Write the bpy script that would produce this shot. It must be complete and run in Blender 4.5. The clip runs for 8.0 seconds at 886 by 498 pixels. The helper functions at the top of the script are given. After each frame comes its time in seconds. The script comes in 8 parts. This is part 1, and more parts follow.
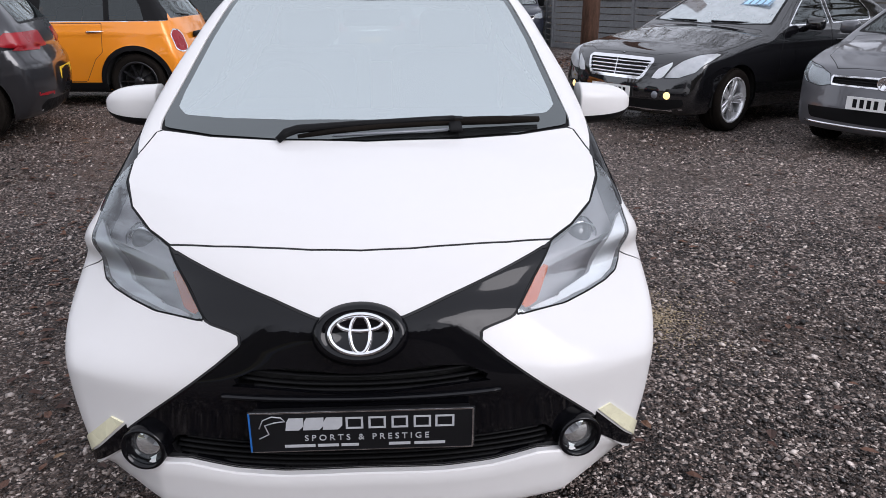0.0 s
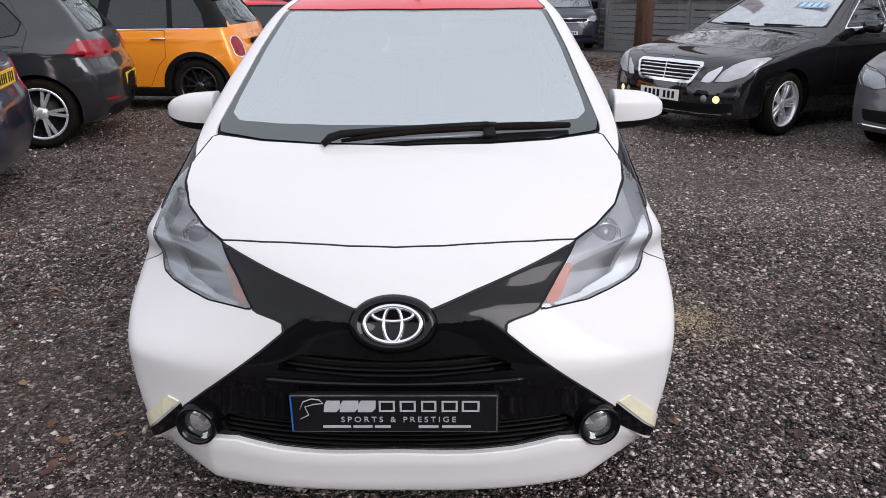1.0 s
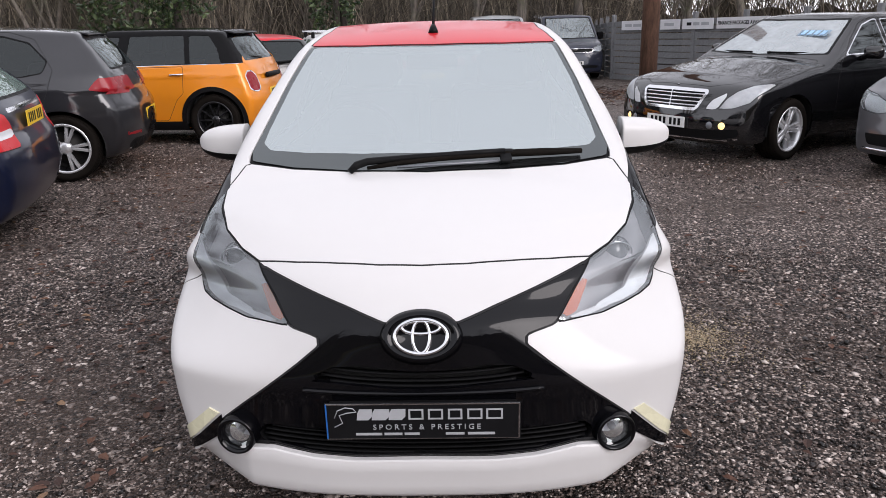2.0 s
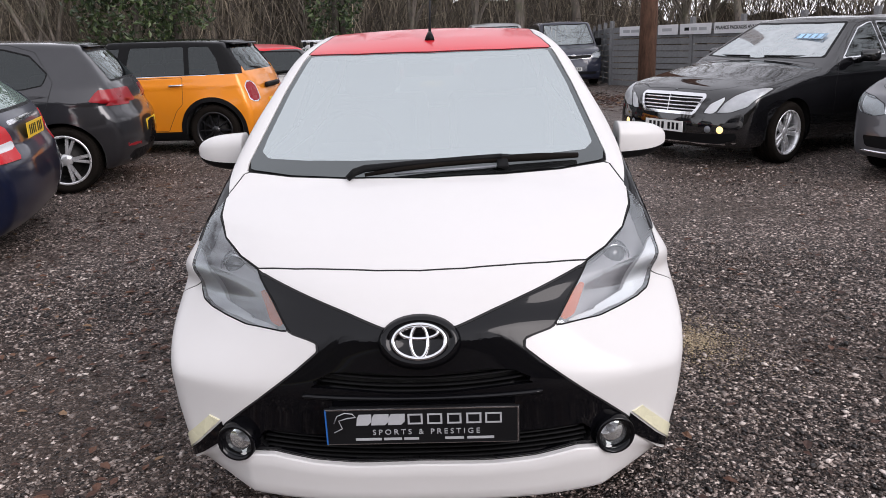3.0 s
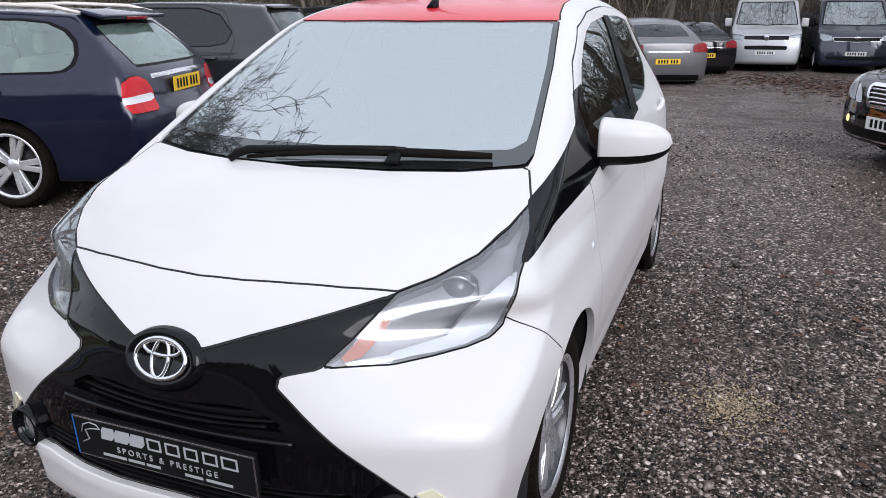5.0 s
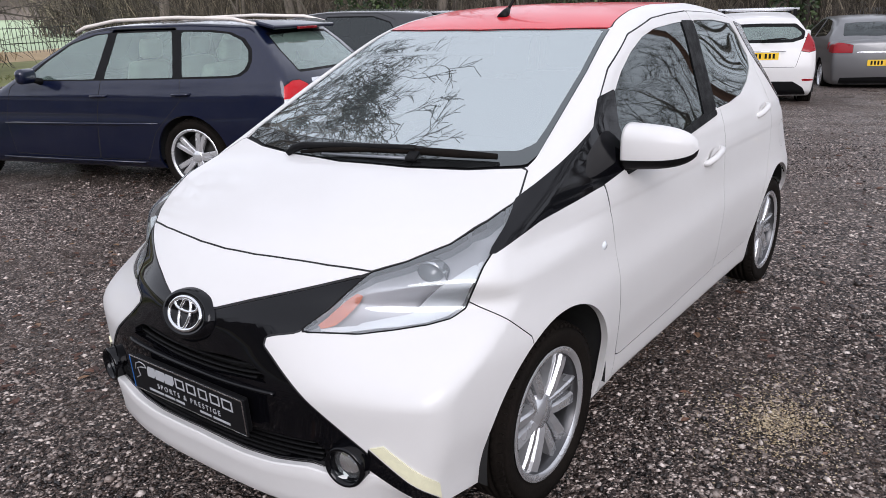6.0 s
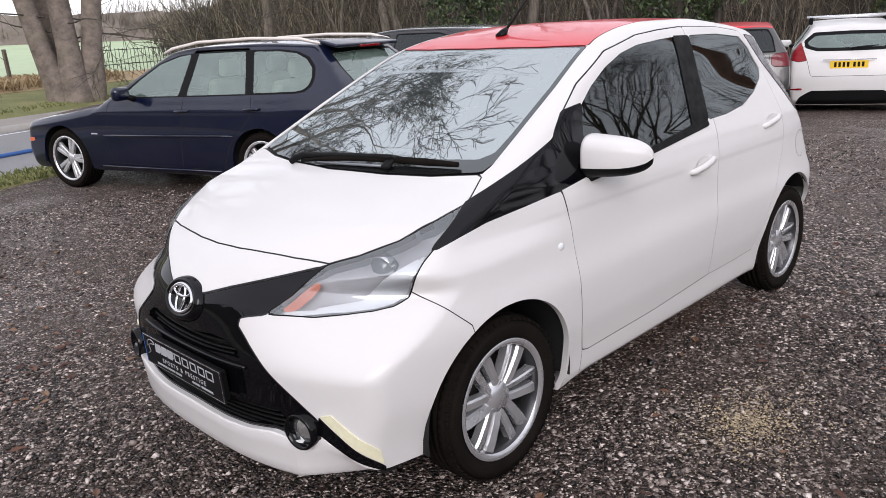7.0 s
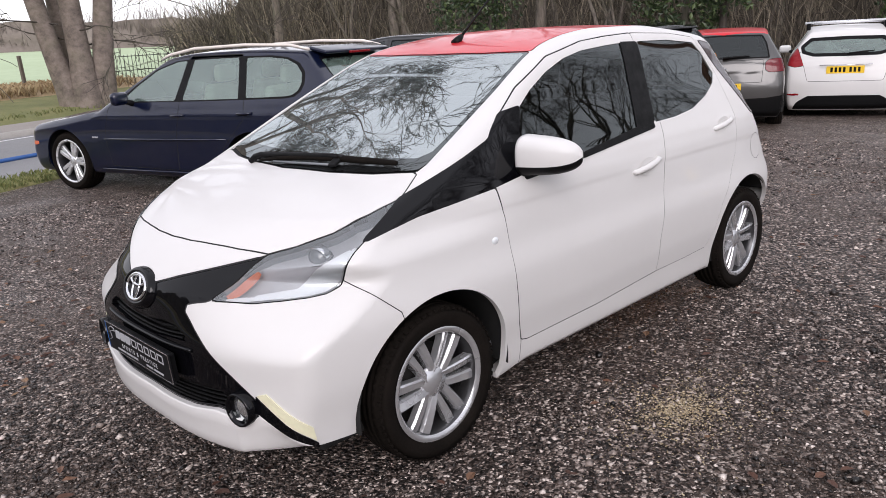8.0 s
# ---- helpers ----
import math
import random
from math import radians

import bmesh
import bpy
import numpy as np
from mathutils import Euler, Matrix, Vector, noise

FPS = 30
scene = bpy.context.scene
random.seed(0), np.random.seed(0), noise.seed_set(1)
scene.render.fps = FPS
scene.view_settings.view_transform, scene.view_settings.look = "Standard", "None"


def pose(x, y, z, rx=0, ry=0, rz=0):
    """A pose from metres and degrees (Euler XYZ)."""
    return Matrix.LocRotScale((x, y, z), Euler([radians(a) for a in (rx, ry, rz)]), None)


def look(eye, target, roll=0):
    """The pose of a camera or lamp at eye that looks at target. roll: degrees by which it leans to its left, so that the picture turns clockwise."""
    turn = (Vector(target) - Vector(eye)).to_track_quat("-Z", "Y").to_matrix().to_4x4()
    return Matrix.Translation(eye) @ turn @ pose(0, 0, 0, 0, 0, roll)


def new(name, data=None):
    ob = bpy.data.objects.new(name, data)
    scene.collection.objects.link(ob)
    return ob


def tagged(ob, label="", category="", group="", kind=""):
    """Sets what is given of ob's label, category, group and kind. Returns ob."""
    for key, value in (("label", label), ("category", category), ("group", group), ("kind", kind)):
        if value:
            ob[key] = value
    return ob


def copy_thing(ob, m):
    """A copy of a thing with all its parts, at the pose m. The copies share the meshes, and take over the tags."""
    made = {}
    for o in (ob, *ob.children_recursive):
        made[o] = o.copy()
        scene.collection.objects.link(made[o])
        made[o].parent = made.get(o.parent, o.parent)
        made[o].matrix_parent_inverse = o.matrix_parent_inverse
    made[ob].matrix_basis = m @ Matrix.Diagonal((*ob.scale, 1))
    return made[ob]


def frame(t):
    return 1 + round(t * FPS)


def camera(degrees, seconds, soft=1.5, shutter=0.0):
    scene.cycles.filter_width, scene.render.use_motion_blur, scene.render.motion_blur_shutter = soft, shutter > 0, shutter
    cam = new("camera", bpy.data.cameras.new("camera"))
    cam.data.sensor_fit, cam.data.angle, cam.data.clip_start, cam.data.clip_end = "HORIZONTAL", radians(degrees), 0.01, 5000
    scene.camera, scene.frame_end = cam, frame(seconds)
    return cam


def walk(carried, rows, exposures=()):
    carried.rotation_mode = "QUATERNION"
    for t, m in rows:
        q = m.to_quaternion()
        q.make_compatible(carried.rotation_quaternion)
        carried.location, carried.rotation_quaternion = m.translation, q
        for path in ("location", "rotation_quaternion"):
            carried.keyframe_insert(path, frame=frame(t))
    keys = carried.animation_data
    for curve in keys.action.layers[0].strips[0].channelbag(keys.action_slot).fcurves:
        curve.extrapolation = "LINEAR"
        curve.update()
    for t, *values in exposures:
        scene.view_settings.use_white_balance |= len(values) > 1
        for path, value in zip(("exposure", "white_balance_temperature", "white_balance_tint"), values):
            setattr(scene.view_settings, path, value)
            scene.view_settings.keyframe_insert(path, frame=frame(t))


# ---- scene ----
cam = camera(60.3, 8.0, 0.6)
PATH = [
    (0, (0.095, -1.561, 1.439), (0.205, 0.324, 0.779), 0.2),
    (0.5, (0.176, -1.584, 1.446), (0.197, 0.304, 0.785), 0.1),
    (1, (0.147, -1.69, 1.47), (0.121, 0.2, 0.817), -0.4),
    (1.5, (0.109, -1.802, 1.485), (0.063, 0.102, 0.873), -1.0),
    (3, (0.121, -1.847, 1.481), (0.069, 0.072, 0.922), -2.0),
    (3.5, (0.263, -1.76, 1.462), (0.164, 0.146, 0.864), -2.9),
    (4, (0.593, -1.631, 1.463), (0.39, 0.259, 0.841), -3.1),
    (4.5, (0.876, -1.403, 1.443), (0.468, 0.452, 0.818), -1.9),
    (5, (1.162, -1.201, 1.442), (0.459, 0.568, 0.829), -0.4),
    (5.2, (1.291, -1.159, 1.441), (0.461, 0.556, 0.834), -0.4),
    (6.3, (1.916, -1.092, 1.481), (0.686, 0.37, 0.891), -2.3),
    (6.5, (2.031, -1.068, 1.49), (0.757, 0.361, 0.91), -2.5),
    (7, (2.242, -1.032, 1.482), (0.883, 0.324, 0.922), -3.1),
    (7.5, (2.435, -1.008, 1.484), (1.041, 0.317, 0.935), -3.3),
    (8, (2.547, -0.965, 1.472), (1.158, 0.367, 0.928), -3.2),
]
walk(cam, [(t, look(eye, target, roll)) for t, eye, target, roll in PATH], [(0.0, 0.75, 6150, 15.5), (1.5, 0.75, 6350, 16.5), (3.0, 0.77, 6450, 17), (4.5, 0.75, 6250, 16), (5.0, 0.75, 6080, 15), (6.5, 0.77, 6280, 16), (7.5, 0.76, 6430, 17), (8.0, 0.76, 6430, 17)])


# ---------------------------------------------------------------- daylight: a pale overcast winter sky
world = bpy.data.worlds.new("overcast")
scene.world = world
world.use_nodes = True
wn, wl = world.node_tree.nodes, world.node_tree.links
SUN_UP, SUN_TURN = 28.0, 136.0
sky = wn.new("ShaderNodeTexSky")
sky.sky_type, sky.sun_disc = "NISHITA", False
sky.sun_elevation, sky.sun_rotation = radians(SUN_UP), radians(SUN_TURN)
sky.air_density, sky.dust_density, sky.ozone_density = 1.0, 1.0, 1.0
grey = wn.new("ShaderNodeHueSaturation")
grey.inputs["Saturation"].default_value = 0.22
wl.new(sky.outputs["Color"], grey.inputs["Color"])
# even cloud over it, as bright low down as overhead
up = wn.new("ShaderNodeSeparateXYZ")
wl.new(wn.new("ShaderNodeTexCoord").outputs["Generated"], up.inputs[0])
cloud = wn.new("ShaderNodeMapRange")
wl.new(up.outputs["Z"], cloud.inputs["Value"])
cloud.inputs["To Min"].default_value, cloud.inputs["To Max"].default_value = 5.7, 5.7
tint = wn.new("ShaderNodeCombineColor")
for i, f in enumerate((0.97, 1.0, 1.04)):
    k = wn.new("ShaderNodeMath")
    k.operation = "MULTIPLY"
    wl.new(cloud.outputs[0], k.inputs[0])
    k.inputs[1].default_value = f
    wl.new(k.outputs[0], tint.inputs[i])
cover = wn.new("ShaderNodeMix")
cover.data_type = "RGBA"
cover.inputs["Factor"].default_value = 0.6
wl.new(grey.outputs["Color"], cover.inputs["A"])
wl.new(tint.outputs[0], cover.inputs["B"])
wl.new(cover.outputs["Result"], wn["Background"].inputs["Color"])
wn["Background"].inputs["Strength"].default_value = 0.15
sun_lamp = bpy.data.lights.new("sun", "SUN")
sun_lamp.energy, sun_lamp.angle, sun_lamp.color = 0.92, radians(35), (1.0, 0.96, 0.92)
sun = new("sun", sun_lamp)
# the sky's sun_rotation turns clockwise from +y
toward = Vector((math.sin(radians(SUN_TURN)) * math.cos(radians(SUN_UP)), math.cos(radians(SUN_TURN)) * math.cos(radians(SUN_UP)), math.sin(radians(SUN_UP))))
sun.matrix_world = look(toward * 60, (0, 0, 0))

# ---------------------------------------------------------------- materials
def material(name):
    m = bpy.data.materials.new(name)
    m.use_nodes = True
    return m, m.node_tree.nodes, m.node_tree.links, m.node_tree.nodes["Principled BSDF"]


def ramp(nodes, links, source, *stops):
    r = nodes.new("ShaderNodeValToRGB")
    while len(r.color_ramp.elements) < len(stops):
        r.color_ramp.elements.new(0.5)
    for e, (p, c) in zip(r.color_ramp.elements, stops):
        e.position, e.color = p, (*c, 1)
    links.new(source, r.inputs["Fac"])
    return r.outputs["Color"]


def noise_at(nodes, links, scale, detail=4, rough=0.55, distort=0.0):
    c = nodes.new("ShaderNodeTexCoord")
    n = nodes.new("ShaderNodeTexNoise")
    n.inputs["Scale"].default_value, n.inputs["Detail"].default_value = scale, detail
    n.inputs["Roughness"].default_value, n.inputs["Distortion"].default_value = rough, distort
    links.new(c.outputs["Object"], n.inputs["Vector"])
    return n.outputs["Fac"]


def bump(nodes, links, height, strength, distance=0.01):
    b = nodes.new("ShaderNodeBump")
    b.inputs["Strength"].default_value, b.inputs["Distance"].default_value = strength, distance
    links.new(height, b.inputs["Height"])
    return b.outputs["Normal"]


def plain(name, colour, rough=0.5, metal=0.0, coat=0.0, wear=0.12, grain=60.0, relief=0.0, spec=None):
    """A surface with faint blotches and a rough-smooth variation."""
    m, n, l, p = material(name)
    f = noise_at(n, l, grain, 5)
    g = noise_at(n, l, grain / 14, 3)
    mix = n.new("ShaderNodeMath")
    mix.operation = "MULTIPLY_ADD"
    l.new(f, mix.inputs[0])
    mix.inputs[1].default_value = 0.5
    l.new(g, mix.inputs[2])
    lo, hi = tuple(c * (1 - wear) for c in colour), tuple(min(1, c * (1 + wear)) for c in colour)
    l.new(ramp(n, l, mix.outputs[0], (0.45, lo), (1.05, hi)), p.inputs["Base Color"])
    rr = n.new("ShaderNodeMapRange")
    l.new(g, rr.inputs["Value"])
    rr.inputs["From Min"].default_value, rr.inputs["From Max"].default_value = 0.3, 0.7
    rr.inputs["To Min"].default_value, rr.inputs["To Max"].default_value = rough * 0.8, min(1, rough * 1.25)
    l.new(rr.outputs[0], p.inputs["Roughness"])
    p.inputs["Metallic"].default_value, p.inputs["Coat Weight"].default_value = metal, coat
    p.inputs["Coat Roughness"].default_value = 0.04
    if spec is not None:
        p.inputs["Specular IOR Level"].default_value = spec
    if relief:
        l.new(bump(n, l, f, relief, 0.004), p.inputs["Normal"])
    return m


def paint(name, colour, rough=0.35, flake=0.0, dirt=0.06, coat=1.0, spec=0.25, gloss=1.5):
    """Car paint under clear coat, a little road film on it."""
    m, n, l, p = material(name)
    g = noise_at(n, l, 3.0, 6, 0.65)
    lo = tuple(c * (1 - dirt) + 0.12 * dirt for c in colour)
    l.new(ramp(n, l, g, (0.3, colour), (0.75, lo)), p.inputs["Base Color"])
    p.inputs["Roughness"].default_value, p.inputs["Metallic"].default_value = rough, flake
    p.inputs["Coat Weight"].default_value = coat
    p.inputs["Coat IOR"].default_value = gloss
    p.inputs["Specular IOR Level"].default_value = spec
    rr = n.new("ShaderNodeMapRange")
    l.new(noise_at(n, l, 11.0, 6, 0.7), rr.inputs["Value"])
    rr.inputs["From Min"].default_value, rr.inputs["From Max"].default_value = 0.35, 0.75
    rr.inputs["To Min"].default_value, rr.inputs["To Max"].default_value = 0.02, 0.10
    l.new(rr.outputs[0], p.inputs["Coat Roughness"])
    return m


def glass(name, tint, film=0.0, film_colour=(0.6, 0.63, 0.65), ior=1.5):
    """A thin pane: clear with a tint, mirror-like by Fresnel, with a faint damp film whose pale diffuse tone also
    stands in for reflected sky.
    """
    m, n, l, p = material(name)
    n.remove(p)
    out = n["Material Output"]
    clear = n.new("ShaderNodeBsdfTransparent")
    clear.inputs["Color"].default_value = (*tint, 1)
    gloss = n.new("ShaderNodeBsdfGlossy")
    gloss.inputs["Roughness"].default_value = 0.015
    gloss.inputs["Color"].default_value = (0.93, 1.0, 1.0, 1)
    fres = n.new("ShaderNodeFresnel")
    fres.inputs["IOR"].default_value = ior
    a = n.new("ShaderNodeMixShader")
    l.new(fres.outputs[0], a.inputs["Fac"])
    l.new(clear.outputs[0], a.inputs[1])
    l.new(gloss.outputs[0], a.inputs[2])
    last = a
    if film:
        d = n.new("ShaderNodeBsdfDiffuse")
        d.inputs["Color"].default_value = (*film_colour, 1)
        rr = n.new("ShaderNodeMapRange")
        l.new(noise_at(n, l, 5.0, 5), rr.inputs["Value"])
        rr.inputs["From Min"].default_value, rr.inputs["From Max"].default_value = 0.3, 0.7
        rr.inputs["To Min"].default_value, rr.inputs["To Max"].default_value = film * 0.7, film * 1.3
        last = n.new("ShaderNodeMixShader")
        l.new(rr.outputs[0], last.inputs["Fac"])
        l.new(a.outputs[0], last.inputs[1])
        l.new(d.outputs[0], last.inputs[2])
    l.new(last.outputs[0], out.inputs["Surface"])
    return m


WHITE = paint("white_paint", (0.675, 0.662, 0.652), 0.5, dirt=0.03, coat=0.4)
RED = paint("red_paint", (0.60, 0.010, 0.02), 0.4, coat=0.55)
GLOSS_BLACK = paint("gloss_black", (0.0025, 0.0025, 0.0035), 0.3, dirt=0.01, coat=0.6, spec=0.0)
BLACK_METAL = paint("black_paint", (0.004, 0.004, 0.005), 0.3, 0.0, dirt=0.02, coat=1.0, spec=0.0, gloss=1.8)
DARK_GREY = paint("dark_grey_paint", (0.015, 0.015, 0.018), 0.32, 0.3, coat=1.0, spec=0.2, gloss=1.6)
MID_GREY = paint("mid_grey_paint", (0.11, 0.11, 0.12), 0.35, 0.5)
NAVY = paint("navy_paint", (0.0016, 0.0048, 0.024), 0.3, 0.2, coat=0.8, gloss=1.5)
ORANGE = paint("orange_paint", (0.83, 0.27, 0.012), 0.35, 0.15)
SILVER = paint("silver_paint", (0.52, 0.53, 0.54), 0.35, 0.5, coat=0.6)
PEWTER = paint("pewter_paint", (0.17, 0.17, 0.175), 0.35, 0.5, coat=0.6)
TAUPE = paint("taupe_paint", (0.075, 0.073, 0.072), 0.35, 0.4)
SEAM = plain("seam_shadow_gap", (0.012, 0.012, 0.013), 0.8)
PLASTIC = plain("black_plastic", (0.006, 0.006, 0.0065), 0.5, relief=0.15, spec=0.12, grain=300)
DARK_IN = plain("dark_cavity", (0.008, 0.008, 0.008), 0.9)
RUBBER = plain("tyre_rubber", (0.0088, 0.0070, 0.0058), 0.85, wear=0.5, relief=0.2, grain=120, spec=0.08)
CHROME = plain("chrome", (0.78, 0.78, 0.80), 0.10, 1.0, wear=0.03)
ALLOY = plain("silver_alloy", (0.76, 0.765, 0.78), 0.25, 0.65, coat=0.3, wear=0.06)
ALLOY_SPOKE = plain("machined_alloy", (0.58, 0.585, 0.60), 0.24, 0.7, coat=0.3, wear=0.10)
# alloy darkened: the shade between the spokes is in its colour
ALLOY_SHADED = plain("shaded_rim_barrel", (0.07, 0.07, 0.073), 0.32, 0.7, wear=0.15)
ALLOY_DARK = plain("black_alloy", (0.015, 0.015, 0.017), 0.3, 0.3, coat=0.4)
# near black, with the shade behind the spokes put into the colour
DISC = plain("brake_disc", (0.018, 0.017, 0.016), 0.6, 0.3, wear=0.25)
SEAT = plain("seat_fabric", (0.07, 0.073, 0.08), 0.95, wear=0.2, relief=0.4, grain=250)
SEAT_LIGHT = plain("seat_fabric_light", (0.16, 0.165, 0.17), 0.95, wear=0.2, relief=0.4, grain=250)
AMBER = plain("amber_lens", (0.75, 0.17, 0.05), 0.25, coat=1.0)
LAMP_SILVER = plain("lamp_reflector", (0.84, 0.86, 0.89), 0.25, 0.12)
LAMP_BOWL = plain("lamp_bowl", (0.50, 0.495, 0.52), 0.40, 0.3, wear=0.14, grain=22)
LAMP_WHITE = plain("lamp_light_guide", (0.86, 0.87, 0.89), 0.3, 0.0, wear=0.03)
LAMP_GREY = plain("lamp_bezel", (0.20, 0.21, 0.23), 0.35, 0.3)
TAIL_RED = plain("red_lens", (0.26, 0.006, 0.012), 0.3, coat=0.35, spec=0.2)
SMOKED = plain("smoked_lens", (0.020, 0.006, 0.007), 0.15, coat=1.0)
CLEAR_WHITE = plain("frosted_lens", (0.72, 0.74, 0.76), 0.15, coat=1.0)
CREAM_LENS = plain("yellowed_lens", (0.80, 0.77, 0.55), 0.3, coat=0.6)
SCREEN = glass("windscreen_glass", (0.66, 0.75, 0.74), 0.035, (0.70, 0.85, 0.89), 7.4)
BORDER = glass("windscreen_border", (0.02, 0.02, 0.02), 0.02, ior=2.1)
PANE = glass("tinted_glass", (0.22, 0.245, 0.24), 0.0, ior=1.68)
CLEAR = glass("lamp_cover", (0.95, 0.96, 0.97), 0.085, (0.82, 0.83, 0.87), 2.0)
FOG_LENS = glass("fog_lamp_lens", (0.95, 0.96, 0.97), 0.10, (0.80, 0.81, 0.84), 2.0)
SALOON_LENS = glass("saloon_lamp_lens", (0.95, 0.96, 0.97), 0.40, (0.86, 0.87, 0.90), 2.2)
PLATE_YELLOW = plain("yellow_plate", (0.85, 0.55, 0.03), 0.4)
PLATE_WHITE = plain("white_plate", (0.82, 0.82, 0.80), 0.4)
LIT = plain("lit_lamp", (0.85, 0.60, 0.25), 0.3)
LIT.node_tree.nodes["Principled BSDF"].inputs["Emission Color"].default_value = (1.0, 0.72, 0.28, 1)
LIT.node_tree.nodes["Principled BSDF"].inputs["Emission Strength"].default_value = 0.8
INK = plain("black_ink", (0.008, 0.008, 0.009), 0.5, spec=0.15)
PRINT_GREY = plain("silver_print", (0.42, 0.43, 0.45), 0.4)
PRINT_DIM = plain("grey_print", (0.11, 0.11, 0.12), 0.45)
BLUE_BAND = plain("blue_band", (0.02, 0.13, 0.42), 0.4)

def gravel_material():
    m, n, l, p = material("gravel")
    c = n.new("ShaderNodeTexCoord")
    cells = []
    for scale, rnd in ((118.0, 1.0), (66.0, 1.0)):
        v = n.new("ShaderNodeTexVoronoi")
        v.inputs["Scale"].default_value = scale
        l.new(c.outputs["Object"], v.inputs["Vector"])
        cells.append(v)
    sep = n.new("ShaderNodeSeparateColor")
    l.new(cells[0].outputs["Color"], sep.inputs[0])
    small = ramp(n, l, sep.outputs[0], (0.0, (0.003127, 0.0026, 0.002153)), (0.42, (0.03335, 0.024, 0.02005)), (0.74, (0.1615, 0.119, 0.1008)), (0.90, (0.4377, 0.35, 0.3082)), (1.0, (0.8338, 0.71, 0.636)))
    sep2 = n.new("ShaderNodeSeparateColor")
    l.new(cells[1].outputs["Color"], sep2.inputs[0])
    big = ramp(n, l, sep2.outputs[1], (0.0, (0.004169, 0.0035, 0.002936)), (0.45, (0.04169, 0.03, 0.02544)), (0.78, (0.198, 0.15, 0.1272)), (1.0, (0.8338, 0.71, 0.636)))
    mix = n.new("ShaderNodeMix")
    mix.data_type = "RGBA"
    l.new(ramp(n, l, sep2.outputs[2], (0.40, (0, 0, 0)), (0.55, (1, 1, 1))), mix.inputs["Factor"])
    l.new(small, mix.inputs["A"])
    l.new(big, mix.inputs["B"])
    # damp earthy patches where fines show between the stones
    patch = noise_at(n, l, 0.55, 5, 0.6)
    fine = noise_at(n, l, 60.0, 4, 0.7)
    earth = ramp(n, l, fine, (0.3, (0.01544, 0.01, 0.008549)), (0.55, (0.08299, 0.057, 0.04326)), (0.8, (0.2316, 0.165, 0.1257)))
    mix2 = n.new("ShaderNodeMix")
    mix2.data_type = "RGBA"
    l.new(ramp(n, l, patch, (0.46, (0, 0, 0)), (0.66, (0.780, 0.750, 0.728))), mix2.inputs["Factor"])
    l.new(mix.outputs["Result"], mix2.inputs["A"])
    l.new(earth, mix2.inputs["B"])
    l.new(mix2.outputs["Result"], p.inputs["Base Color"])
    wet = n.new("ShaderNodeMapRange")
    l.new(noise_at(n, l, 1.3, 4, 0.6), wet.inputs["Value"])
    wet.inputs["From Min"].default_value, wet.inputs["From Max"].default_value = 0.35, 0.65
    wet.inputs["To Min"].default_value, wet.inputs["To Max"].default_value = 0.26, 0.58
    l.new(wet.outputs[0], p.inputs["Roughness"])
    p.inputs["Specular IOR Level"].default_value = 0.25
    h = n.new("ShaderNodeMath")
    h.operation = "MULTIPLY_ADD"
    l.new(cells[0].outputs["Distance"], h.inputs[0])
    h.inputs[1].default_value = -0.6
    l.new(cells[1].outputs["Distance"], h.inputs[2])
    h2 = n.new("ShaderNodeMath")
    h2.operation = "MULTIPLY"
    l.new(h.outputs[0], h2.inputs[0])
    h2.inputs[1].default_value = -1.0
    l.new(bump(n, l, h2.outputs[0], 1.0, 0.02), p.inputs["Normal"])
    return m


def island_material(name, stops, rough=0.7, grain=150.0):
    """Each loose piece takes its own tone."""
    m, n, l, p = material(name)
    g = n.new("ShaderNodeNewGeometry")
    col = ramp(n, l, g.outputs["Random Per Island"], *stops)
    f = noise_at(n, l, grain, 3)
    mix = n.new("ShaderNodeMix")
    mix.data_type, mix.blend_type = "RGBA", "MULTIPLY"
    mix.inputs["Factor"].default_value = 0.6
    l.new(col, mix.inputs["A"])
    l.new(ramp(n, l, f, (0.3, (0.55, 0.55, 0.55)), (0.7, (1.0, 1.0, 1.0))), mix.inputs["B"])
    l.new(mix.outputs["Result"], p.inputs["Base Color"])
    p.inputs["Roughness"].default_value = rough
    return m


def bark_material(name, dark, light, scars=False, moss=0.0):
    m, n, l, p = material(name)
    c = n.new("ShaderNodeTexCoord")
    mp = n.new("ShaderNodeMapping")
    mp.inputs["Scale"].default_value = (1.0, 1.0, 0.22 if not scars else 1.2)
    l.new(c.outputs["Object"], mp.inputs["Vector"])
    t = n.new("ShaderNodeTexNoise")
    t.inputs["Scale"].default_value, t.inputs["Detail"].default_value, t.inputs["Roughness"].default_value = (14.0 if not scars else 3.6), 8, 0.72
    l.new(mp.outputs["Vector"], t.inputs["Vector"])
    base = ramp(n, l, t.outputs["Fac"], (0.30, dark), (0.62 if scars else 0.72, light))
    if moss:
        g = noise_at(n, l, 2.2, 5, 0.6)
        mix = n.new("ShaderNodeMix")
        mix.data_type = "RGBA"
        l.new(ramp(n, l, g, (0.48, (0, 0, 0)), (0.66, (moss, moss, moss))), mix.inputs["Factor"])
        l.new(base, mix.inputs["A"])
        mix.inputs["B"].default_value = (0.085, 0.095, 0.045, 1)
        base = mix.outputs["Result"]
    l.new(base, p.inputs["Base Color"])
    p.inputs["Roughness"].default_value = 0.9
    l.new(bump(n, l, t.outputs["Fac"], 0.7, 0.02), p.inputs["Normal"])
    return m


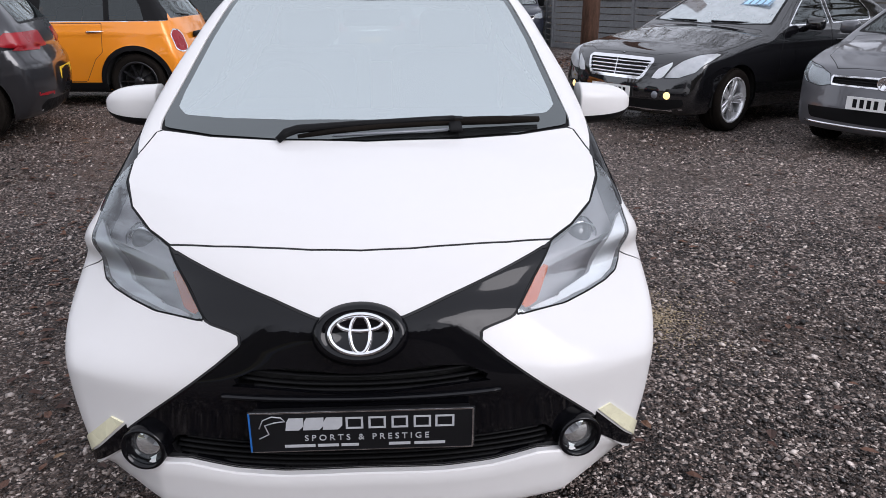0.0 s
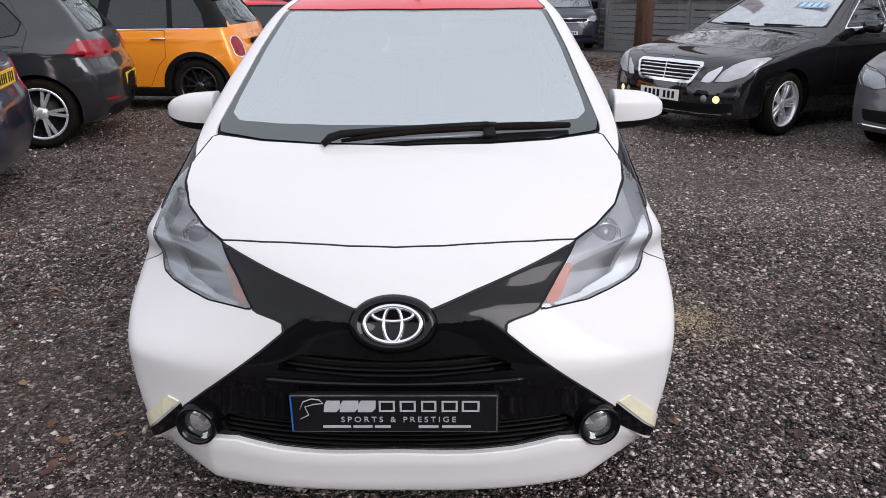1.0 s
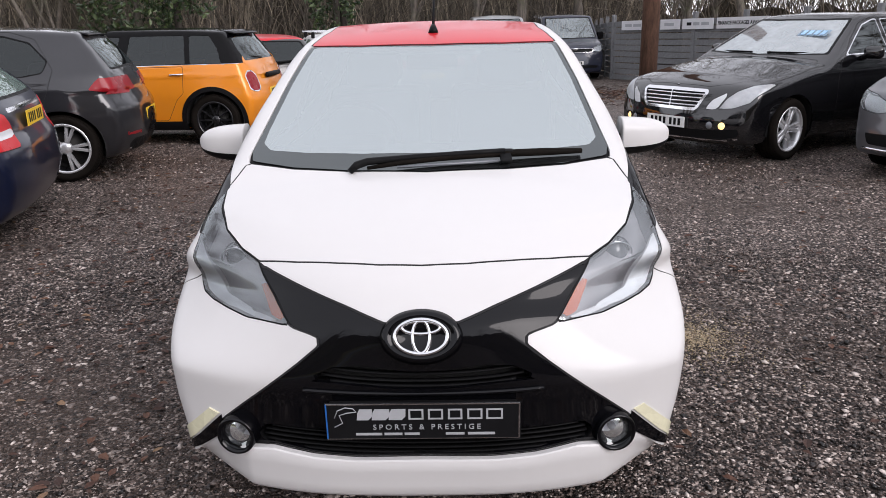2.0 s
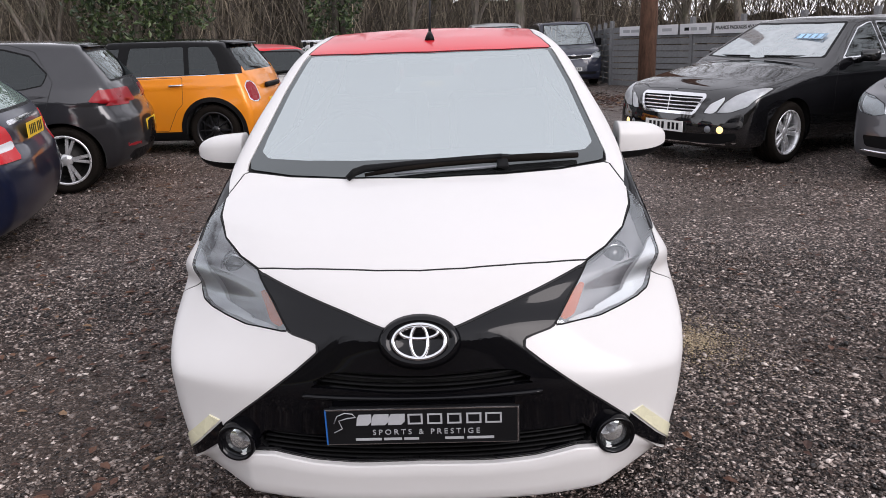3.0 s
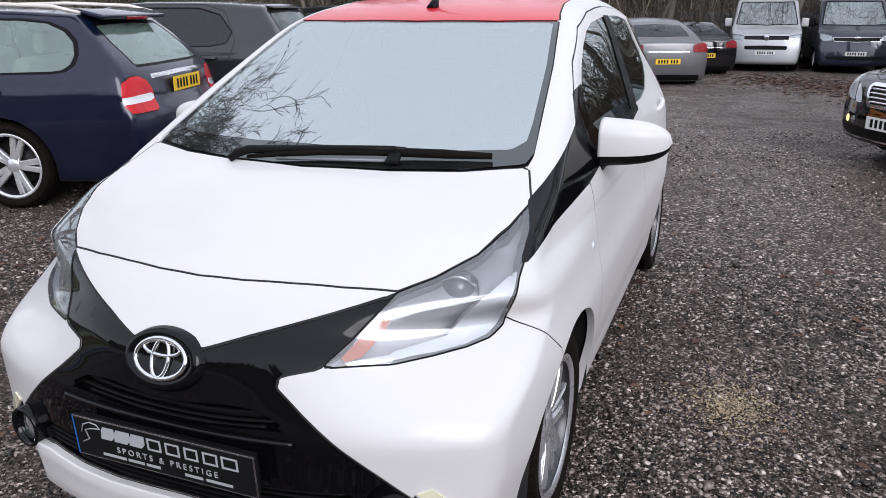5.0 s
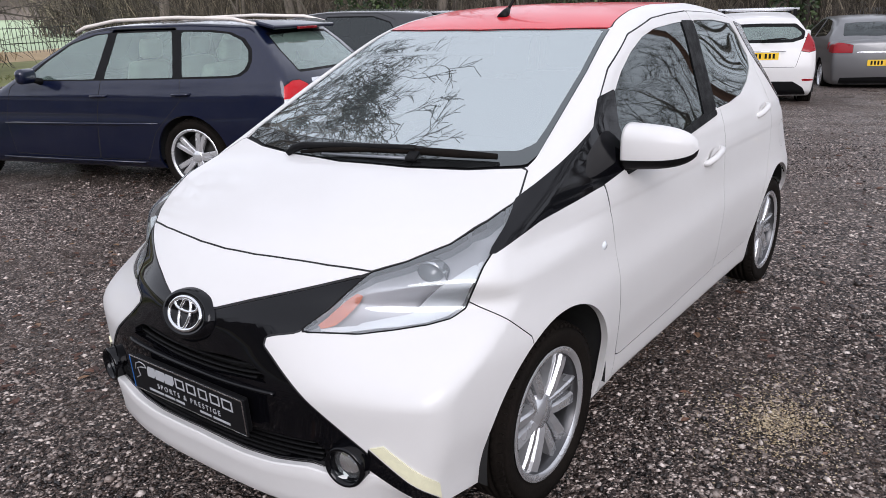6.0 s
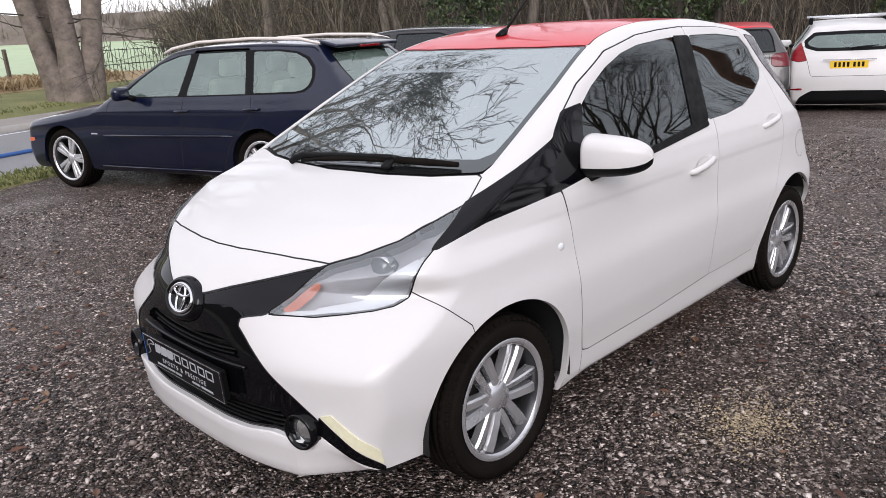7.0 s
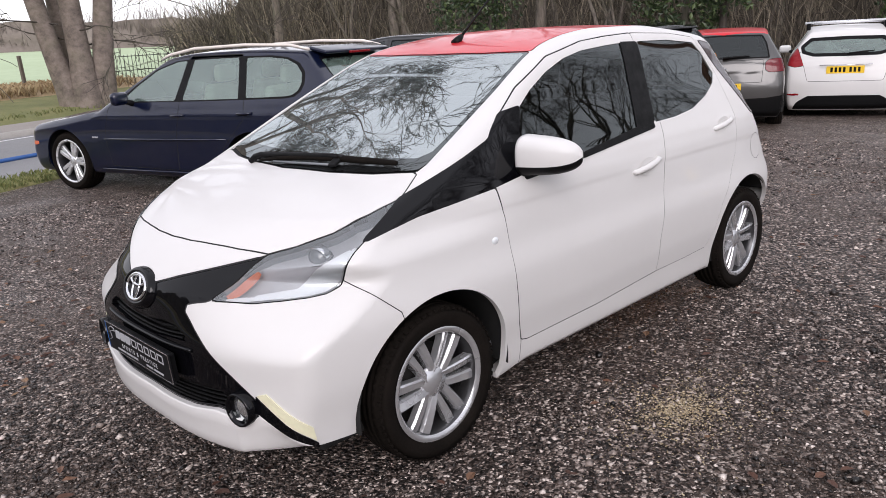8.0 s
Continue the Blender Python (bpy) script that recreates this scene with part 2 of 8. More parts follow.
def mottled(name, *stops, scale=4.0, fine=40.0, rough=0.95, relief=0.4):
    m, n, l, p = material(name)
    a, b = noise_at(n, l, scale, 6, 0.6), noise_at(n, l, fine, 5, 0.7)
    s = n.new("ShaderNodeMath")
    s.operation = "ADD"
    l.new(a, s.inputs[0])
    l.new(b, s.inputs[1])
    s2 = n.new("ShaderNodeMath")
    s2.operation = "MULTIPLY"
    l.new(s.outputs[0], s2.inputs[0])
    s2.inputs[1].default_value = 0.5
    l.new(ramp(n, l, s2.outputs[0], *stops), p.inputs["Base Color"])
    p.inputs["Roughness"].default_value = rough
    l.new(bump(n, l, b, relief, 0.03), p.inputs["Normal"])
    return m


GRAVEL = gravel_material()
STONE = island_material("loose_stone", [(0.0, (0.006253, 0.005, 0.004403)), (0.42, (0.03543, 0.026, 0.02251)), (0.74, (0.1303, 0.098, 0.08415)), (0.90, (0.3335, 0.27, 0.2368)), (1.0, (0.8338, 0.72, 0.6556))], 0.32)
PALE_STONE = island_material("pale_grit", [(0.0, (0.1668, 0.135, 0.1194)), (0.5, (0.3752, 0.315, 0.2838)), (1.0, (0.8546, 0.75, 0.685))], 0.4)
CHIP = island_material("pale_chip", [(0.0, (0.32, 0.24, 0.14)), (0.6, (0.52, 0.42, 0.27)), (1.0, (0.68, 0.58, 0.42))], 0.9)
LEAF_BROWN = island_material("fallen_leaf", [(0.0, (0.030, 0.014, 0.010)), (0.5, (0.085, 0.036, 0.022)), (0.85, (0.15, 0.070, 0.040)), (1.0, (0.26, 0.16, 0.09))], 0.7)
TWIG = island_material("thicket_twig", [(0.0, (0.052, 0.045, 0.036)), (0.5, (0.135, 0.112, 0.088)), (0.85, (0.26, 0.22, 0.165)), (1.0, (0.44, 0.37, 0.27))], 0.9, 30)
IVY = island_material("ivy_leaf", [(0.0, (0.015, 0.030, 0.011)), (0.6, (0.039, 0.068, 0.021)), (1.0, (0.090, 0.128, 0.042))], 0.45)
BARK = bark_material("bark", (0.053, 0.045, 0.039), (0.255, 0.217, 0.180), moss=0.5)
BARK_DARK = bark_material("dark_bark", (0.027, 0.023, 0.020), (0.115, 0.097, 0.081), moss=0.35)
BEECH = bark_material("smooth_bark", (0.075, 0.060, 0.050), (0.25, 0.205, 0.175), True, 0.25)
GRASS = mottled("verge_grass", (0.30, (0.09, 0.10, 0.034)), (0.5, (0.19, 0.20, 0.075)), (0.68, (0.32, 0.26, 0.12)), scale=1.2)
DRY = mottled("dry_grass", (0.30, (0.26, 0.18, 0.09)), (0.55, (0.46, 0.34, 0.20)), (0.75, (0.56, 0.45, 0.29)), scale=1.0)
# the field's paler green has distance haze mixed into the colour
FIELD = mottled("field_crop", (0.35, (0.34, 0.43, 0.25)), (0.65, (0.46, 0.55, 0.36)), scale=0.05, fine=2.0)
ASPHALT = mottled("asphalt", (0.35, (0.17, 0.17, 0.175)), (0.65, (0.25, 0.25, 0.255)), scale=0.5, fine=120, rough=0.6, relief=0.3)
PAVING = mottled("pavement", (0.35, (0.27, 0.245, 0.225)), (0.65, (0.38, 0.35, 0.325)), scale=0.8, fine=60)
KERB = mottled("kerb_stone", (0.35, (0.34, 0.32, 0.295)), (0.65, (0.46, 0.44, 0.41)), scale=2.0, fine=60)
FENCE = mottled("grey_fence_paint", (0.32, (0.115, 0.119, 0.124)), (0.52, (0.203, 0.207, 0.213)), (0.70, (0.284, 0.288, 0.294)), scale=1.5, fine=20, rough=0.8)
POLE = bark_material("creosoted_pole", (0.050, 0.026, 0.016), (0.19, 0.10, 0.065))
BANNER = plain("banner_white", (0.72, 0.72, 0.74), 0.5, wear=0.06)
WOODS = mottled("far_woods", (0.30, (0.042, 0.038, 0.028)), (0.5, (0.125, 0.108, 0.082)), (0.70, (0.26, 0.225, 0.17)), scale=0.35, fine=3.0)
# distance haze is put into these pale tones
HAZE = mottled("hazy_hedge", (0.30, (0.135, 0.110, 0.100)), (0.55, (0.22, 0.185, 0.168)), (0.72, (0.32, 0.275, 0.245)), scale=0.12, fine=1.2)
IRON = plain("iron_rail", (0.03, 0.03, 0.03), 0.7)
POST_WOOD = bark_material("weathered_post", (0.09, 0.075, 0.06), (0.22, 0.19, 0.16))
BLUE_PAINT = plain("blue_paint", (0.03, 0.10, 0.30), 0.6, wear=0.2)

# ---------------------------------------------------------------- shaping tools
def curve(*keys):
    """A smooth monotone curve through (u, value) keys."""
    u = np.array([k[0] for k in keys], float)
    v = np.array([k[1] for k in keys], float)
    h = np.diff(u)
    d = np.diff(v) / h
    m = np.zeros(len(u))
    m[0], m[-1] = d[0], d[-1]
    for i in range(1, len(u) - 1):
        if d[i - 1] * d[i] > 0:
            w1, w2 = 2 * h[i] + h[i - 1], h[i] + 2 * h[i - 1]
            m[i] = (w1 + w2) / (w1 / d[i - 1] + w2 / d[i])

    def value(t):
        t = np.clip(np.asarray(t, float), u[0], u[-1])
        i = np.clip(np.searchsorted(u, t, side="right") - 1, 0, len(h) - 1)
        s = (t - u[i]) / h[i]
        return ((1 + 2 * s) * (1 - s) ** 2 * v[i] + s * (1 - s) ** 2 * h[i] * m[i]
                + s * s * (3 - 2 * s) * v[i + 1] + s * s * (s - 1) * h[i] * m[i + 1])
    return value


def smax(a, b, k):
    h = np.clip(0.5 + 0.5 * (a - b) / k, 0, 1)
    return b + (a - b) * h + k * h * (1 - h)


def smin(a, b, k):
    return -smax(-a, -b, k)


def blend(lo, hi, t):
    t = np.clip((t - lo) / (hi - lo), 0, 1)
    return t * t * (3 - 2 * t)


def gradient(F, P, e=0.002):
    G = np.stack([F(P + e * np.eye(3)[i]) - F(P - e * np.eye(3)[i]) for i in range(3)], 1)
    return G / np.maximum(np.linalg.norm(G, axis=1, keepdims=True), 1e-9)


# ---------------------------------------------------------------- the white hatchback's form
# x to its side, y from its nose to its tail, z up
H_WIDTH = curve((0.15, 0.715), (0.24, 0.750), (0.32, 0.762), (0.45, 0.785), (0.60, 0.794), (0.72, 0.777), (0.85, 0.764), (0.95, 0.748),
                (1.02, 0.722), (1.20, 0.652), (1.36, 0.585), (1.45, 0.530), (1.5, 0.48))
H_NOSE = curve((0.15, 0.04), (0.22, 0.016), (0.30, 0.010), (0.36, 0.006), (0.45, 0.004), (0.55, 0.0), (0.64, 0.004), (0.70, 0.014),
               (0.76, 0.062), (0.82, 0.13), (0.90, 0.24))
H_BONNET = curve((0.0, 0.70), (0.06, 0.765), (0.152, 0.843), (0.30, 0.904), (0.45, 0.953), (0.60, 0.993), (0.70, 1.012), (0.9, 1.04))
H_ROOF = curve((1.3, 1.32), (1.48, 1.388), (1.72, 1.443), (2.05, 1.474), (2.35, 1.474), (2.75, 1.440), (3.1, 1.385))
H_TAIL = curve((0.15, 3.25), (0.25, 3.38), (0.40, 3.44), (0.62, 3.44), (0.72, 3.40), (0.85, 3.33), (1.0, 3.255), (1.2, 3.14), (1.36, 3.05), (1.5, 3.0))


def hero(P):
    a, y, z = np.abs(P[:, 0]), P[:, 1], P[:, 2]
    w = H_WIDTH(z)
    flare = 0.012 * np.exp(-((y - 0.70) / 0.33) ** 2) + 0.014 * np.exp(-((y - 3.04) / 0.36) ** 2)
    w = w + flare * np.exp(-((z - 0.5) / 0.22) ** 2)
    w = w - 0.095 * np.clip((0.62 - y) / 0.62, 0, 1) ** 2 - 0.05 * np.clip((y - 2.75) / 0.7, 0, 1) ** 2 - 0.035 * blend(1.9, 3.0, y) * blend(0.95, 1.3, z)
    w = w - 0.034 * blend(0.77, 0.87, z) * blend(1.18, 0.62, y)
    side = (a - w) * np.where(z > 0.98, 0.93, 1.0)
    up = blend(0.53, 0.755, z)
    sweep = (1 - up) * 0.176 * (a / 0.75) ** 2.8 + up * (0.41 - 0.12 * blend(0.72, 0.82, z)) * (a / 0.75) ** 2.1
    front = (H_NOSE(z) + sweep - y) * (0.92 - 0.25 * blend(0.68, 0.78, z))
    tail = (y - H_TAIL(z) + 0.07 * (a / 0.75) ** 3) * 0.9
    crown = 0.150 - 0.045 * blend(0.25, 0.75, y)
    top = (z - H_BONNET(y) + crown * a * a) * 0.93
    deck = z - 0.95
    lower = smax(np.where(y < 0.75, top, smax(top, deck, 0.02)), side, 0.062)
    lower = smax(lower, front, 0.04)
    lower = smax(lower, tail, 0.05)
    base = 0.70 + 0.085 * (a / 0.63) ** 2
    screen = (z - 1.022 - (y - base) * 0.48) * 0.90
    roof = z - H_ROOF(y) + 0.07 * a * a
    cabin = smax(smax(screen, roof, 0.02), side, 0.05)
    cabin = smax(cabin, tail, 0.06)
    cabin = smax(cabin, 0.85 - z, 0.02)
    body = smin(lower, cabin, 0.012)
    return smax(body, 0.18 + 0.030 * blend(1.0, 1.2, y) * blend(2.9, 2.6, y) + 0.02 * blend(0.6, 0.1, y) + 0.034 * blend(0.467, 0.70, a) * blend(0.30, 0.12, y) - z, 0.009)


# ---------------------------------------------------------------- forms of the other vehicles
def vehicle_form(S):
    hw, belt, H = S["W"] / 2, S["belt"], S["H"]
    top_w = S.get("top_w", 0.70)
    width = curve((0.15, 0.90 * hw), (0.30, 0.965 * hw), (0.50, 0.99 * hw), (0.62, hw), (belt - 0.14, 0.985 * hw), (belt, 0.955 * hw), ((belt + H) / 2, (0.955 * 0.45 + top_w * 0.55) * hw), (H - 0.05, top_w * hw), (H + 0.1, (top_w - 0.06) * hw))
    nose, deck, roof, tail = curve(*S["nose"]), curve(*S["deck"]), curve(*S["roof"]), curve(*S["tail"])
    back = curve(*S["back"]) if "back" in S else tail
    (y0, z0), (y1, z1) = S["screen"]
    slope = (z1 - z0) / (y1 - y0)
    norm = 1 / math.hypot(1, slope)
    L, crown = S["L"], S.get("crown", 0.10)
    sf, sr = S.get("sweep", 0.22), S.get("sweep_rear", 0.10)

    def F(P):
        a, y, z = np.abs(P[:, 0]), P[:, 1], P[:, 2]
        w = width(z) - S.get("pinch", 0.07) * np.clip((0.8 - y) / 0.8, 0, 1) ** 2 - S.get("pinch_rear", 0.06) * np.clip((y - L + 0.8) / 0.8, 0, 1) ** 2
        w = w - S.get("waist", 0.05) * blend(L * 0.55, L, y) * blend(belt, H, z)
        for yc in (S["fo"], S["fo"] + S["wb"]):
            w = w + S.get("flare", 0.012) * np.exp(-((y - yc) / 0.36) ** 2) * np.exp(-((z - 0.5) / 0.25) ** 2)
        side = a - w
        front = (nose(z) + sf * (a / hw) ** 2.6 - y) * 0.9
        rear = (y - tail(z) + sr * (a / hw) ** 3) * 0.9
        top = z - deck(y) + crown * a * a
        low = smax(smax(smax(top, side, 0.07), front, 0.05), rear, 0.05)
        glassy = (z - z0 - (y - y0 - S.get("bow", 0.20) * a * a) * slope) * norm
        cab = smax(smax(glassy, z - roof(y) + 0.07 * a * a, 0.03), side, S.get("round", 0.06))
        cab = smax(smax(cab, (y - back(z) + 0.12 * (a / hw) ** 3) * 0.9, 0.05), belt - 0.12 - z, 0.02)
        return smax(smin(low, cab, 0.015), S.get("clear", 0.20) - z, 0.03)
    return F


# ---------------------------------------------------------------- mesh building
def mesh_ob(name, V, F, mat, parent=None, label="", normals=None, smooth=True):
    me = bpy.data.meshes.new(name)
    me.from_pydata([tuple(map(float, v)) for v in V], [], [tuple(map(int, f)) for f in F])
    if smooth:
        me.polygons.foreach_set("use_smooth", [True] * len(me.polygons))
    me.materials.append(mat)
    me.update()
    if normals is not None:
        me.normals_split_custom_set_from_vertices([tuple(map(float, n)) for n in normals])
    ob = new(name, me)
    if parent is not None:
        ob.parent = parent
    if label:
        ob["label"] = label
    return ob


def part(name, bm, mat, parent=None, label="", smooth=False):
    me = bpy.data.meshes.new(name)
    if smooth:
        for f in bm.faces:
            f.smooth = True
    bm.to_mesh(me)
    bm.free()
    me.materials.append(mat)
    ob = new(name, me)
    if parent is not None:
        ob.parent = parent
    if label:
        ob["label"] = label
    return ob


def thing(name, label, category, group="", m=None):
    e = new(name)
    e.empty_display_size = 0.1
    if m is not None:
        e.matrix_world = m
    return tagged(e, label, category, group)


def slab(bm, sx, sy, sz, m, bevel=0.0, seg=2):
    """Add a box, its edges rounded, to bm."""
    made = bmesh.ops.create_cube(bm, size=1, matrix=m @ Matrix.Diagonal((sx, sy, sz, 1)))
    if bevel:
        edges = {e for v in made["verts"] for e in v.link_edges}
        bmesh.ops.bevel(bm, geom=list(edges), offset=bevel, segments=seg, affect="EDGES", profile=0.5)
    return bm


def box_part(name, sx, sy, sz, m, mat, parent, bevel=0.005, label="", seg=2):
    bm = bmesh.new()
    slab(bm, sx, sy, sz, m, min(bevel, 0.45 * min(sx, sy, sz)), seg)
    return part(name, bm, mat, parent, label, False)


def lathe(profile, seg, m, close=False):
    """Turn (radius, along) pairs round the local x axis. Gives V, F."""
    pts = np.array(profile, float)
    ang = np.linspace(0, 2 * np.pi, seg, endpoint=False)
    V = np.stack([np.repeat(pts[:, 1], seg), np.outer(pts[:, 0], np.cos(ang)).ravel(), np.outer(pts[:, 0], np.sin(ang)).ravel()], 1)
    F = []
    n = len(pts)
    for i in range(n if close else n - 1):
        for j in range(seg):
            a, b, c, d = i * seg + j, i * seg + (j + 1) % seg, ((i + 1) % n) * seg + (j + 1) % seg, ((i + 1) % n) * seg + j
            F.append((a, b, c, d))
    M = np.array(m)
    return V @ M[:3, :3].T + M[:3, 3], F


def tube(points, radii, seg=8, caps=True):
    """A tapering tube along points. Gives V, F."""
    P = np.array(points, float)
    R = np.broadcast_to(np.array(radii, float), (len(P),))
    T = np.gradient(P, axis=0)
    T /= np.maximum(np.linalg.norm(T, axis=1, keepdims=True), 1e-9)
    up = np.array([0, 0, 1.0]) if abs(T[0, 2]) < 0.9 else np.array([1.0, 0, 0])
    V, F = [], []
    u = np.cross(T[0], up)
    u /= np.linalg.norm(u)
    ang = np.linspace(0, 2 * np.pi, seg, endpoint=False)
    for i in range(len(P)):
        u = u - T[i] * (u @ T[i])
        u /= max(np.linalg.norm(u), 1e-9)
        w = np.cross(T[i], u)
        V.append(P[i] + R[i] * (np.outer(np.cos(ang), u) + np.outer(np.sin(ang), w)))
        if i:
            for j in range(seg):
                F.append(((i - 1) * seg + j, (i - 1) * seg + (j + 1) % seg, i * seg + (j + 1) % seg, i * seg + j))
    if caps:
        F.append(tuple(range(seg))[::-1])
        F.append(tuple((len(P) - 1) * seg + j for j in range(seg)))
    return np.concatenate(V), F


def joined(*pieces):
    V, F, o = [], [], 0
    for v, f in pieces:
        V.append(np.asarray(v, float))
        F += [tuple(i + o for i in q) for q in f]
        o += len(v)
    return np.concatenate(V), F


def bent_plate(outline, depth, m):
    """A flat outline in local (x, z), extruded along local y. Gives V, F."""
    n = len(outline)
    o = np.array(outline, float)
    V = np.concatenate([np.stack([o[:, 0], np.zeros(n), o[:, 1]], 1), np.stack([o[:, 0], np.full(n, depth), o[:, 1]], 1)])
    F = [tuple(range(n)), tuple(range(2 * n - 1, n - 1, -1))] + [(i, i + n, (i + 1) % n + n, (i + 1) % n) for i in range(n)]
    M = np.array(m)
    return V @ M[:3, :3].T + M[:3, 3], F


def lettering(name, text, size, m, mat, parent, bold=0.0, spacing=1.0, width=1.0, extrude=0.0006):
    c = bpy.data.curves.new(name, "FONT")
    c.body, c.size, c.align_x, c.align_y = text, size, "CENTER", "CENTER"
    c.offset, c.space_character, c.extrude = bold, spacing, extrude
    c.resolution_u = 3
    tmp = new(name, c)
    me = bpy.data.meshes.new_from_object(tmp.evaluated_get(bpy.context.evaluated_depsgraph_get()))
    bpy.data.objects.remove(tmp)
    me.materials.clear()
    me.materials.append(mat)
    ob = new(name, me)
    ob.parent = parent
    ob.matrix_local = m @ Matrix.Diagonal((width, 1, 1, 1))
    return ob


# ---------------------------------------------------------------- car shells
class Shell:
    """One half (x > 0) of a car's skin, met by rays from an axis inside it; then cut into panels."""

    def __init__(self, F, y1, y2, zo, front=60, mid=90, rear=36, rise=100):
        cols = [(y1, math.cos(a), math.sin(a)) for a in np.linspace(-math.pi / 2, 0, front, endpoint=False)]
        cols += [(y, 1.0, 0.0) for y in np.linspace(y1, y2, mid, endpoint=False)]
        cols += [(y2, math.cos(a), math.sin(a)) for a in np.linspace(0, math.pi / 2, rear)]
        C = np.array(cols)
        phi = np.radians(np.linspace(-48, 90, rise))
        n, k = len(C), rise
        O = np.zeros((n, k, 3))
        O[:, :, 1], O[:, :, 2] = C[:, None, 0], zo
        D = np.stack([np.outer(C[:, 1], np.cos(phi)), np.outer(C[:, 2], np.cos(phi)), np.broadcast_to(np.sin(phi), (n, k))], 2)
        O, D = O.reshape(-1, 3), D.reshape(-1, 3)
        lo, hi = np.zeros(len(O)), np.full(len(O), 3.0)
        for _ in range(26):
            t = (lo + hi) / 2
            inside = F(O + D * t[:, None]) < 0
            lo, hi = np.where(inside, t, lo), np.where(inside, hi, t)
        self.F, self.V = F, O + D * lo[:, None]
        self.V[np.abs(self.V[:, 0]) < 1e-6, 0] = 0
        i = np.arange(n * k).reshape(n, k)
        a, b, c, d = i[:-1, :-1].ravel(), i[1:, :-1].ravel(), i[1:, 1:].ravel(), i[:-1, 1:].ravel()
        self.T = np.concatenate([np.stack([a, b, c], 1), np.stack([a, c, d], 1)])
        area = np.linalg.norm(np.cross(self.V[self.T[:, 1]] - self.V[self.T[:, 0]], self.V[self.T[:, 2]] - self.V[self.T[:, 0]]), axis=1)
        self.T = self.T[area > 1e-9]
        self.L = np.array(["paint"] * len(self.T), dtype="<U24")
        self.N = gradient(F, self.V)

    def cut(self, g, label, only=("paint",)):
        """Split triangles where g changes sign; those where g < 0 take the label."""
        mask = np.isin(self.L, only)
        s = g[self.T] < 0
        cnt = s.sum(1)
        self.L[mask & (cnt == 3)] = label
        mixed = np.where(mask & (cnt > 0) & (cnt < 3))[0]
        if not len(mixed):
            return self
        T, S = self.T[mixed], s[mixed]
        lone = np.where(S.sum(1) == 1, S.argmax(1), (~S).argmax(1))
        r = np.arange(len(T))
        i, j, k = T[r, lone], T[r, (lone + 1) % 3], T[r, (lone + 2) % 3]
        E = np.sort(np.concatenate([np.stack([i, j], 1), np.stack([i, k], 1)]), axis=1)
        U, inv = np.unique(E, axis=0, return_inverse=True)
        inv = inv.ravel()
        w = np.clip(g[U[:, 0]] / (g[U[:, 0]] - g[U[:, 1]]), 0.001, 0.999)[:, None]
        base = len(self.V)
        self.V = np.concatenate([self.V, self.V[U[:, 0]] * (1 - w) + self.V[U[:, 1]] * w])
        nn = self.N[U[:, 0]] * (1 - w) + self.N[U[:, 1]] * w
        self.N = np.concatenate([self.N, nn / np.linalg.norm(nn, axis=1, keepdims=True)])
        ij, ik = base + inv[:len(T)], base + inv[len(T):]
        lone_in = S.sum(1) == 1
        old = self.L[mixed]
        first = np.where(lone_in, label, old)
        rest = np.where(lone_in, old, label)
        keep = np.ones(len(self.T), bool)
        keep[mixed] = False
        self.T = np.concatenate([self.T[keep], np.stack([i, ij, ik], 1), np.stack([ij, j, k], 1), np.stack([ij, k, ik], 1)])
        self.L = np.concatenate([self.L[keep], first, rest, rest])
        return self

    def field(self, pts, d, gate=0.08, off=0.0):
        """Signed distance (minus inside) to a closed outline, looked at against direction d."""
        d = np.array(d, float) / np.linalg.norm(d)
        e1 = np.cross((0, 0, 1.0), d) if abs(d[2]) < 0.9 else np.cross((0, 1.0, 0), d)
        e1 /= np.linalg.norm(e1)
        e2 = np.cross(d, e1)
        Q = np.array(pts, float)
        Q = np.stack([Q @ e1, Q @ e2], 1)
        X = np.stack([self.V @ e1, self.V @ e2], 1)
        best, inside = np.full(len(X), 1e9), np.zeros(len(X), bool)
        for a, b in zip(Q, np.roll(Q, -1, 0)):
            ab = b - a
            t = np.clip(((X - a) @ ab) / max(ab @ ab, 1e-12), 0, 1)
            best = np.minimum(best, np.linalg.norm(X - a - t[:, None] * ab, axis=1))
            cross = ((a[1] > X[:, 1]) != (b[1] > X[:, 1]))
            with np.errstate(divide="ignore", invalid="ignore"):
                xi = a[0] + (X[:, 1] - a[1]) * ab[0] / (ab[1] if ab[1] else 1e-12)
            inside ^= cross & (X[:, 0] < xi)
        g = np.where(inside, -best, best) - off
        return np.maximum(g, 0.4 * (gate - self.N @ d))

    def panel(self, pts, d, label, only=("paint",), gap=0.0, gap_label="seam", grow=0.0, gate=0.08):
        if gap:
            self.cut(self.field(pts, d, gate, grow + gap / 2), gap_label, only)
            self.cut(self.field(pts, d, gate, grow - gap / 2), label, (gap_label,) if gap_label not in only else only)
        else:
            self.cut(self.field(pts, d, gate, grow), label, only)
        return self

    def disc(self, y, z, r, label, only=("paint",), power=2.0):
        g = (np.abs((self.V[:, 1] - y) / r) ** power + np.abs((self.V[:, 2] - z) / r) ** power) ** (1 / power) * r - r
        g = np.maximum(g, 0.3 - self.V[:, 0])
        return self.cut(g, label, only)

    def settle(self):
        """Bring the cut corners back onto the true form."""
        for _ in range(2):
            self.V = self.V - self.N * np.clip(self.F(self.V), -0.02, 0.02)[:, None] * (np.abs(self.V[:, :1]) > 1e-6)
        keep0 = np.abs(self.V[:, 0]) < 1e-6
        self.N = gradient(self.F, self.V)
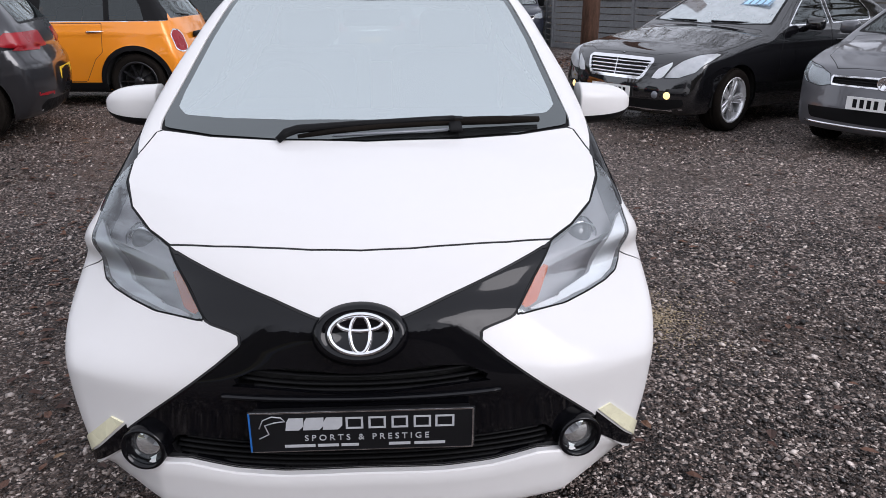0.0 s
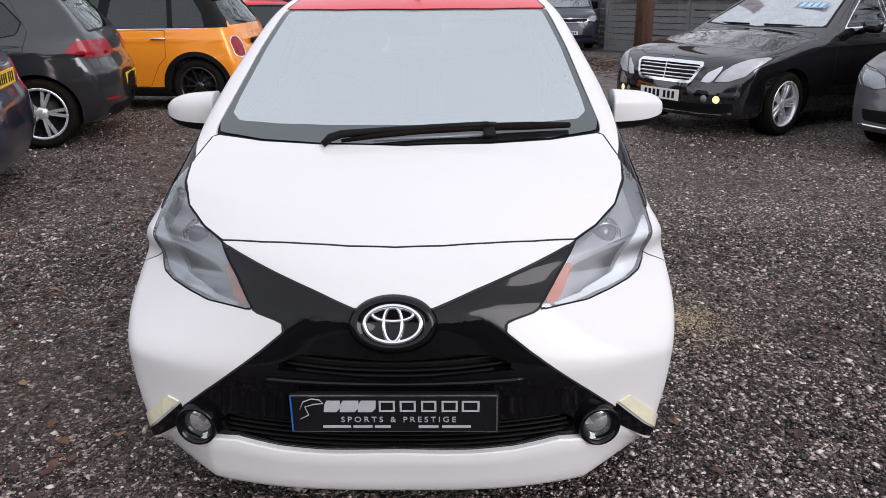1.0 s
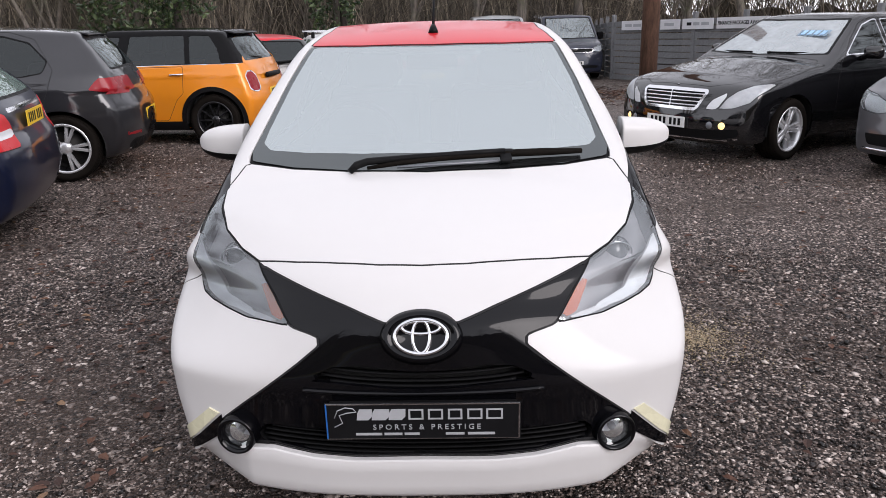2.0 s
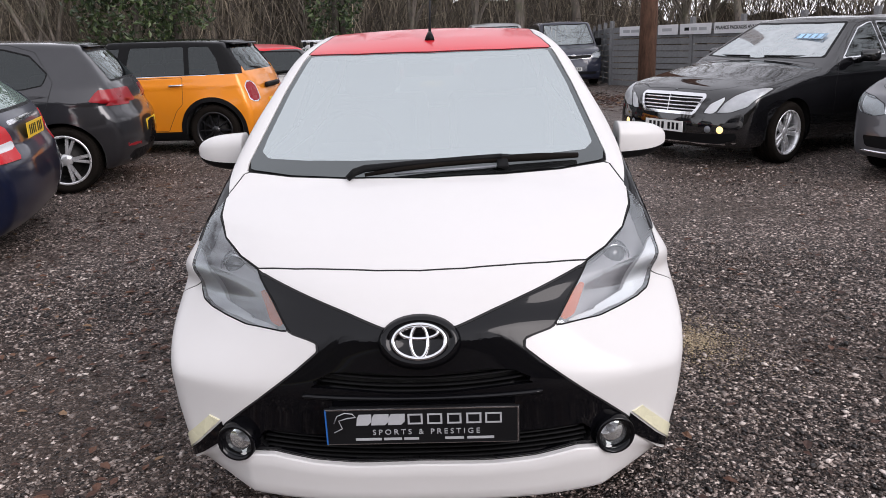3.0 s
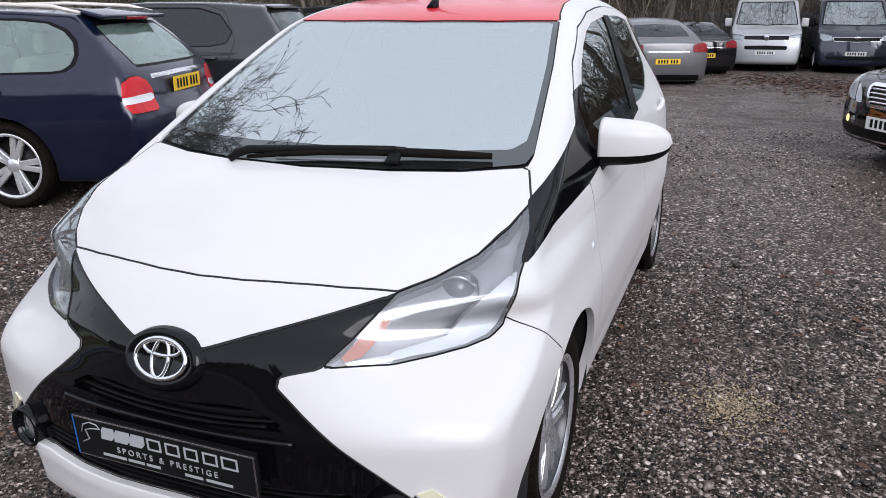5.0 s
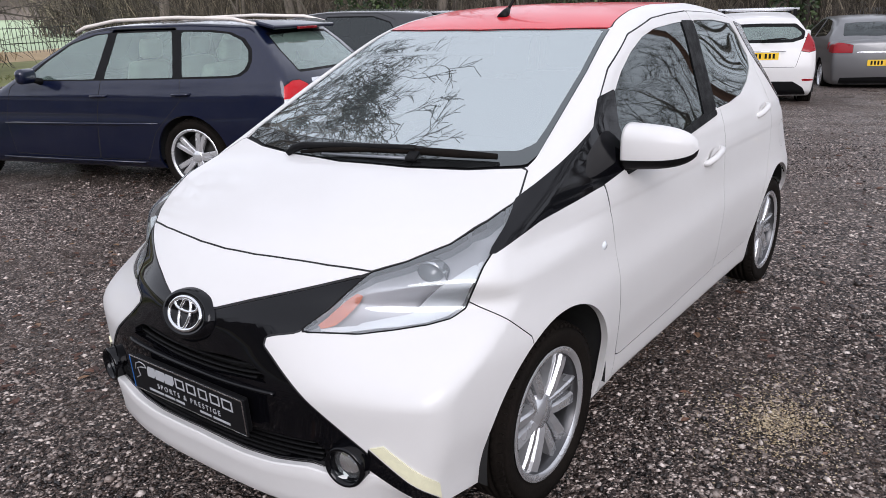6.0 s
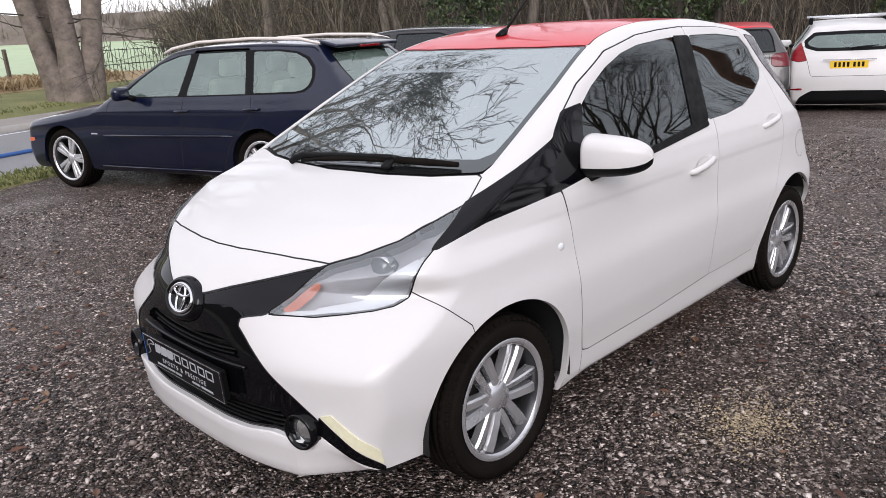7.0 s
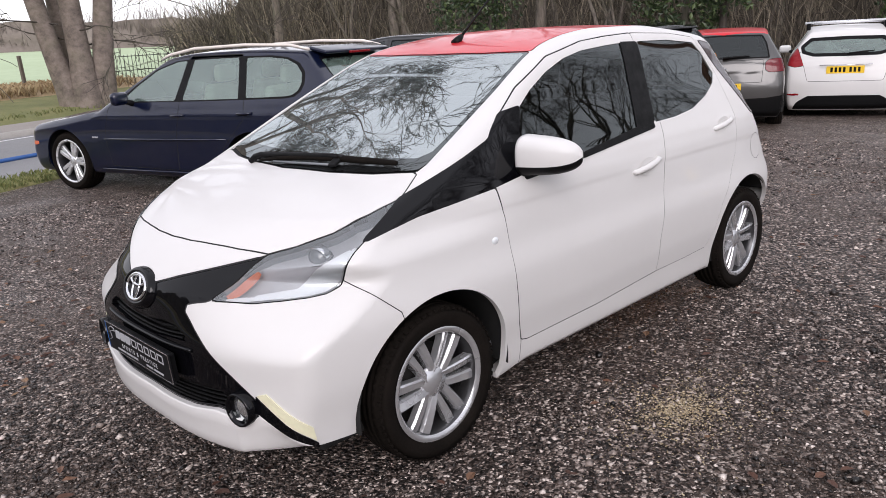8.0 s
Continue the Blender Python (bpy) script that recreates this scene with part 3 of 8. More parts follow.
        self.N[keep0, 0] = 0
        return self

    def islands(self, labels):
        """The separate pieces of a panel, largest first; slivers are left out."""
        T = self.T[np.isin(self.L, labels)]
        if not len(T):
            return []
        used, inv = np.unique(T, return_inverse=True)
        inv = inv.reshape(-1, 3)
        mark = np.arange(len(used))
        for _ in range(400):
            low = mark[inv].min(1)
            new_mark = mark.copy()
            for k in range(3):
                np.minimum.at(new_mark, inv[:, k], low)
            new_mark = new_mark[new_mark]
            if (new_mark == mark).all():
                break
            mark = new_mark
        area = np.linalg.norm(np.cross(self.V[T[:, 1]] - self.V[T[:, 0]], self.V[T[:, 2]] - self.V[T[:, 0]]), axis=1)
        root = mark[inv[:, 0]]
        size = {r: area[root == r].sum() for r in np.unique(root)}
        return [T[root == r] for r in sorted(size, key=lambda q: -size[q]) if size[r] > 0.03 * area.sum()]

    def take(self, labels, push=0.0, rim=0.0, T=None):
        """V, T, N of the panels with these labels, moved along the normal, with turned-in edges."""
        T = self.T[np.isin(self.L, labels)] if T is None else T
        used, inv = np.unique(T, return_inverse=True)
        T = inv.reshape(-1, 3)
        N = self.N[used]
        V = self.V[used] + N * push
        if push:
            V[np.abs(self.V[used, 0]) < 1e-6, 0] = 0
        if rim and len(T):
            E = np.concatenate([T[:, [0, 1]], T[:, [1, 2]], T[:, [2, 0]]])
            key = np.sort(E, axis=1)
            _, first, count = np.unique(key, axis=0, return_index=True, return_counts=True)
            B = E[first[count == 1]]
            B = B[~((np.abs(V[B[:, 0], 0]) < 1e-5) & (np.abs(V[B[:, 1], 0]) < 1e-5))]
            a, b = V[B[:, 0]], V[B[:, 1]]
            na, nb = N[B[:, 0]], N[B[:, 1]]
            out = np.cross(b - a, (na + nb) / 2)
            out /= np.maximum(np.linalg.norm(out, axis=1, keepdims=True), 1e-9)
            o, m = len(V), len(B)
            V = np.concatenate([V, a, b, b - nb * rim, a - na * rim])
            N = np.concatenate([N, out, out, out, out])
            q = o + np.arange(m)
            T = np.concatenate([T, np.stack([q, q + 3 * m, q + 2 * m], 1), np.stack([q, q + 2 * m, q + m], 1)])
        return V, T, N

    def whole(self, name, labels, mat, parent, label="", push=0.0, rim=0.0):
        V, T, N = self.take(labels, push, rim)
        if not len(T):
            return None
        n = len(V)
        flip = np.array((-1, 1, 1))
        return mesh_ob(name, np.concatenate([V, V * flip]), np.concatenate([T, T[:, ::-1] + n]), mat, parent, label, np.concatenate([N, N * flip]))

    def pair(self, name, labels, mat, parent, label="", push=0.0, rim=0.0):
        """The panel and its mirror image as two parts. parent may be a pair too."""
        flip = np.array((-1, 1, 1))
        pa, pb = parent if isinstance(parent, tuple) else (parent, parent)
        made = []
        for piece in self.islands(labels):
            V, T, N = self.take(labels, push, rim, piece)
            made.append((mesh_ob(name, V, T, mat, pa, label, N), mesh_ob(name, V * flip, T[:, ::-1], mat, pb, label, N * flip)))
        return made[0] if made else (None, None)


def wheel(parent, x, y, z, side, tyre_r, rim_r, width, spokes, style, finish, steer=0.0, dark=None):
    """A road wheel at (x, y, z); side +1 faces +x. Parts: tyre, rim, disc, hub cap."""
    hub = new("wheel")
    hub.parent = parent
    hub.matrix_local = pose(x, y, z, 0, 0, (0 if side > 0 else 180) + steer)
    w = width / 2
    prof = [(rim_r - 0.005, -w * 0.82), (rim_r + 0.012, -w), (rim_r + (tyre_r - rim_r) * 0.55, -w * 1.06), (tyre_r - 0.022, -w * 0.98), (tyre_r - 0.004, -w * 0.80)]
    for g in (-0.5, -0.17, 0.17, 0.5):
        prof += [(tyre_r, w * (g - 0.06)), (tyre_r - 0.008, w * (g - 0.045)), (tyre_r - 0.008, w * (g + 0.045)), (tyre_r, w * (g + 0.06))]
    prof += [(tyre_r - 0.004, w * 0.80), (tyre_r - 0.022, w * 0.98), (rim_r + (tyre_r - rim_r) * 0.75, w * 1.05), (rim_r + (tyre_r - rim_r) * 0.5, w * 1.06),
             (rim_r + 0.016, w * 1.01), (rim_r + 0.010, w * 0.96), (rim_r - 0.005, w * 0.82)]
    V, F = lathe(prof, 72, Matrix())
    mesh_ob("tyre", V, F, RUBBER, hub)
    blocks = []
    for i in range(60):
        a = i * math.tau / 60
        for s in (-1, 1):
            bx = s * w * 0.80
            c, q = math.cos(a), math.sin(a)
            e = 0.0075
            ring = []
            for dx, dr in ((-0.016, -0.004), (0.016, -0.004), (0.016, 0.0035), (-0.016, 0.0035)):
                for da in (-1, 1):
                    rr = tyre_r - 0.004 + dr - abs(dx) * (0.5 if dx * s > 0 else 0)
                    ring.append((bx + dx, rr * c - da * e * q, rr * q + da * e * c))
            blocks.append((np.array(ring), [(0, 1, 3, 2), (2, 3, 5, 4), (4, 5, 7, 6), (6, 7, 1, 0), (0, 2, 4, 6), (1, 7, 5, 3)]))
    for k in (0, 1):
        V, F = joined(*blocks[k::2])
        mesh_ob("tread_shoulder", V, F, RUBBER, hub, smooth=False)["kind"] = "stuff"
    V, F = lathe([(rim_r + 0.006, w * 0.99), (rim_r - 0.004, w * 1.0), (rim_r - 0.012, w * 0.90), (rim_r - 0.022, w * 0.6), (rim_r - 0.03, -w * 0.8), (rim_r + 0.004, -w * 0.9)], 64, Matrix())
    rim = mesh_ob("rim", V, F, dark or finish, hub)
    V, F = lathe([(rim_r + 0.007, w * 0.985), (rim_r + 0.002, w * 1.02), (rim_r - 0.008, w * 1.01), (rim_r - 0.016, w * 0.90)], 64, Matrix())
    mesh_ob("rim_lip", V, F, finish, rim)
    V, F = lathe([(0.0, -w * 0.1), (rim_r * 0.66, -w * 0.1), (rim_r * 0.66, -w * 0.2), (0.0, -w * 0.2)], 40, Matrix())
    mesh_ob("brake_disc", V, F, DISC, hub)
    # added dark sheet standing in for the shade inside the wheel
    V, F = lathe([(0.0, -w * 0.45), (rim_r - 0.03, -w * 0.45)], 40, Matrix())
    mesh_ob("backing", V, F, DARK_IN, hub)
    pieces = []
    xo = w * 0.66
    for i in range(spokes):
        a = i * math.tau / spokes
        arms = {"twin": ((-0.17, -0.30), (0.17, 0.30)), "blade": ((-0.05, 0.20),), "slim": ((0, 0),), "vee": ((-0.06, -0.26), (0.06, 0.26)), "slant": ((-0.42, 0.00), (0.42, 0.27)), "split": ((-0.13, -0.15), (0.13, 0.15)), "pair": ((-0.30, -0.16), (0.30, 0.16)), "duo": ((-0.50, -0.165), (0.50, 0.165)), "fork": ((-0.10, -0.20), (0.10, 0.20))}[style]
        wide = {"twin": (0.016, 0.020), "blade": (0.024, 0.044), "slim": (0.011, 0.010), "vee": (0.018, 0.020), "slant": (0.013, 0.019), "split": (0.013, 0.017), "pair": (0.019, 0.025), "duo": (0.0150, 0.0205), "fork": (0.013, 0.015)}[style]
        for arm, (a0, a1) in enumerate(arms):
            tilt = (0.42 if arm else -0.30) if style == "slant" else (0.40 if arm else -0.12) if style == "duo" else 0.0
            p0 = np.array((0, math.cos(a + a0), math.sin(a + a0))) * 0.038
            p1 = np.array((0, math.cos(a + a1), math.sin(a + a1))) * (rim_r - 0.010)
            t = p1 - p0
            t /= np.linalg.norm(t)
            n = np.cross((1, 0, 0), t)
            rows = []
            for f in (0, 0.35, 0.75, 1.0):
                c = p0 + (p1 - p0) * f
                h = wide[0] + (wide[1] - wide[0]) * f
                xx = xo + 0.012 * math.sin(f * 2.2) - 0.004 * f
                rows.append([c + n * -h + (xx - 0.032, 0, 0), c + n * -h * 0.96 + (xx - 0.008 - tilt * h, 0, 0), c + n * -h * 0.66 + (xx - tilt * h * 0.6, 0, 0), c + n * h * 0.66 + (xx + tilt * h * 0.6, 0, 0), c + n * h * 0.96 + (xx - 0.008 + tilt * h, 0, 0), c + n * h + (xx - 0.032, 0, 0)])
            V = np.array(rows).reshape(-1, 3)
            F = [(r * 6 + k, (r + 1) * 6 + k, (r + 1) * 6 + k + 1, r * 6 + k + 1) for r in range(3) for k in range(5)]
            pieces.append((V, F))
    V, F = joined(*pieces)
    mesh_ob("spokes", V, F, finish, rim, smooth=False)
    V, F = lathe([(0.0, xo + 0.007), (0.022, xo + 0.0065), (0.026, xo + 0.004), (0.050, xo + 0.002), (0.062, xo - 0.02)], 32, Matrix())
    mesh_ob("hub_cap", V, F, finish, hub)
    bolts = [lathe([(0.0, xo - 0.004), (0.007, xo - 0.005), (0.008, xo - 0.014)], 6, pose(0, 0.043 * math.cos(b), 0.043 * math.sin(b))) for b in np.linspace(0.3, 0.3 + math.tau, 4, endpoint=False)]
    for V, F in bolts:
        mesh_ob("wheel_bolt", V, F, PLASTIC, hub)
    return hub


def number_plate(parent, m, colour, w=0.52, h=0.111):
    """A plate in the local x-z plane facing -y, its characters as plain bars."""
    bm = bmesh.new()
    slab(bm, w, 0.006, h, Matrix(), 0.002)
    p = part("number_plate", bm, colour, parent)
    p.matrix_local = m
    for i in range(7):
        x = (i - 3) * 0.058 + (0.014 if i > 3 else -0.014)
        bm = bmesh.new()
        slab(bm, 0.034, 0.002, 0.072, Matrix.Translation((x, -0.0036, 0)), 0.0006)
        part("bar", bm, INK, p)
    return p


# ---------------------------------------------------------------- ground, road and field
FALL = curve((-60, 0.0), (1, 0.0), (6, -0.01), (12, -0.13), (18, -0.30), (23, -0.46), (32, -0.7), (300, -1.4))
AWAY = Vector((-0.94, -0.342))          # from the yard across the road
ALONG = Vector((0.342, -0.94))          # along the road


def rise(x, y):
    """A low swell of the yard under the hatchbacks along its edge."""
    return 0.055 * blend(-1.8, -4.0, x) * blend(3.2, 5.0, y) * blend(11.0, 8.5, y)


def ground_z(x, y):
    """Height of the yard: level by the white car, falling away towards the far fence."""
    return float(FALL(y)) * float(blend(-16.0, -6.0, np.array(x))) + float(rise(np.array(x), np.array(y)))


def beyond(s, t, z=0.0):
    """A point s metres across and t metres along the road."""
    p = AWAY * s + ALONG * t
    return (p.x, p.y, z)


xs = np.concatenate([np.linspace(-420, -20, 12), np.linspace(-19, 30, 60), np.linspace(32, 420, 12)])
ys = np.concatenate([np.linspace(-420, -20, 10), np.linspace(-19, 40, 72), np.linspace(42, 420, 12)])
V = [(x, y, ground_z(x, y) + 0.012 * noise.noise((x * 0.6, y * 0.6, 0.0)) * (1 if abs(x) < 25 and abs(y) < 35 else 0) * (0 if -1.4 < x < 1.4 and -0.5 < y < 4 else 1)) for y in ys for x in xs]
n = len(xs)
Fc = [(j * n + i, j * n + i + 1, (j + 1) * n + i + 1, (j + 1) * n + i) for j in range(len(ys) - 1) for i in range(n - 1)]
tagged(mesh_ob("ground", V, Fc, GRAVEL), "dark wet gravel yard with scattered brown leaves", "ground", kind="structure")


def strip(name, stations, mat, label, category, kind="structure", t0=-90, t1=90, steps=60, rough=0.0):
    """A ribbon along the road; stations are (across, height)."""
    ts = np.linspace(t0, t1, steps)
    V = [beyond(s + rough * noise.noise((t * 0.7, s, 3.0)), t, z + 0.3 * rough * noise.noise((t * 0.5, s * 0.9, 1.0))) for t in ts for s, z in stations]
    k = len(stations)
    F = [(i * k + j, i * k + j + 1, (i + 1) * k + j + 1, (i + 1) * k + j) for i in range(steps - 1) for j in range(k - 1)]
    return tagged(mesh_ob(name, V, F, mat), label, category, kind=kind)


strip("verge", [(6.15, -0.03), (6.25, 0.03), (6.6, 0.05), (6.95, 0.03), (7.02, -0.05)], GRASS, "rough grass verge beside the yard", "verge", rough=0.16, steps=240)
strip("road", [(6.9, 0.012), (9.2, 0.035), (11.5, 0.012)], ASPHALT, "grey asphalt road beyond the verge", "road")
strip("road_line", [(11.10, 0.020), (11.22, 0.019)], BANNER, "worn white edge line of the road", "road marking")
strip("kerb", [(11.5, 0.0), (11.5, 0.11), (11.64, 0.12), (11.64, 0.0)], KERB, "pale concrete kerb", "kerb")
strip("pavement", [(11.64, 0.116), (12.9, 0.135)], PAVING, "brownish footway behind the kerb", "pavement")
strip("bank", [(12.9, 0.13), (13.6, 0.24), (15.0, 0.36), (16.6, 0.42)], GRASS, "mossy grass bank", "verge", rough=0.12, steps=160)
strip("rough_grass", [(16.5, 0.42), (17.6, 0.56), (19.0, 0.60), (20.0, 0.50)], DRY, "bleached dry grass along the field", "verge", rough=0.3, steps=160)
strip("field", [(19.5, 0.45), (40, 0.8), (90, 2.0), (160, 3.8), (240, 5.0)], FIELD, "pale green winter field", "field", t0=-320, t1=320)
V, F_ = tube([beyond(8.36, t, 0.05) for t in np.linspace(-30, 30, 40)], 0.035, 6)
tagged(mesh_ob("hose", V, F_, BLUE_PAINT), "blue pipe lying along the road", "pipe")

# ---------------------------------------------------------------- slatted fence, pole, banners
fence = thing("fence", "grey painted fence of horizontal boards on posts", "fence")
A, B = Vector((4.9, 22.7)), Vector((14.6, 1.2))
d = (B - A).normalized()
turn = math.degrees(math.atan2(d.y, d.x))
rng = random.Random(5)


def fence_run(P, Q, bays, boards=10, foot=None):
    step = (Q - P) / bays
    ang = math.degrees(math.atan2(step.y, step.x))
    bm = bmesh.new()
    slab(bm, step.length - 0.10, 0.024, 0.150, Matrix(), 0.005, 1)
    me = bpy.data.meshes.new("board")
    bm.to_mesh(me)
    bm.free()
    me.materials.append(FENCE)
    for i in range(bays + 1):
        p = P + step * i
        box_part("post", 0.11, 0.11, 2.0, pose(p.x, p.y, (foot(i / bays) if foot else ground_z(p.x, p.y)) + 0.93, 0, 0, ang), FENCE, fence, 0.008)
        if i == bays:
            break
        q = p + step / 2
        z0, z1 = (foot(i / bays), foot((i + 1) / bays)) if foot else (ground_z(p.x, p.y), ground_z(*(p + step)))
        for k in range(boards):
            b = new("board", me)
            b.parent = fence
            b.matrix_local = pose(q.x, q.y, (z0 + z1) / 2 + 0.10 + 0.174 * k + rng.uniform(-0.006, 0.006), 0, math.degrees(math.atan2(z0 - z1, step.length)), ang) @ pose(0, rng.uniform(-0.012, 0.012), 0, 0, rng.uniform(-0.25, 0.25), 0)


def foot(f):
    """The fence's foot climbs evenly towards the yard's gate."""
    return -0.47 + 0.36 * f


fence_run(A, B, 13, 10, foot)
fence_run(A, Vector((5.2, 27.6)), 3)
fence_run(Vector((5.2, 27.6)), Vector((-3.0, 28.6)), 4)


def banner(t0, t1, words, tall=0.27):
    p = A + d * (t0 + t1) / 2
    gz = foot((t0 + t1) / 2 / (B - A).length)
    side = Vector((d.y, -d.x))
    p = p + side * 0.075
    slope = math.degrees(math.atan2(-0.36, (B - A).length))
    e = thing("banner", "white advertising board fixed along the fence top", "sign", "boards on the fence")
    m = pose(p.x, p.y, gz + 1.62, 0, slope, turn)
    box_part("board", t1 - t0, 0.02, tall, m, BANNER, e, 0.004)
    if words:
        lettering("writing", words, tall * 0.46, m @ pose(0, -0.0125, 0, 90), INK, e, 0.004, 1.0, 0.92)
    else:
        r = random.Random(int(t0 * 10))
        x = -(t1 - t0) / 2 + 0.18
        while x < (t1 - t0) / 2 - 0.3:
            w = r.uniform(0.16, 0.42)
            box_part("bar", w, 0.004, tall * 0.30, m @ pose(x + w / 2, -0.012, 0), INK if r.random() < 0.7 else PRINT_GREY, e, 0.001)
            x += w + 0.07


for t0, t1, words in ((0.51, 1.55, ""), (2.31, 3.13, ""), (3.23, 4.41, ""), (4.53, 6.28, "FINANCE PACKAGES AVAILABLE"), (6.52, 8.1, ""), (8.4, 10.2, ""), (10.6, 12.6, ""), (13.0, 15.0, "")):
    banner(t0, t1, words)

pole = thing("telegraph_pole", "rough red-brown timber pole", "pole")
gz = ground_z(4.40, 16.0)
V, F_ = tube([(4.40, 16.0, gz - 0.1), (4.41, 16.0, gz + 3), (4.43, 16.0, gz + 8)], (0.20, 0.185, 0.15), 20)
mesh_ob("shaft", V, F_, POLE, pole)

# ---------------------------------------------------------------- the white hatchback
car = thing("car", "white five-door hatchback with red roof and gloss black X-shaped nose", "car")
hs = Shell(hero, 0.78, 2.85, 0.62, 84, 120, 40, 124)
SIDE, FRONT, TOP = (1, 0, 0), (0, -1, 0), (0, -0.25, 0.95)
hs.disc(0.692, 0.285, 0.352, "arch", power=2.1).disc(3.035, 0.30, 0.352, "arch", power=2.1)
# glasshouse
hs.panel([(-0.1, 0.645, 1.0), (0, 0.645, 1.0), (0.26, 0.672, 1.0), (0.46, 0.716, 1.005), (0.625, 0.778, 1.015), (0.63, 0.82, 1.04), (0.613, 0.95, 1.10), (0.573, 1.25, 1.25),
          (0.522, 1.535, 1.382), (0.30, 1.488, 1.385), (0, 1.468, 1.385), (-0.1, 1.468, 1.385)], (0, -0.45, 0.9), "frit")
hs.panel([(-0.1, 0.656, 1.004), (0, 0.656, 1.004), (0.26, 0.683, 1.004), (0.46, 0.727, 1.009), (0.614, 0.790, 1.02), (0.626, 0.84, 1.05), (0.609, 0.95, 1.10), (0.569, 1.25, 1.25),
          (0.518, 1.53, 1.380), (0.30, 1.484, 1.384), (0, 1.464, 1.384), (-0.1, 1.464, 1.384)], (0, -0.45, 0.9), "band", ("frit",))
hs.panel([(-0.1, 0.756, 1.048), (0, 0.756, 1.048), (0.233, 0.766, 1.048), (0.42, 0.795, 1.05), (0.560, 0.834, 1.055), (0.592, 0.88, 1.072), (0.587, 0.96, 1.105), (0.55, 1.25, 1.25),
          (0.502, 1.517, 1.375), (0.30, 1.475, 1.38), (0, 1.452, 1.38), (-0.1, 1.452, 1.38)], (0, -0.45, 0.9), "screen", ("band", "frit"))
hs.panel([(-0.1, 1.468, 1.4), (0, 1.468, 1.4), (0.30, 1.488, 1.4), (0.522, 1.535, 1.38), (0.505, 1.60, 1.39), (0.472, 1.80, 1.43), (0.462, 2.40, 1.44), (0.45, 2.80, 1.40), (0.3, 2.86, 1.4), (-0.1, 2.87, 1.4)],
         (0, -0.1, 1), "roof", gap=0.006)
hs.panel([(0.669, 0.652, 0.953), (0.70, 0.744, 0.99), (0.711, 0.857, 1.026), (0.708, 0.94, 1.051), (0.694, 1.073, 1.093), (0.68, 1.10, 1.12), (0.66, 1.17, 1.175), (0.655, 1.285, 1.187), (0.69, 1.238, 1.09), (0.734, 1.24, 0.967),
          (0.74, 1.19, 0.955), (0.751, 1.019, 0.935), (0.754, 0.853, 0.923), (0.755, 0.67, 0.911), (0.741, 0.554, 0.888), (0.715, 0.46, 0.862)], (1, -0.15, 0.35), "sail", grow=0.007)
hs.panel([(0, 1.232, 0.960), (0, 1.236, 1.093), (0, 1.276, 1.18), (0, 1.38, 1.243), (0, 1.51, 1.302), (0, 1.65, 1.346), (0, 1.79, 1.370), (0, 1.98, 1.382), (0, 2.145, 1.388), (0, 2.05, 1.030), (0, 1.58, 0.978)], SIDE, "window_front")
hs.panel([(0, 2.112, 1.392), (0, 2.258, 1.388), (0, 2.175, 1.028), (0, 2.015, 1.012)], SIDE, "pillar", ("paint", "window_front"))
hs.panel([(0, 2.258, 1.388), (0, 2.55, 1.382), (0, 2.80, 1.358), (0, 2.86, 1.30), (0, 2.905, 1.20), (0, 2.86, 1.155), (0, 2.72, 1.098), (0, 2.55, 1.053), (0, 2.36, 1.034), (0, 2.175, 1.030)], SIDE, "window_rear")
hs.panel([(0, 1.20, 0.930), (0, 1.20, 0.965), (0, 2.16, 1.060), (0, 2.16, 1.006), (0, 1.58, 0.955)], SIDE, "belt_strip")
# lamps and nose
hs.panel([(0.36, 0.087, 0.69), (0.413, 0.153, 0.745), (0.475, 0.25, 0.825), (0.539, 0.316, 0.845), (0.608, 0.414, 0.877), (0.65, 0.53, 0.917), (0.668, 0.648, 0.953), (0.691, 0.568, 0.918), (0.711, 0.464, 0.864),
          (0.710, 0.415, 0.832), (0.708, 0.376, 0.785), (0.697, 0.358, 0.742), (0.672, 0.325, 0.716), (0.630, 0.280, 0.703), (0.57, 0.222, 0.696), (0.50, 0.163, 0.690)], (0.55, -0.55, 0.63), "lamp", gap=0.0045, gap_label="lamp_edge")
hs.panel([(-0.1, 0, 0.717), (0.095, 0, 0.717), (0.197, 0, 0.748), (0.325, 0, 0.782), (0.475, 0, 0.823), (0.413, 0, 0.747), (0.361, 0, 0.690), (0.314, 0, 0.682), (0.286, 0, 0.676), (0.275, 0, 0.664), (0.281, 0, 0.650),
          (0.338, 0, 0.603), (0.416, 0, 0.544), (0.50, 0, 0.476), (0.575, 0, 0.412), (0.575, 0, 0.345), (0.53, 0, 0.330), (0.495, 0, 0.340), (0.422, 0, 0.356),
          (0.306, 0, 0.337), (0.191, 0, 0.331), (0.06, 0, 0.334), (-0.1, 0, 0.336)], FRONT, "mask", gap=0.005)
hs.panel([(-0.1, 0, 0.590), (0.041, 0, 0.592), (0.168, 0, 0.606), (0.245, 0, 0.600), (0.325, 0, 0.560), (0.235, 0, 0.556), (0.065, 0, 0.540), (-0.1, 0, 0.535)], FRONT, "slot", ("mask",))
hs.panel([(-0.1, 0, 0.402), (0.26, 0, 0.414), (0.44, 0, 0.418), (0.468, 0, 0.395), (0.455, 0, 0.362), (0.42, 0, 0.364), (0.306, 0, 0.345), (0.19, 0, 0.339), (-0.1, 0, 0.343)], FRONT, "mouth", ("mask",))
fog = [(0.530 + 0.052 * math.cos(a), 0, 0.378 + 0.050 * math.sin(a)) for a in np.linspace(0, math.tau, 24, endpoint=False)]
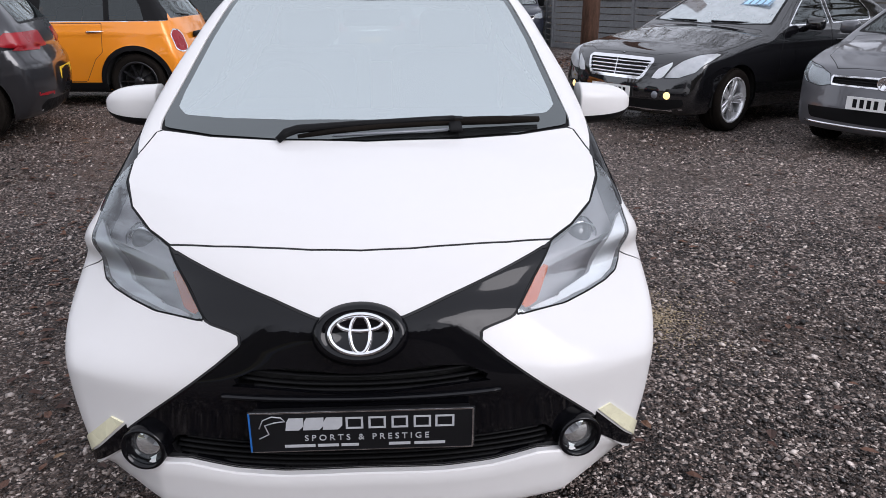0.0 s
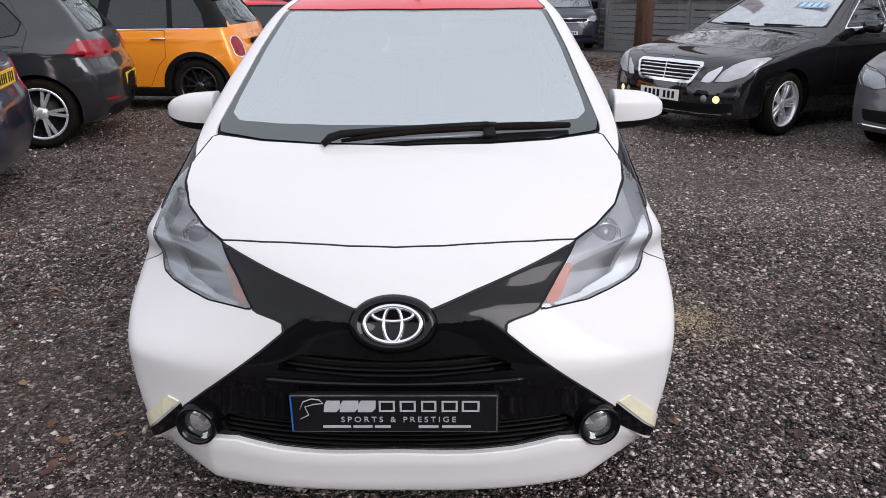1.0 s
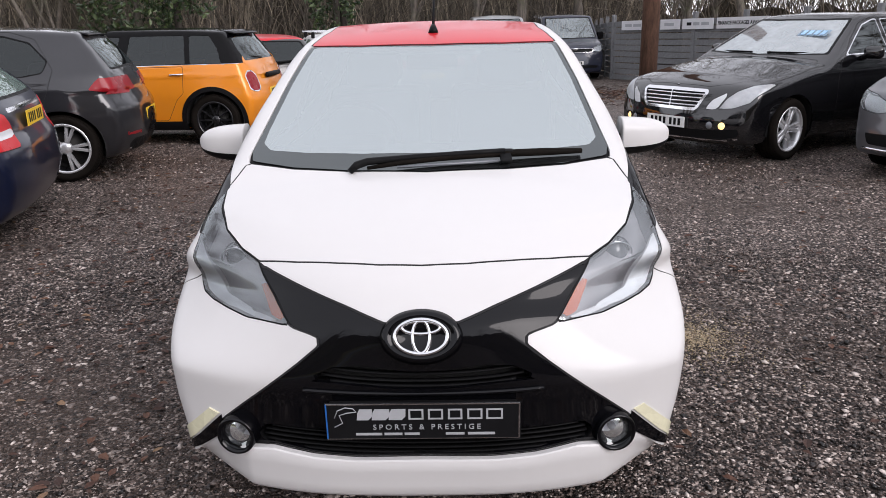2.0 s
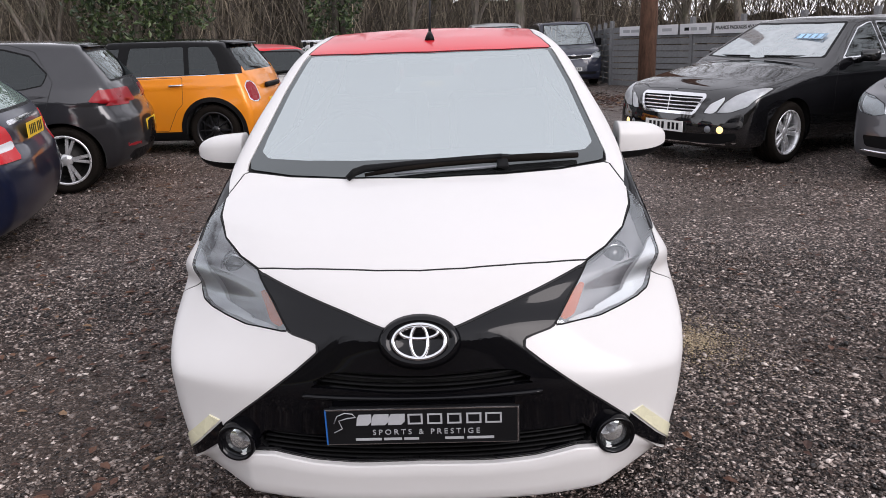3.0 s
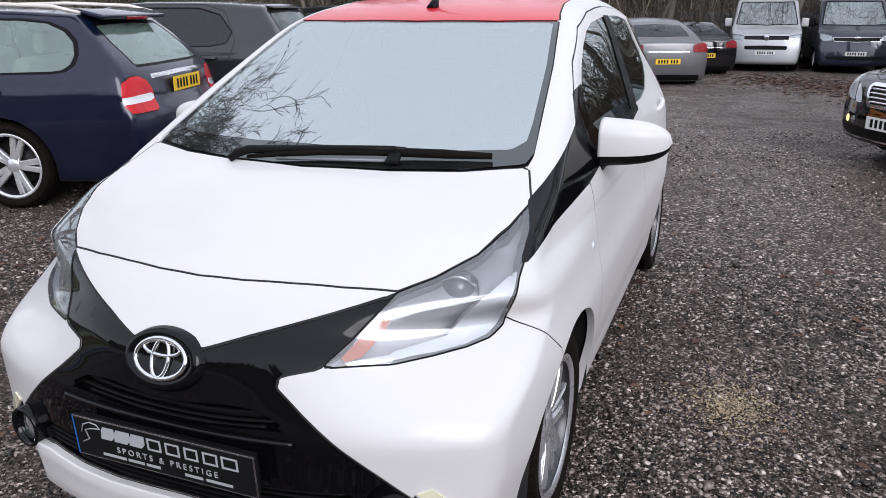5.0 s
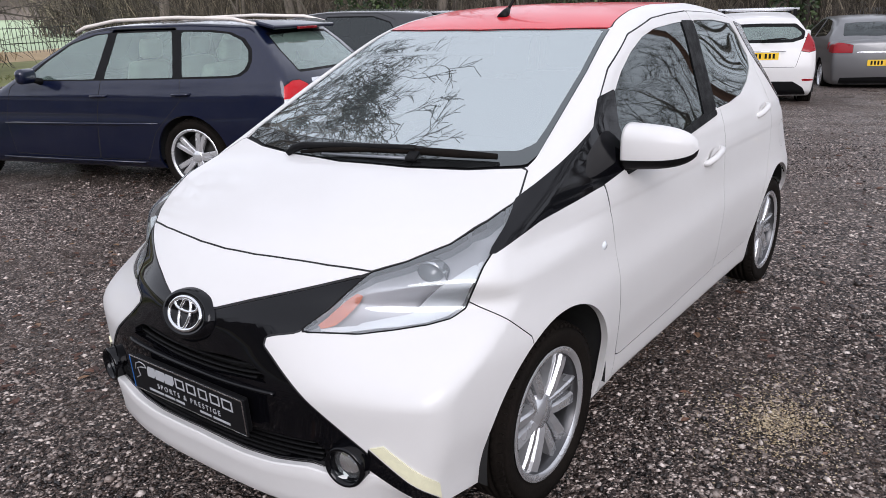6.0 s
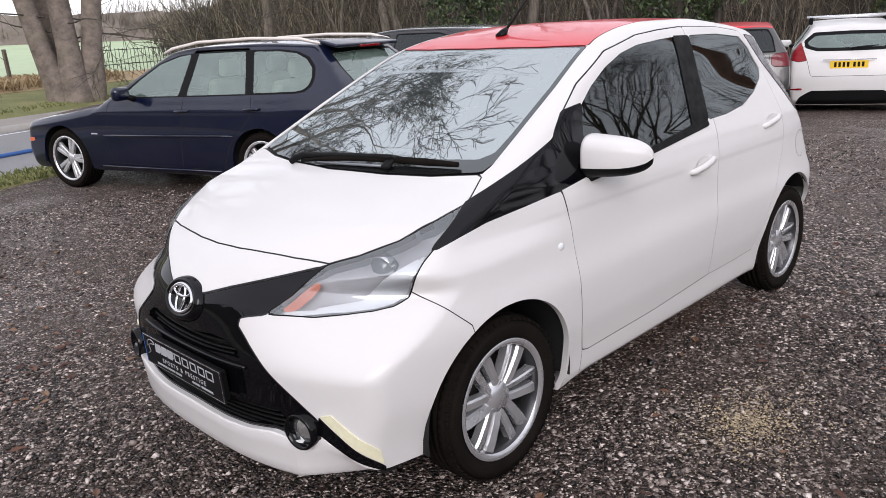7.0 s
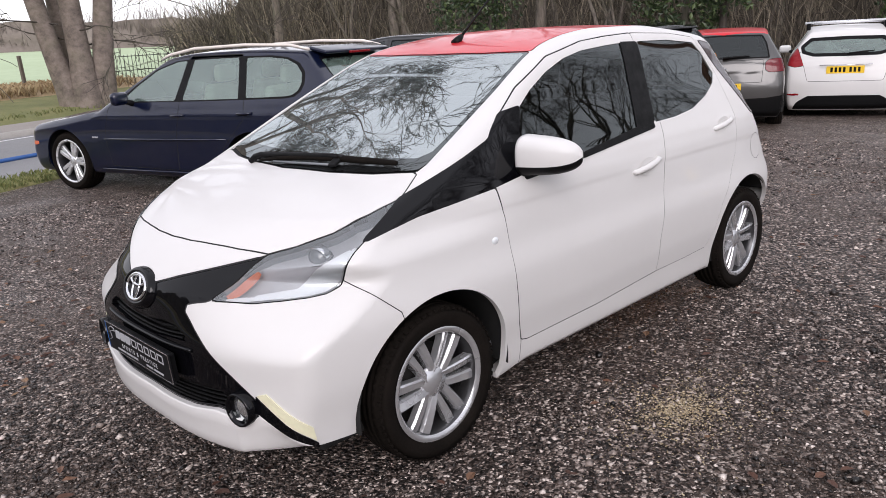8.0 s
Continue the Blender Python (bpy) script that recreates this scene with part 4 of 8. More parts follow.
hs.panel(fog, FRONT, "fog_hole", ("mask", "mouth", "seam", "paint"))
# the lip under the mouth and the blades is a piece of its own
LIP_TOP = [(-0.1, 0.334), (0.19, 0.330), (0.306, 0.336), (0.422, 0.354), (0.495, 0.345), (0.545, 0.330), (0.585, 0.360), (0.714, 0.250)]
g = np.maximum(hs.field([(x, 0, z) for x, z in LIP_TOP] + [(0.90, 0, 0.215), (0.90, 0, 0.0), (-0.1, 0, 0.0)], FRONT, -2.0), hs.V[:, 1] - 0.36)
hs.cut(g, "lip_zone", ("paint", "seam"))
# panels
hs.panel([(-0.1, 0.162, 0.835), (0, 0.162, 0.835), (0.121, 0.169, 0.836), (0.238, 0.188, 0.837), (0.356, 0.214, 0.833), (0.475, 0.252, 0.825), (0.541, 0.317, 0.846), (0.610, 0.414, 0.878), (0.652, 0.53, 0.918), (0.671, 0.652, 0.955),
          (0.629, 0.776, 1.016), (0.458, 0.713, 1.006), (0.26, 0.669, 1.003), (0, 0.642, 1.002), (-0.1, 0.642, 1.002)], TOP, "bonnet", gap=0.006)
hs.panel([(0.69, 0.355, 0.765), (0.76, 0.416, 0.712), (0.802, 0.515, 0.625), (0.80, 0.57, 0.45), (0.79, 0.70, 0.1), (0.75, 1.137, 0.1), (0.761, 1.139, 0.308), (0.781, 1.108, 0.411), (0.80, 1.078, 0.617), (0.767, 1.062, 0.822), (0.753, 1.036, 0.93),
          (0.754, 0.853, 0.921), (0.755, 0.67, 0.909), (0.741, 0.554, 0.886), (0.712, 0.465, 0.862), (0.70, 0.40, 0.82)], (0.9, -0.3, 0.25), "wing", gap=0.0035)
door_rear_edge = [(0, 2.13, 0.338), (0, 2.125, 0.50), (0, 2.175, 0.79), (0, 2.215, 1.01), (0, 2.22, 1.15), (0, 2.235, 1.427)]
hs.panel([(0, 1.040, 0.930), (0, 1.062, 0.822), (0, 1.078, 0.617), (0, 1.108, 0.411), (0, 1.139, 0.315), (0, 1.18, 0.306), (0, 1.66, 0.312)] + door_rear_edge +
         [(0, 2.0, 1.420), (0, 1.82, 1.408), (0, 1.55, 1.360), (0, 1.31, 1.258), (0, 1.135, 1.153), (0, 1.087, 1.097)], SIDE, "door_front", gap=0.0045)
hs.panel(door_rear_edge[::-1] + [(0, 2.40, 0.338), (0, 2.60, 0.345), (0, 2.66, 0.42), (0, 2.72, 0.56), (0, 2.80, 0.66), (0, 2.90, 0.80), (0, 2.94, 0.98), (0, 2.925, 1.20), (0, 2.82, 1.385), (0, 2.60, 1.412)], SIDE, "door_rear", gap=0.003)
flap = [(0, 3.165 + 0.07 * math.cos(a), 0.79 + 0.07 * math.sin(a)) for a in np.linspace(0, math.tau, 20, endpoint=False)]
hs.panel(flap, SIDE, "fuel_flap", gap=0.003)
# rear
hs.panel([(0, 2.86, 1.37), (0, 2.96, 1.22), (0, 3.145, 0.97), (0, 3.24, 0.96), (0, 3.16, 1.16), (0, 3.03, 1.34)], SIDE, "tail_lamp", gap=0.004)
hs.panel([(-0.1, 0, 0.98), (0.50, 0, 0.98), (0.50, 0, 1.30), (-0.1, 0, 1.34)], (0, 1, 0), "tail_glass")
hs.settle()

# skin, each panel a part
hs.whole("body", ["paint"], WHITE, car, "white painted bumpers and quarter panels", rim=0.022)
hs.whole("panel_gap", ["seam"], SEAM, car, push=-0.0012)
bonnet = hs.whole("bonnet", ["bonnet"], WHITE, car, rim=0.012)
hs.whole("roof", ["roof"], RED, car, "glossy red roof panel", rim=0.008)
hs.whole("headlining", ["roof"], SEAT_LIGHT, car, "pale grey headlining", push=-0.03)
hs.pair("wing", ["wing"], WHITE, car, rim=0.022)
door_f = hs.pair("front_door", ["door_front"], WHITE, car, rim=0.015)
door_r = hs.pair("rear_door", ["door_rear"], WHITE, car, rim=0.015)
hs.pair("window", ["window_front"], PANE, door_f, "dark tinted front window", push=-0.004)
hs.pair("window", ["window_rear"], PANE, door_r, "dark tinted rear side window", push=-0.004)
hs.pair("pillar", ["pillar"], PLASTIC, car, "black window pillar", rim=0.01)
hs.pair("belt_strip", ["belt_strip"], PLASTIC, door_f, push=0.003, rim=0.01)
hs.pair("corner_trim", ["sail"], GLOSS_BLACK, car, "gloss black trim from headlight to mirror", push=-0.001, rim=0.01)
hs.whole("windscreen", ["screen"], SCREEN, car, "damp windscreen", push=-0.003)
hs.whole("windscreen_border", ["band"], BORDER, car, "glossy black border of the windscreen", push=-0.003)
hs.whole("scuttle", ["frit", "band"], PLASTIC, car, "black scuttle under the windscreen", push=-0.008)
hs.whole("tailgate_glass", ["tail_glass"], PANE, car)
hs.pair("tail_lamp", ["tail_lamp"], SMOKED, car, push=0.002, rim=0.01)
hs.pair("fuel_flap", ["fuel_flap"], WHITE, car)
mask = hs.whole("nose_panel", ["mask"], GLOSS_BLACK, car, "gloss black X-shaped nose panel", push=-0.003, rim=0.02)


def patch(name, corners, n, m, mat, parent, label, lift, thick):
    """A four-cornered piece laid on the skin, lift above it, with edges thick deep; and its mirror image."""
    A, B, C, D = (np.array(c) for c in corners)
    u, v = np.meshgrid(np.linspace(0, 1, n), np.linspace(0, 1, m), indexing="ij")
    u, v = u.reshape(-1, 1), v.reshape(-1, 1)
    P = (A * (1 - u) + D * u) * (1 - v) + (B * (1 - u) + C * u) * v
    for _ in range(6):
        N = gradient(hero, P)
        P = P - N * hero(P)[:, None]
    top, low = P + N * lift, P + N * (lift - thick)
    V = np.concatenate([top, low])
    i = np.arange(n * m).reshape(n, m)
    F = [(i[a, b], i[a + 1, b], i[a + 1, b + 1], i[a, b + 1]) for a in range(n - 1) for b in range(m - 1)]
    edge = list(i[:, 0]) + list(i[-1, 1:]) + list(i[-2::-1, -1]) + list(i[0, -2:0:-1])
    F += [(p, p + n * m, q + n * m, q) for p, q in zip(edge, edge[1:] + edge[:1])]
    F = [tuple(int(k) for k in f) for f in F]
    for s in (1, -1):
        mesh_ob(name, V * (s, 1, 1), [f[::s] for f in F], mat, parent, label, smooth=False)


def front_lip():
    """White lip: a flat front and two corner planes that run back to the wheel arches, its edges turned in."""
    xs = np.concatenate([np.linspace(-0.714, -0.5, 20), np.linspace(-0.49, 0.49, 70), np.linspace(0.5, 0.714, 20)])
    a = np.abs(xs)
    lx = np.array(LIP_TOP[1:])
    zt = np.interp(a, np.concatenate([[0], lx[:, 0]]), np.concatenate([[0.334], lx[:, 1]]))
    zb = np.interp(a, [0, 0.30, 0.48, 0.714], [0.208, 0.208, 0.212, 0.240])
    rows = []
    for v, back in ((0.0, 0.030), (0.0, 0.004), (0.03, 0.0), (0.35, 0.0), (0.70, 0.0), (0.93, 0.0), (1.0, 0.006), (1.0, 0.060)):
        z = zt + (zb - zt) * v
        P = np.stack([a, np.full(len(a), -0.3), z], 1)
        lo, hi = np.full(len(a), -0.3), np.full(len(a), 0.6)
        for _ in range(24):
            y = (lo + hi) / 2
            P[:, 1] = y
            inside = hero(np.stack([a, y, np.maximum(z, 0.262)], 1)) < 0
            lo, hi = np.where(inside, lo, y), np.where(inside, y, hi)
        tuck = 0.46 * np.clip(a - 0.50, 0, 1) * (0.35 + 0.65 * v) + 0.010 * v - 0.020
        rows.append(np.stack([xs, hi + tuck + back, z], 1))
    n = len(xs)
    V = np.concatenate(rows)
    F = [(i * n + j, (i + 1) * n + j, (i + 1) * n + j + 1, i * n + j + 1) for i in range(len(rows) - 1) for j in range(n - 1)]
    ob = mesh_ob("front_lip", V, F, WHITE, car, "white lip below the grille")
    ob.data.polygons.foreach_set("use_smooth", [i not in (0, 1, 5, 6) for i in range(len(rows) - 1) for j in range(n - 1)])


front_lip()
patch("day_lamp", [(0.586, 0.086, 0.428), (0.618, 0.100, 0.438), (0.728, 0.190, 0.322), (0.720, 0.203, 0.272)], 16, 4, CREAM_LENS, car, "pale yellowed daytime lamp lens", 0.005, 0.012)
patch("nose_blade", [(0.572, 0.083, 0.372), (0.580, 0.086, 0.424), (0.722, 0.208, 0.262), (0.716, 0.210, 0.246)], 20, 5, GLOSS_BLACK, car, "gloss black blade below the daytime lamp", 0.004, 0.012)
for i, lab in enumerate(("slot", "mouth")):
    hs.whole("grille_cavity", [lab], DARK_IN, mask, push=-0.055)
    # turned-in throat of each opening
    V, T, N = hs.take([lab], -0.003, 0.06)
    n0 = len(hs.take([lab], -0.003, 0.0)[0])
    T = T[(T >= n0).all(1)]
    mesh_ob("grille_throat", np.concatenate([V, V * (-1, 1, 1)]), np.concatenate([T, T + len(V)]), PLASTIC, mask, smooth=False)


def across(z, x0, x1, back, n=40, dip=0.0):
    """A line of points across the nose at height z, set back from the skin."""
    xs = np.linspace(x0, x1, n)
    out = []
    for x in xs:
        zz = z - dip * (1 - (x / max(abs(x0), 1e-6)) ** 2)
        lo, hi = -0.3, 0.6
        for _ in range(24):
            y = (lo + hi) / 2
            lo, hi = (lo, y) if hero(np.array([[x, y, zz]]))[0] < 0 else (y, hi)
        out.append((x, hi + back, zz))
    return np.array(out)


def slat(parent, z, half, back, thick, tall, mat, dip=0.0, name="slat"):
    c = across(z, -half, half, back, dip=dip)
    n = len(c)
    ring = np.array([(0, -thick / 2, 0), (0, 0, tall / 2), (0, thick, tall / 2), (0, thick, -tall / 2), (0, 0, -tall / 2)])
    V = (c[:, None, :] + ring[None]).reshape(-1, 3)
    k = len(ring)
    F = [(i * k + j, (i + 1) * k + j, (i + 1) * k + (j + 1) % k, i * k + (j + 1) % k) for i in range(n - 1) for j in range(k)]
    F += [tuple(range(k)), tuple((n - 1) * k + j for j in range(k))[::-1]]
    mesh_ob(name, V, F, mat, parent)


for z, half, dip in ((0.590, 0.250, 0.014), (0.572, 0.272, 0.016), (0.556, 0.250, 0.015)):
    slat(mask, z, half, 0.020, 0.010, 0.007, PLASTIC, dip)
for z, half in ((0.410, 0.425), (0.397, 0.445), (0.382, 0.450), (0.367, 0.445), (0.352, 0.395)):
    slat(mask, z, half, 0.014, 0.012, 0.006, PLASTIC, 0.012)
# shelf above the plate and the plate's seat
slat(mask, 0.533, 0.325, -0.002, 0.010, 0.012, GLOSS_BLACK, 0.006, "shelf")
seat_m = pose(0, -0.012, 0.463, 3)
box_part("plate_holder", 0.50, 0.02, 0.10, seat_m, PLASTIC, mask, 0.004)

# dealer's show plate: silver edge, blue band, grey print
plate = box_part("show_plate", 0.52, 0.006, 0.111, pose(0, -0.026, 0.463, 3), INK, car, 0.002, "black dealer plate with silver print")
pm = pose(0, -0.026, 0.463, 3) @ pose(0, -0.0035, 0, 90)
for sx, sz, x, z in ((0.512, 0.0040, 0, 0.0520), (0.512, 0.0022, 0, -0.0530), (0.0042, 0.104, 0.2555, 0)):
    box_part("edge_line", sx, 0.001, sz, pose(0, -0.026, 0.463, 3) @ pose(x, -0.0036, z), CHROME, plate, 0.0003)
box_part("blue_band", 0.004, 0.001, 0.106, pose(0, -0.026, 0.463, 3) @ pose(-0.2565, -0.0036, 0), BLUE_BAND, plate, 0.0003)
lettering("writing", "SPORTS & PRESTIGE", 0.0225, pm @ pose(0.010, -0.018, 0.0004), PRINT_GREY, plate, 0.0, 1.5)
for i, (x, w) in enumerate(((-0.155, 0.036), (-0.112, 0.042), (-0.068, 0.040))):
    V, F = bent_plate([(-w / 2 - 0.003, -0.0165), (w / 2 - 0.008, -0.0165), (w / 2 + 0.002, -0.006), (w / 2 + 0.003, 0.0165), (-w / 2 + 0.006, 0.0165), (-w / 2, 0.006)], -0.001, pose(0, -0.026, 0.463, 3) @ pose(x, -0.003, 0.021))
    mesh_ob("logo_bar", V, F, PRINT_GREY, plate, smooth=False)
for x, w in ((-0.018, 0.040), (0.034, 0.040), (0.086, 0.038), (0.138, 0.040), (0.190, 0.044)):
    # an open frame, as light strokes round a dark middle
    bm = bmesh.new()
    for dx, dz, sx, sz in ((0, 0.0135, w, 0.0045), (0, -0.0135, w, 0.0045), (-w / 2 + 0.0025, 0, 0.005, 0.0235), (w / 2 - 0.0025, 0, 0.005, 0.0235)):
        slab(bm, sx, 0.001, sz, pose(0, -0.026, 0.463, 3) @ pose(x + dx, -0.0036, 0.021 + dz))
    part("logo_bar", bm, PRINT_GREY, plate)
for x, w in ((-0.145, 0.070), (-0.080, 0.048), (-0.030, 0.040), (0.085, 0.050), (0.155, 0.072)):
    box_part("small_bar", w, 0.001, 0.0075, pose(0, -0.026, 0.463, 3) @ pose(x, -0.0036, -0.0385), PRINT_GREY, plate, 0.0003)
outline = [(-0.235, 0.012), (-0.226, 0.034), (-0.205, 0.043), (-0.185, 0.040), (-0.176, 0.030), (-0.20, 0.027), (-0.222, 0.020), (-0.214, -0.004), (-0.236, -0.016)]
V, F = tube([(x, -0.0005, z) for x, z in outline], 0.0016, 5)
o = mesh_ob("logo_outline", V, F, PRINT_GREY, plate)
o.matrix_local = pose(0, -0.030, 0.463, 3)

# badge: chrome rings in a black oval
badge_m = pose(0, 0.006, 0.690, -24)


def oval(rx, rz, n=48, cx=0.0, cz=0.0):
    return [(cx + rx * math.cos(a), 0, cz + rz * math.sin(a)) for a in np.linspace(0, math.tau, n, endpoint=False)]


def ring_part(name, pts, r, flat, mat, parent, m):
    P = np.array(pts)
    T = np.roll(P, -1, 0) - np.roll(P, 1, 0)
    T /= np.linalg.norm(T, axis=1, keepdims=True)
    nrm = np.cross(T, (0, 1.0, 0))
    V, k = [], 8
    for a in np.linspace(0, math.tau, k, endpoint=False):
        V.append(P + nrm * r * math.cos(a) + np.array((0, -1.0, 0)) * flat * math.sin(a))
    n = len(P)
    V = np.stack(V, 1).reshape(-1, 3)
    F = [(i * k + j, ((i + 1) % n) * k + j, ((i + 1) % n) * k + (j + 1) % k, i * k + (j + 1) % k) for i in range(n) for j in range(k)]
    ob = mesh_ob(name, V, F, mat, parent)
    ob.matrix_local = m
    return ob


badge = new("badge")
badge.parent = car
badge["label"] = "chrome interlaced ovals in a gloss black surround"
rows, n = [], 48
for rx, rz, yy in ((0.112, 0.074, 0.020), (0.106, 0.068, 0.004), (0.098, 0.061, -0.004), (0.086, 0.053, -0.004), (0.080, 0.049, 0.002), (0.001, 0.001, 0.003)):
    rows.append([(x, yy, z) for x, _, z in oval(rx, rz, n)])
V = np.array(rows).reshape(-1, 3)
F = [(i * n + j, (i + 1) * n + j, (i + 1) * n + (j + 1) % n, i * n + (j + 1) % n) for i in range(len(rows) - 1) for j in range(n)]
b = mesh_ob("badge_surround", V, F, GLOSS_BLACK, badge)
b.matrix_local = badge_m
ring_part("ring", oval(0.0690, 0.0450), 0.0065, 0.006, CHROME, badge, badge_m)
ring_part("ring", oval(0.0225, 0.0430), 0.0052, 0.005, CHROME, badge, badge_m)
ring_part("ring", oval(0.0500, 0.0165, cz=0.0235), 0.0050, 0.005, CHROME, badge, badge_m)

# fog lamps
for s in (-1, 1):
    m = pose(s * 0.530, 0.052, 0.378, 0, 0, -90 + s * 10)
    V, F = lathe([(0.056, -0.03), (0.0565, 0.004), (0.053, 0.010), (0.047, 0.008), (0.043, -0.006), (0.041, -0.018)], 40, m)
    f = mesh_ob("fog_lamp", V, F, GLOSS_BLACK, car, "round clear fog lamp in a black ring")
    V, F = lathe([(0.0, -0.004), (0.015, -0.005), (0.030, -0.009), (0.042, -0.016)], 32, m)
    mesh_ob("lens", V, F, FOG_LENS, f)
    V, F = lathe([(0.0, -0.045), (0.02, -0.040), (0.035, -0.028), (0.042, -0.017)], 32, m)
    mesh_ob("reflector", V, F, LAMP_SILVER, f)
    V, F = lathe([(0.0, -0.014), (0.009, -0.016), (0.011, -0.024), (0.011, -0.042)], 20, m)
    mesh_ob("bulb_cap", V, F, LAMP_GREY, f)

# headlights: clear cover, grey bowl, projector, amber corner, bright lower strip
lamps = hs.pair("headlight", ["lamp"], CLEAR, car, "clear headlight with projector and amber corner", push=-0.001)
hs.pair("headlight_seal", ["lamp_edge"], PLASTIC, lamps, push=-0.002, rim=0.02)
hs.pair("bowl", ["lamp"], LAMP_BOWL, lamps, push=-0.050)
V, T, N = hs.take(["lamp"], -0.002, 0.05)
n0 = len(hs.take(["lamp"], -0.002)[0])
T = T[(T >= n0).all(1)]
for s, ob in zip((1, -1), lamps):
    mesh_ob("bowl_wall", V * (s, 1, 1), T, LAMP_GREY, ob, smooth=False)
hs.panel([(0.385, 0.105, 0.702), (0.425, 0.160, 0.748), (0.462, 0.205, 0.780), (0.480, 0.210, 0.765), (0.435, 0.145, 0.712), (0.415, 0.125, 0.703)], (0.55, -0.55, 0.63), "amber", ("lamp",))
hs.panel([(0.378, 0.097, 0.692), (0.482, 0.172, 0.712), (0.588, 0.272, 0.730), (0.616, 0.305, 0.761), (0.657, 0.348, 0.810), (0.683, 0.396, 0.836), (0.704, 0.438, 0.848), (0.705, 0.415, 0.832), (0.701, 0.378, 0.788), (0.690, 0.360, 0.749), (0.665, 0.328, 0.724), (0.625, 0.282, 0.711), (0.57, 0.228, 0.704), (0.465, 0.146, 0.694)],
         (0.55, -0.55, 0.63), "strip", ("lamp",))
hs.pair("turn_signal", ["amber"], AMBER, lamps, "orange turn signal", push=-0.022)
hs.pair("light_strip", ["strip"], LAMP_WHITE, lamps, push=-0.008, rim=0.012)
for s, ob in zip((1, -1), lamps):
    m = pose(s * 0.572, 0.372, 0.790, 0, 14, -90 + s * 14)
    V, F = lathe([(0.056, -0.02), (0.054, 0.006), (0.051, 0.009), (0.047, 0.006), (0.044, -0.005)], 40, m)
    mesh_ob("projector_ring", V, F, CHROME, ob)
    V, F = lathe([(0.0, 0.026), (0.016, 0.023), (0.030, 0.014), (0.040, 0.002), (0.045, -0.012)], 32, m)
    mesh_ob("projector_lens", V, F, plain("projector_glass", (0.10, 0.11, 0.12), 0.05, coat=1.0), ob)

# door mirrors
for s in (-1, 1):
    # square inner end, level top, rounded outer end; the lower fifth is black
    n, k = 24, 40
    V = []
    for i in range(n + 1):
        u = i / n
        h = 0.064 * max(1 - u ** 4.4, 0) ** 0.5
        top, low = 1.098 - 0.016 * u, 0.946 + 0.012 * u
        mid, half = (top + low) / 2, (top - low) / 2 * max(1 - u ** 4.4, 0) ** 0.5
        deep = 0.085 * max(1 - u ** 2.6, 0) ** 0.5 * (1.0 - 0.15 * (1 - u))
        for j in range(k):
            q, c = math.sin(j * math.tau / k), math.cos(j * math.tau / k)
            ey, ez = math.copysign(abs(c) ** 0.8, c), math.copysign(abs(q) ** 0.62, q)
            V.append((s * (0.744 + 0.212 * u), 1.225 + 0.050 * u + (deep if ey < 0 else 0.045 * (half / 0.064)) * ey, mid + half * ez))
    V = np.array(V + [(s * 0.750, 1.235, 1.036)])
    quads = [((i * k + j, (i + 1) * k + j, (i + 1) * k + (j + 1) % k, i * k + (j + 1) % k), math.sin((j + 0.5) * math.tau / k) < -0.38) for i in range(n) for j in range(k)]
    quads += [((len(V) - 1, j, (j + 1) % k), math.sin((j + 0.5) * math.tau / k) < -0.38) for j in range(k)]
    mir = mesh_ob("door_mirror", V, [f[::-s] for f, low in quads if not low], WHITE, car, "white door mirror with black underside")
    mesh_ob("mirror_base", V, [f[::-s] for f, low in quads if low], PLASTIC, mir)
    V, F = joined(tube([(s * 0.715, 1.200, 0.965), (s * 0.76, 1.205, 0.972), (s * 0.80, 1.215, 0.985)], (0.030, 0.026, 0.022), 12))
    mesh_ob("mirror_stalk", V, F, PLASTIC, mir)
    g = box_part("mirror_glass", 0.150, 0.004, 0.070, pose(s * 0.850, 1.282, 1.018, -4), CHROME, mir, 0.0015)

# handles, repeaters, aerial, wiper
for s, da, db in ((1, door_f[0], door_r[0]), (-1, door_f[1], door_r[1])):
    for owner, y, z, x in ((da, 2.025, 0.855, 0.766), (db, 2.782, 0.950, 0.742)):
        pts = [(s * (x - 0.012), y - 0.105, z - 0.016), (s * (x + 0.010), y - 0.088, z - 0.013), (s * (x + 0.019), y - 0.02, z - 0.002), (s * (x + 0.017), y + 0.05, z + 0.010), (s * (x + 0.009), y + 0.092, z + 0.017), (s * (x - 0.012), y + 0.105, z + 0.020)]
        V, F = tube(pts, (0.011, 0.013, 0.014, 0.014, 0.013, 0.011), 10)
        mesh_ob("door_handle", V, F, WHITE, owner)
        V, F = lathe([(0.0, -0.004), (0.030, -0.003), (0.045, 0.004)], 24, pose(s * (x + 0.004), y + 0.01, z - 0.002, 0, 0, 0 if s > 0 else 180) @ Matrix.Diagonal((0.4, 1.5, 0.9, 1)))
        mesh_ob("handle_cup", V, F, WHITE, owner)
    V, F = lathe([(0.0, 0.010), (0.010, 0.009), (0.017, 0.004), (0.019, -0.004)], 24, pose(s * 0.770, 0.995, 0.745, 0, 0, 0 if s > 0 else 180) @ Matrix.Diagonal((1, 1.25, 0.9, 1)))
    mesh_ob("side_repeater", V, F, CLEAR_WHITE, car, "small clear side repeater")
V, F = joined(tube([(0, 1.63, 1.420), (0, 1.655, 1.442), (0, 1.675, 1.456)], (0.024, 0.017, 0.010), 12), tube([(0, 1.67, 1.452), (0, 1.79, 1.550), (0, 1.94, 1.670)], (0.0065, 0.005, 0.004), 8))
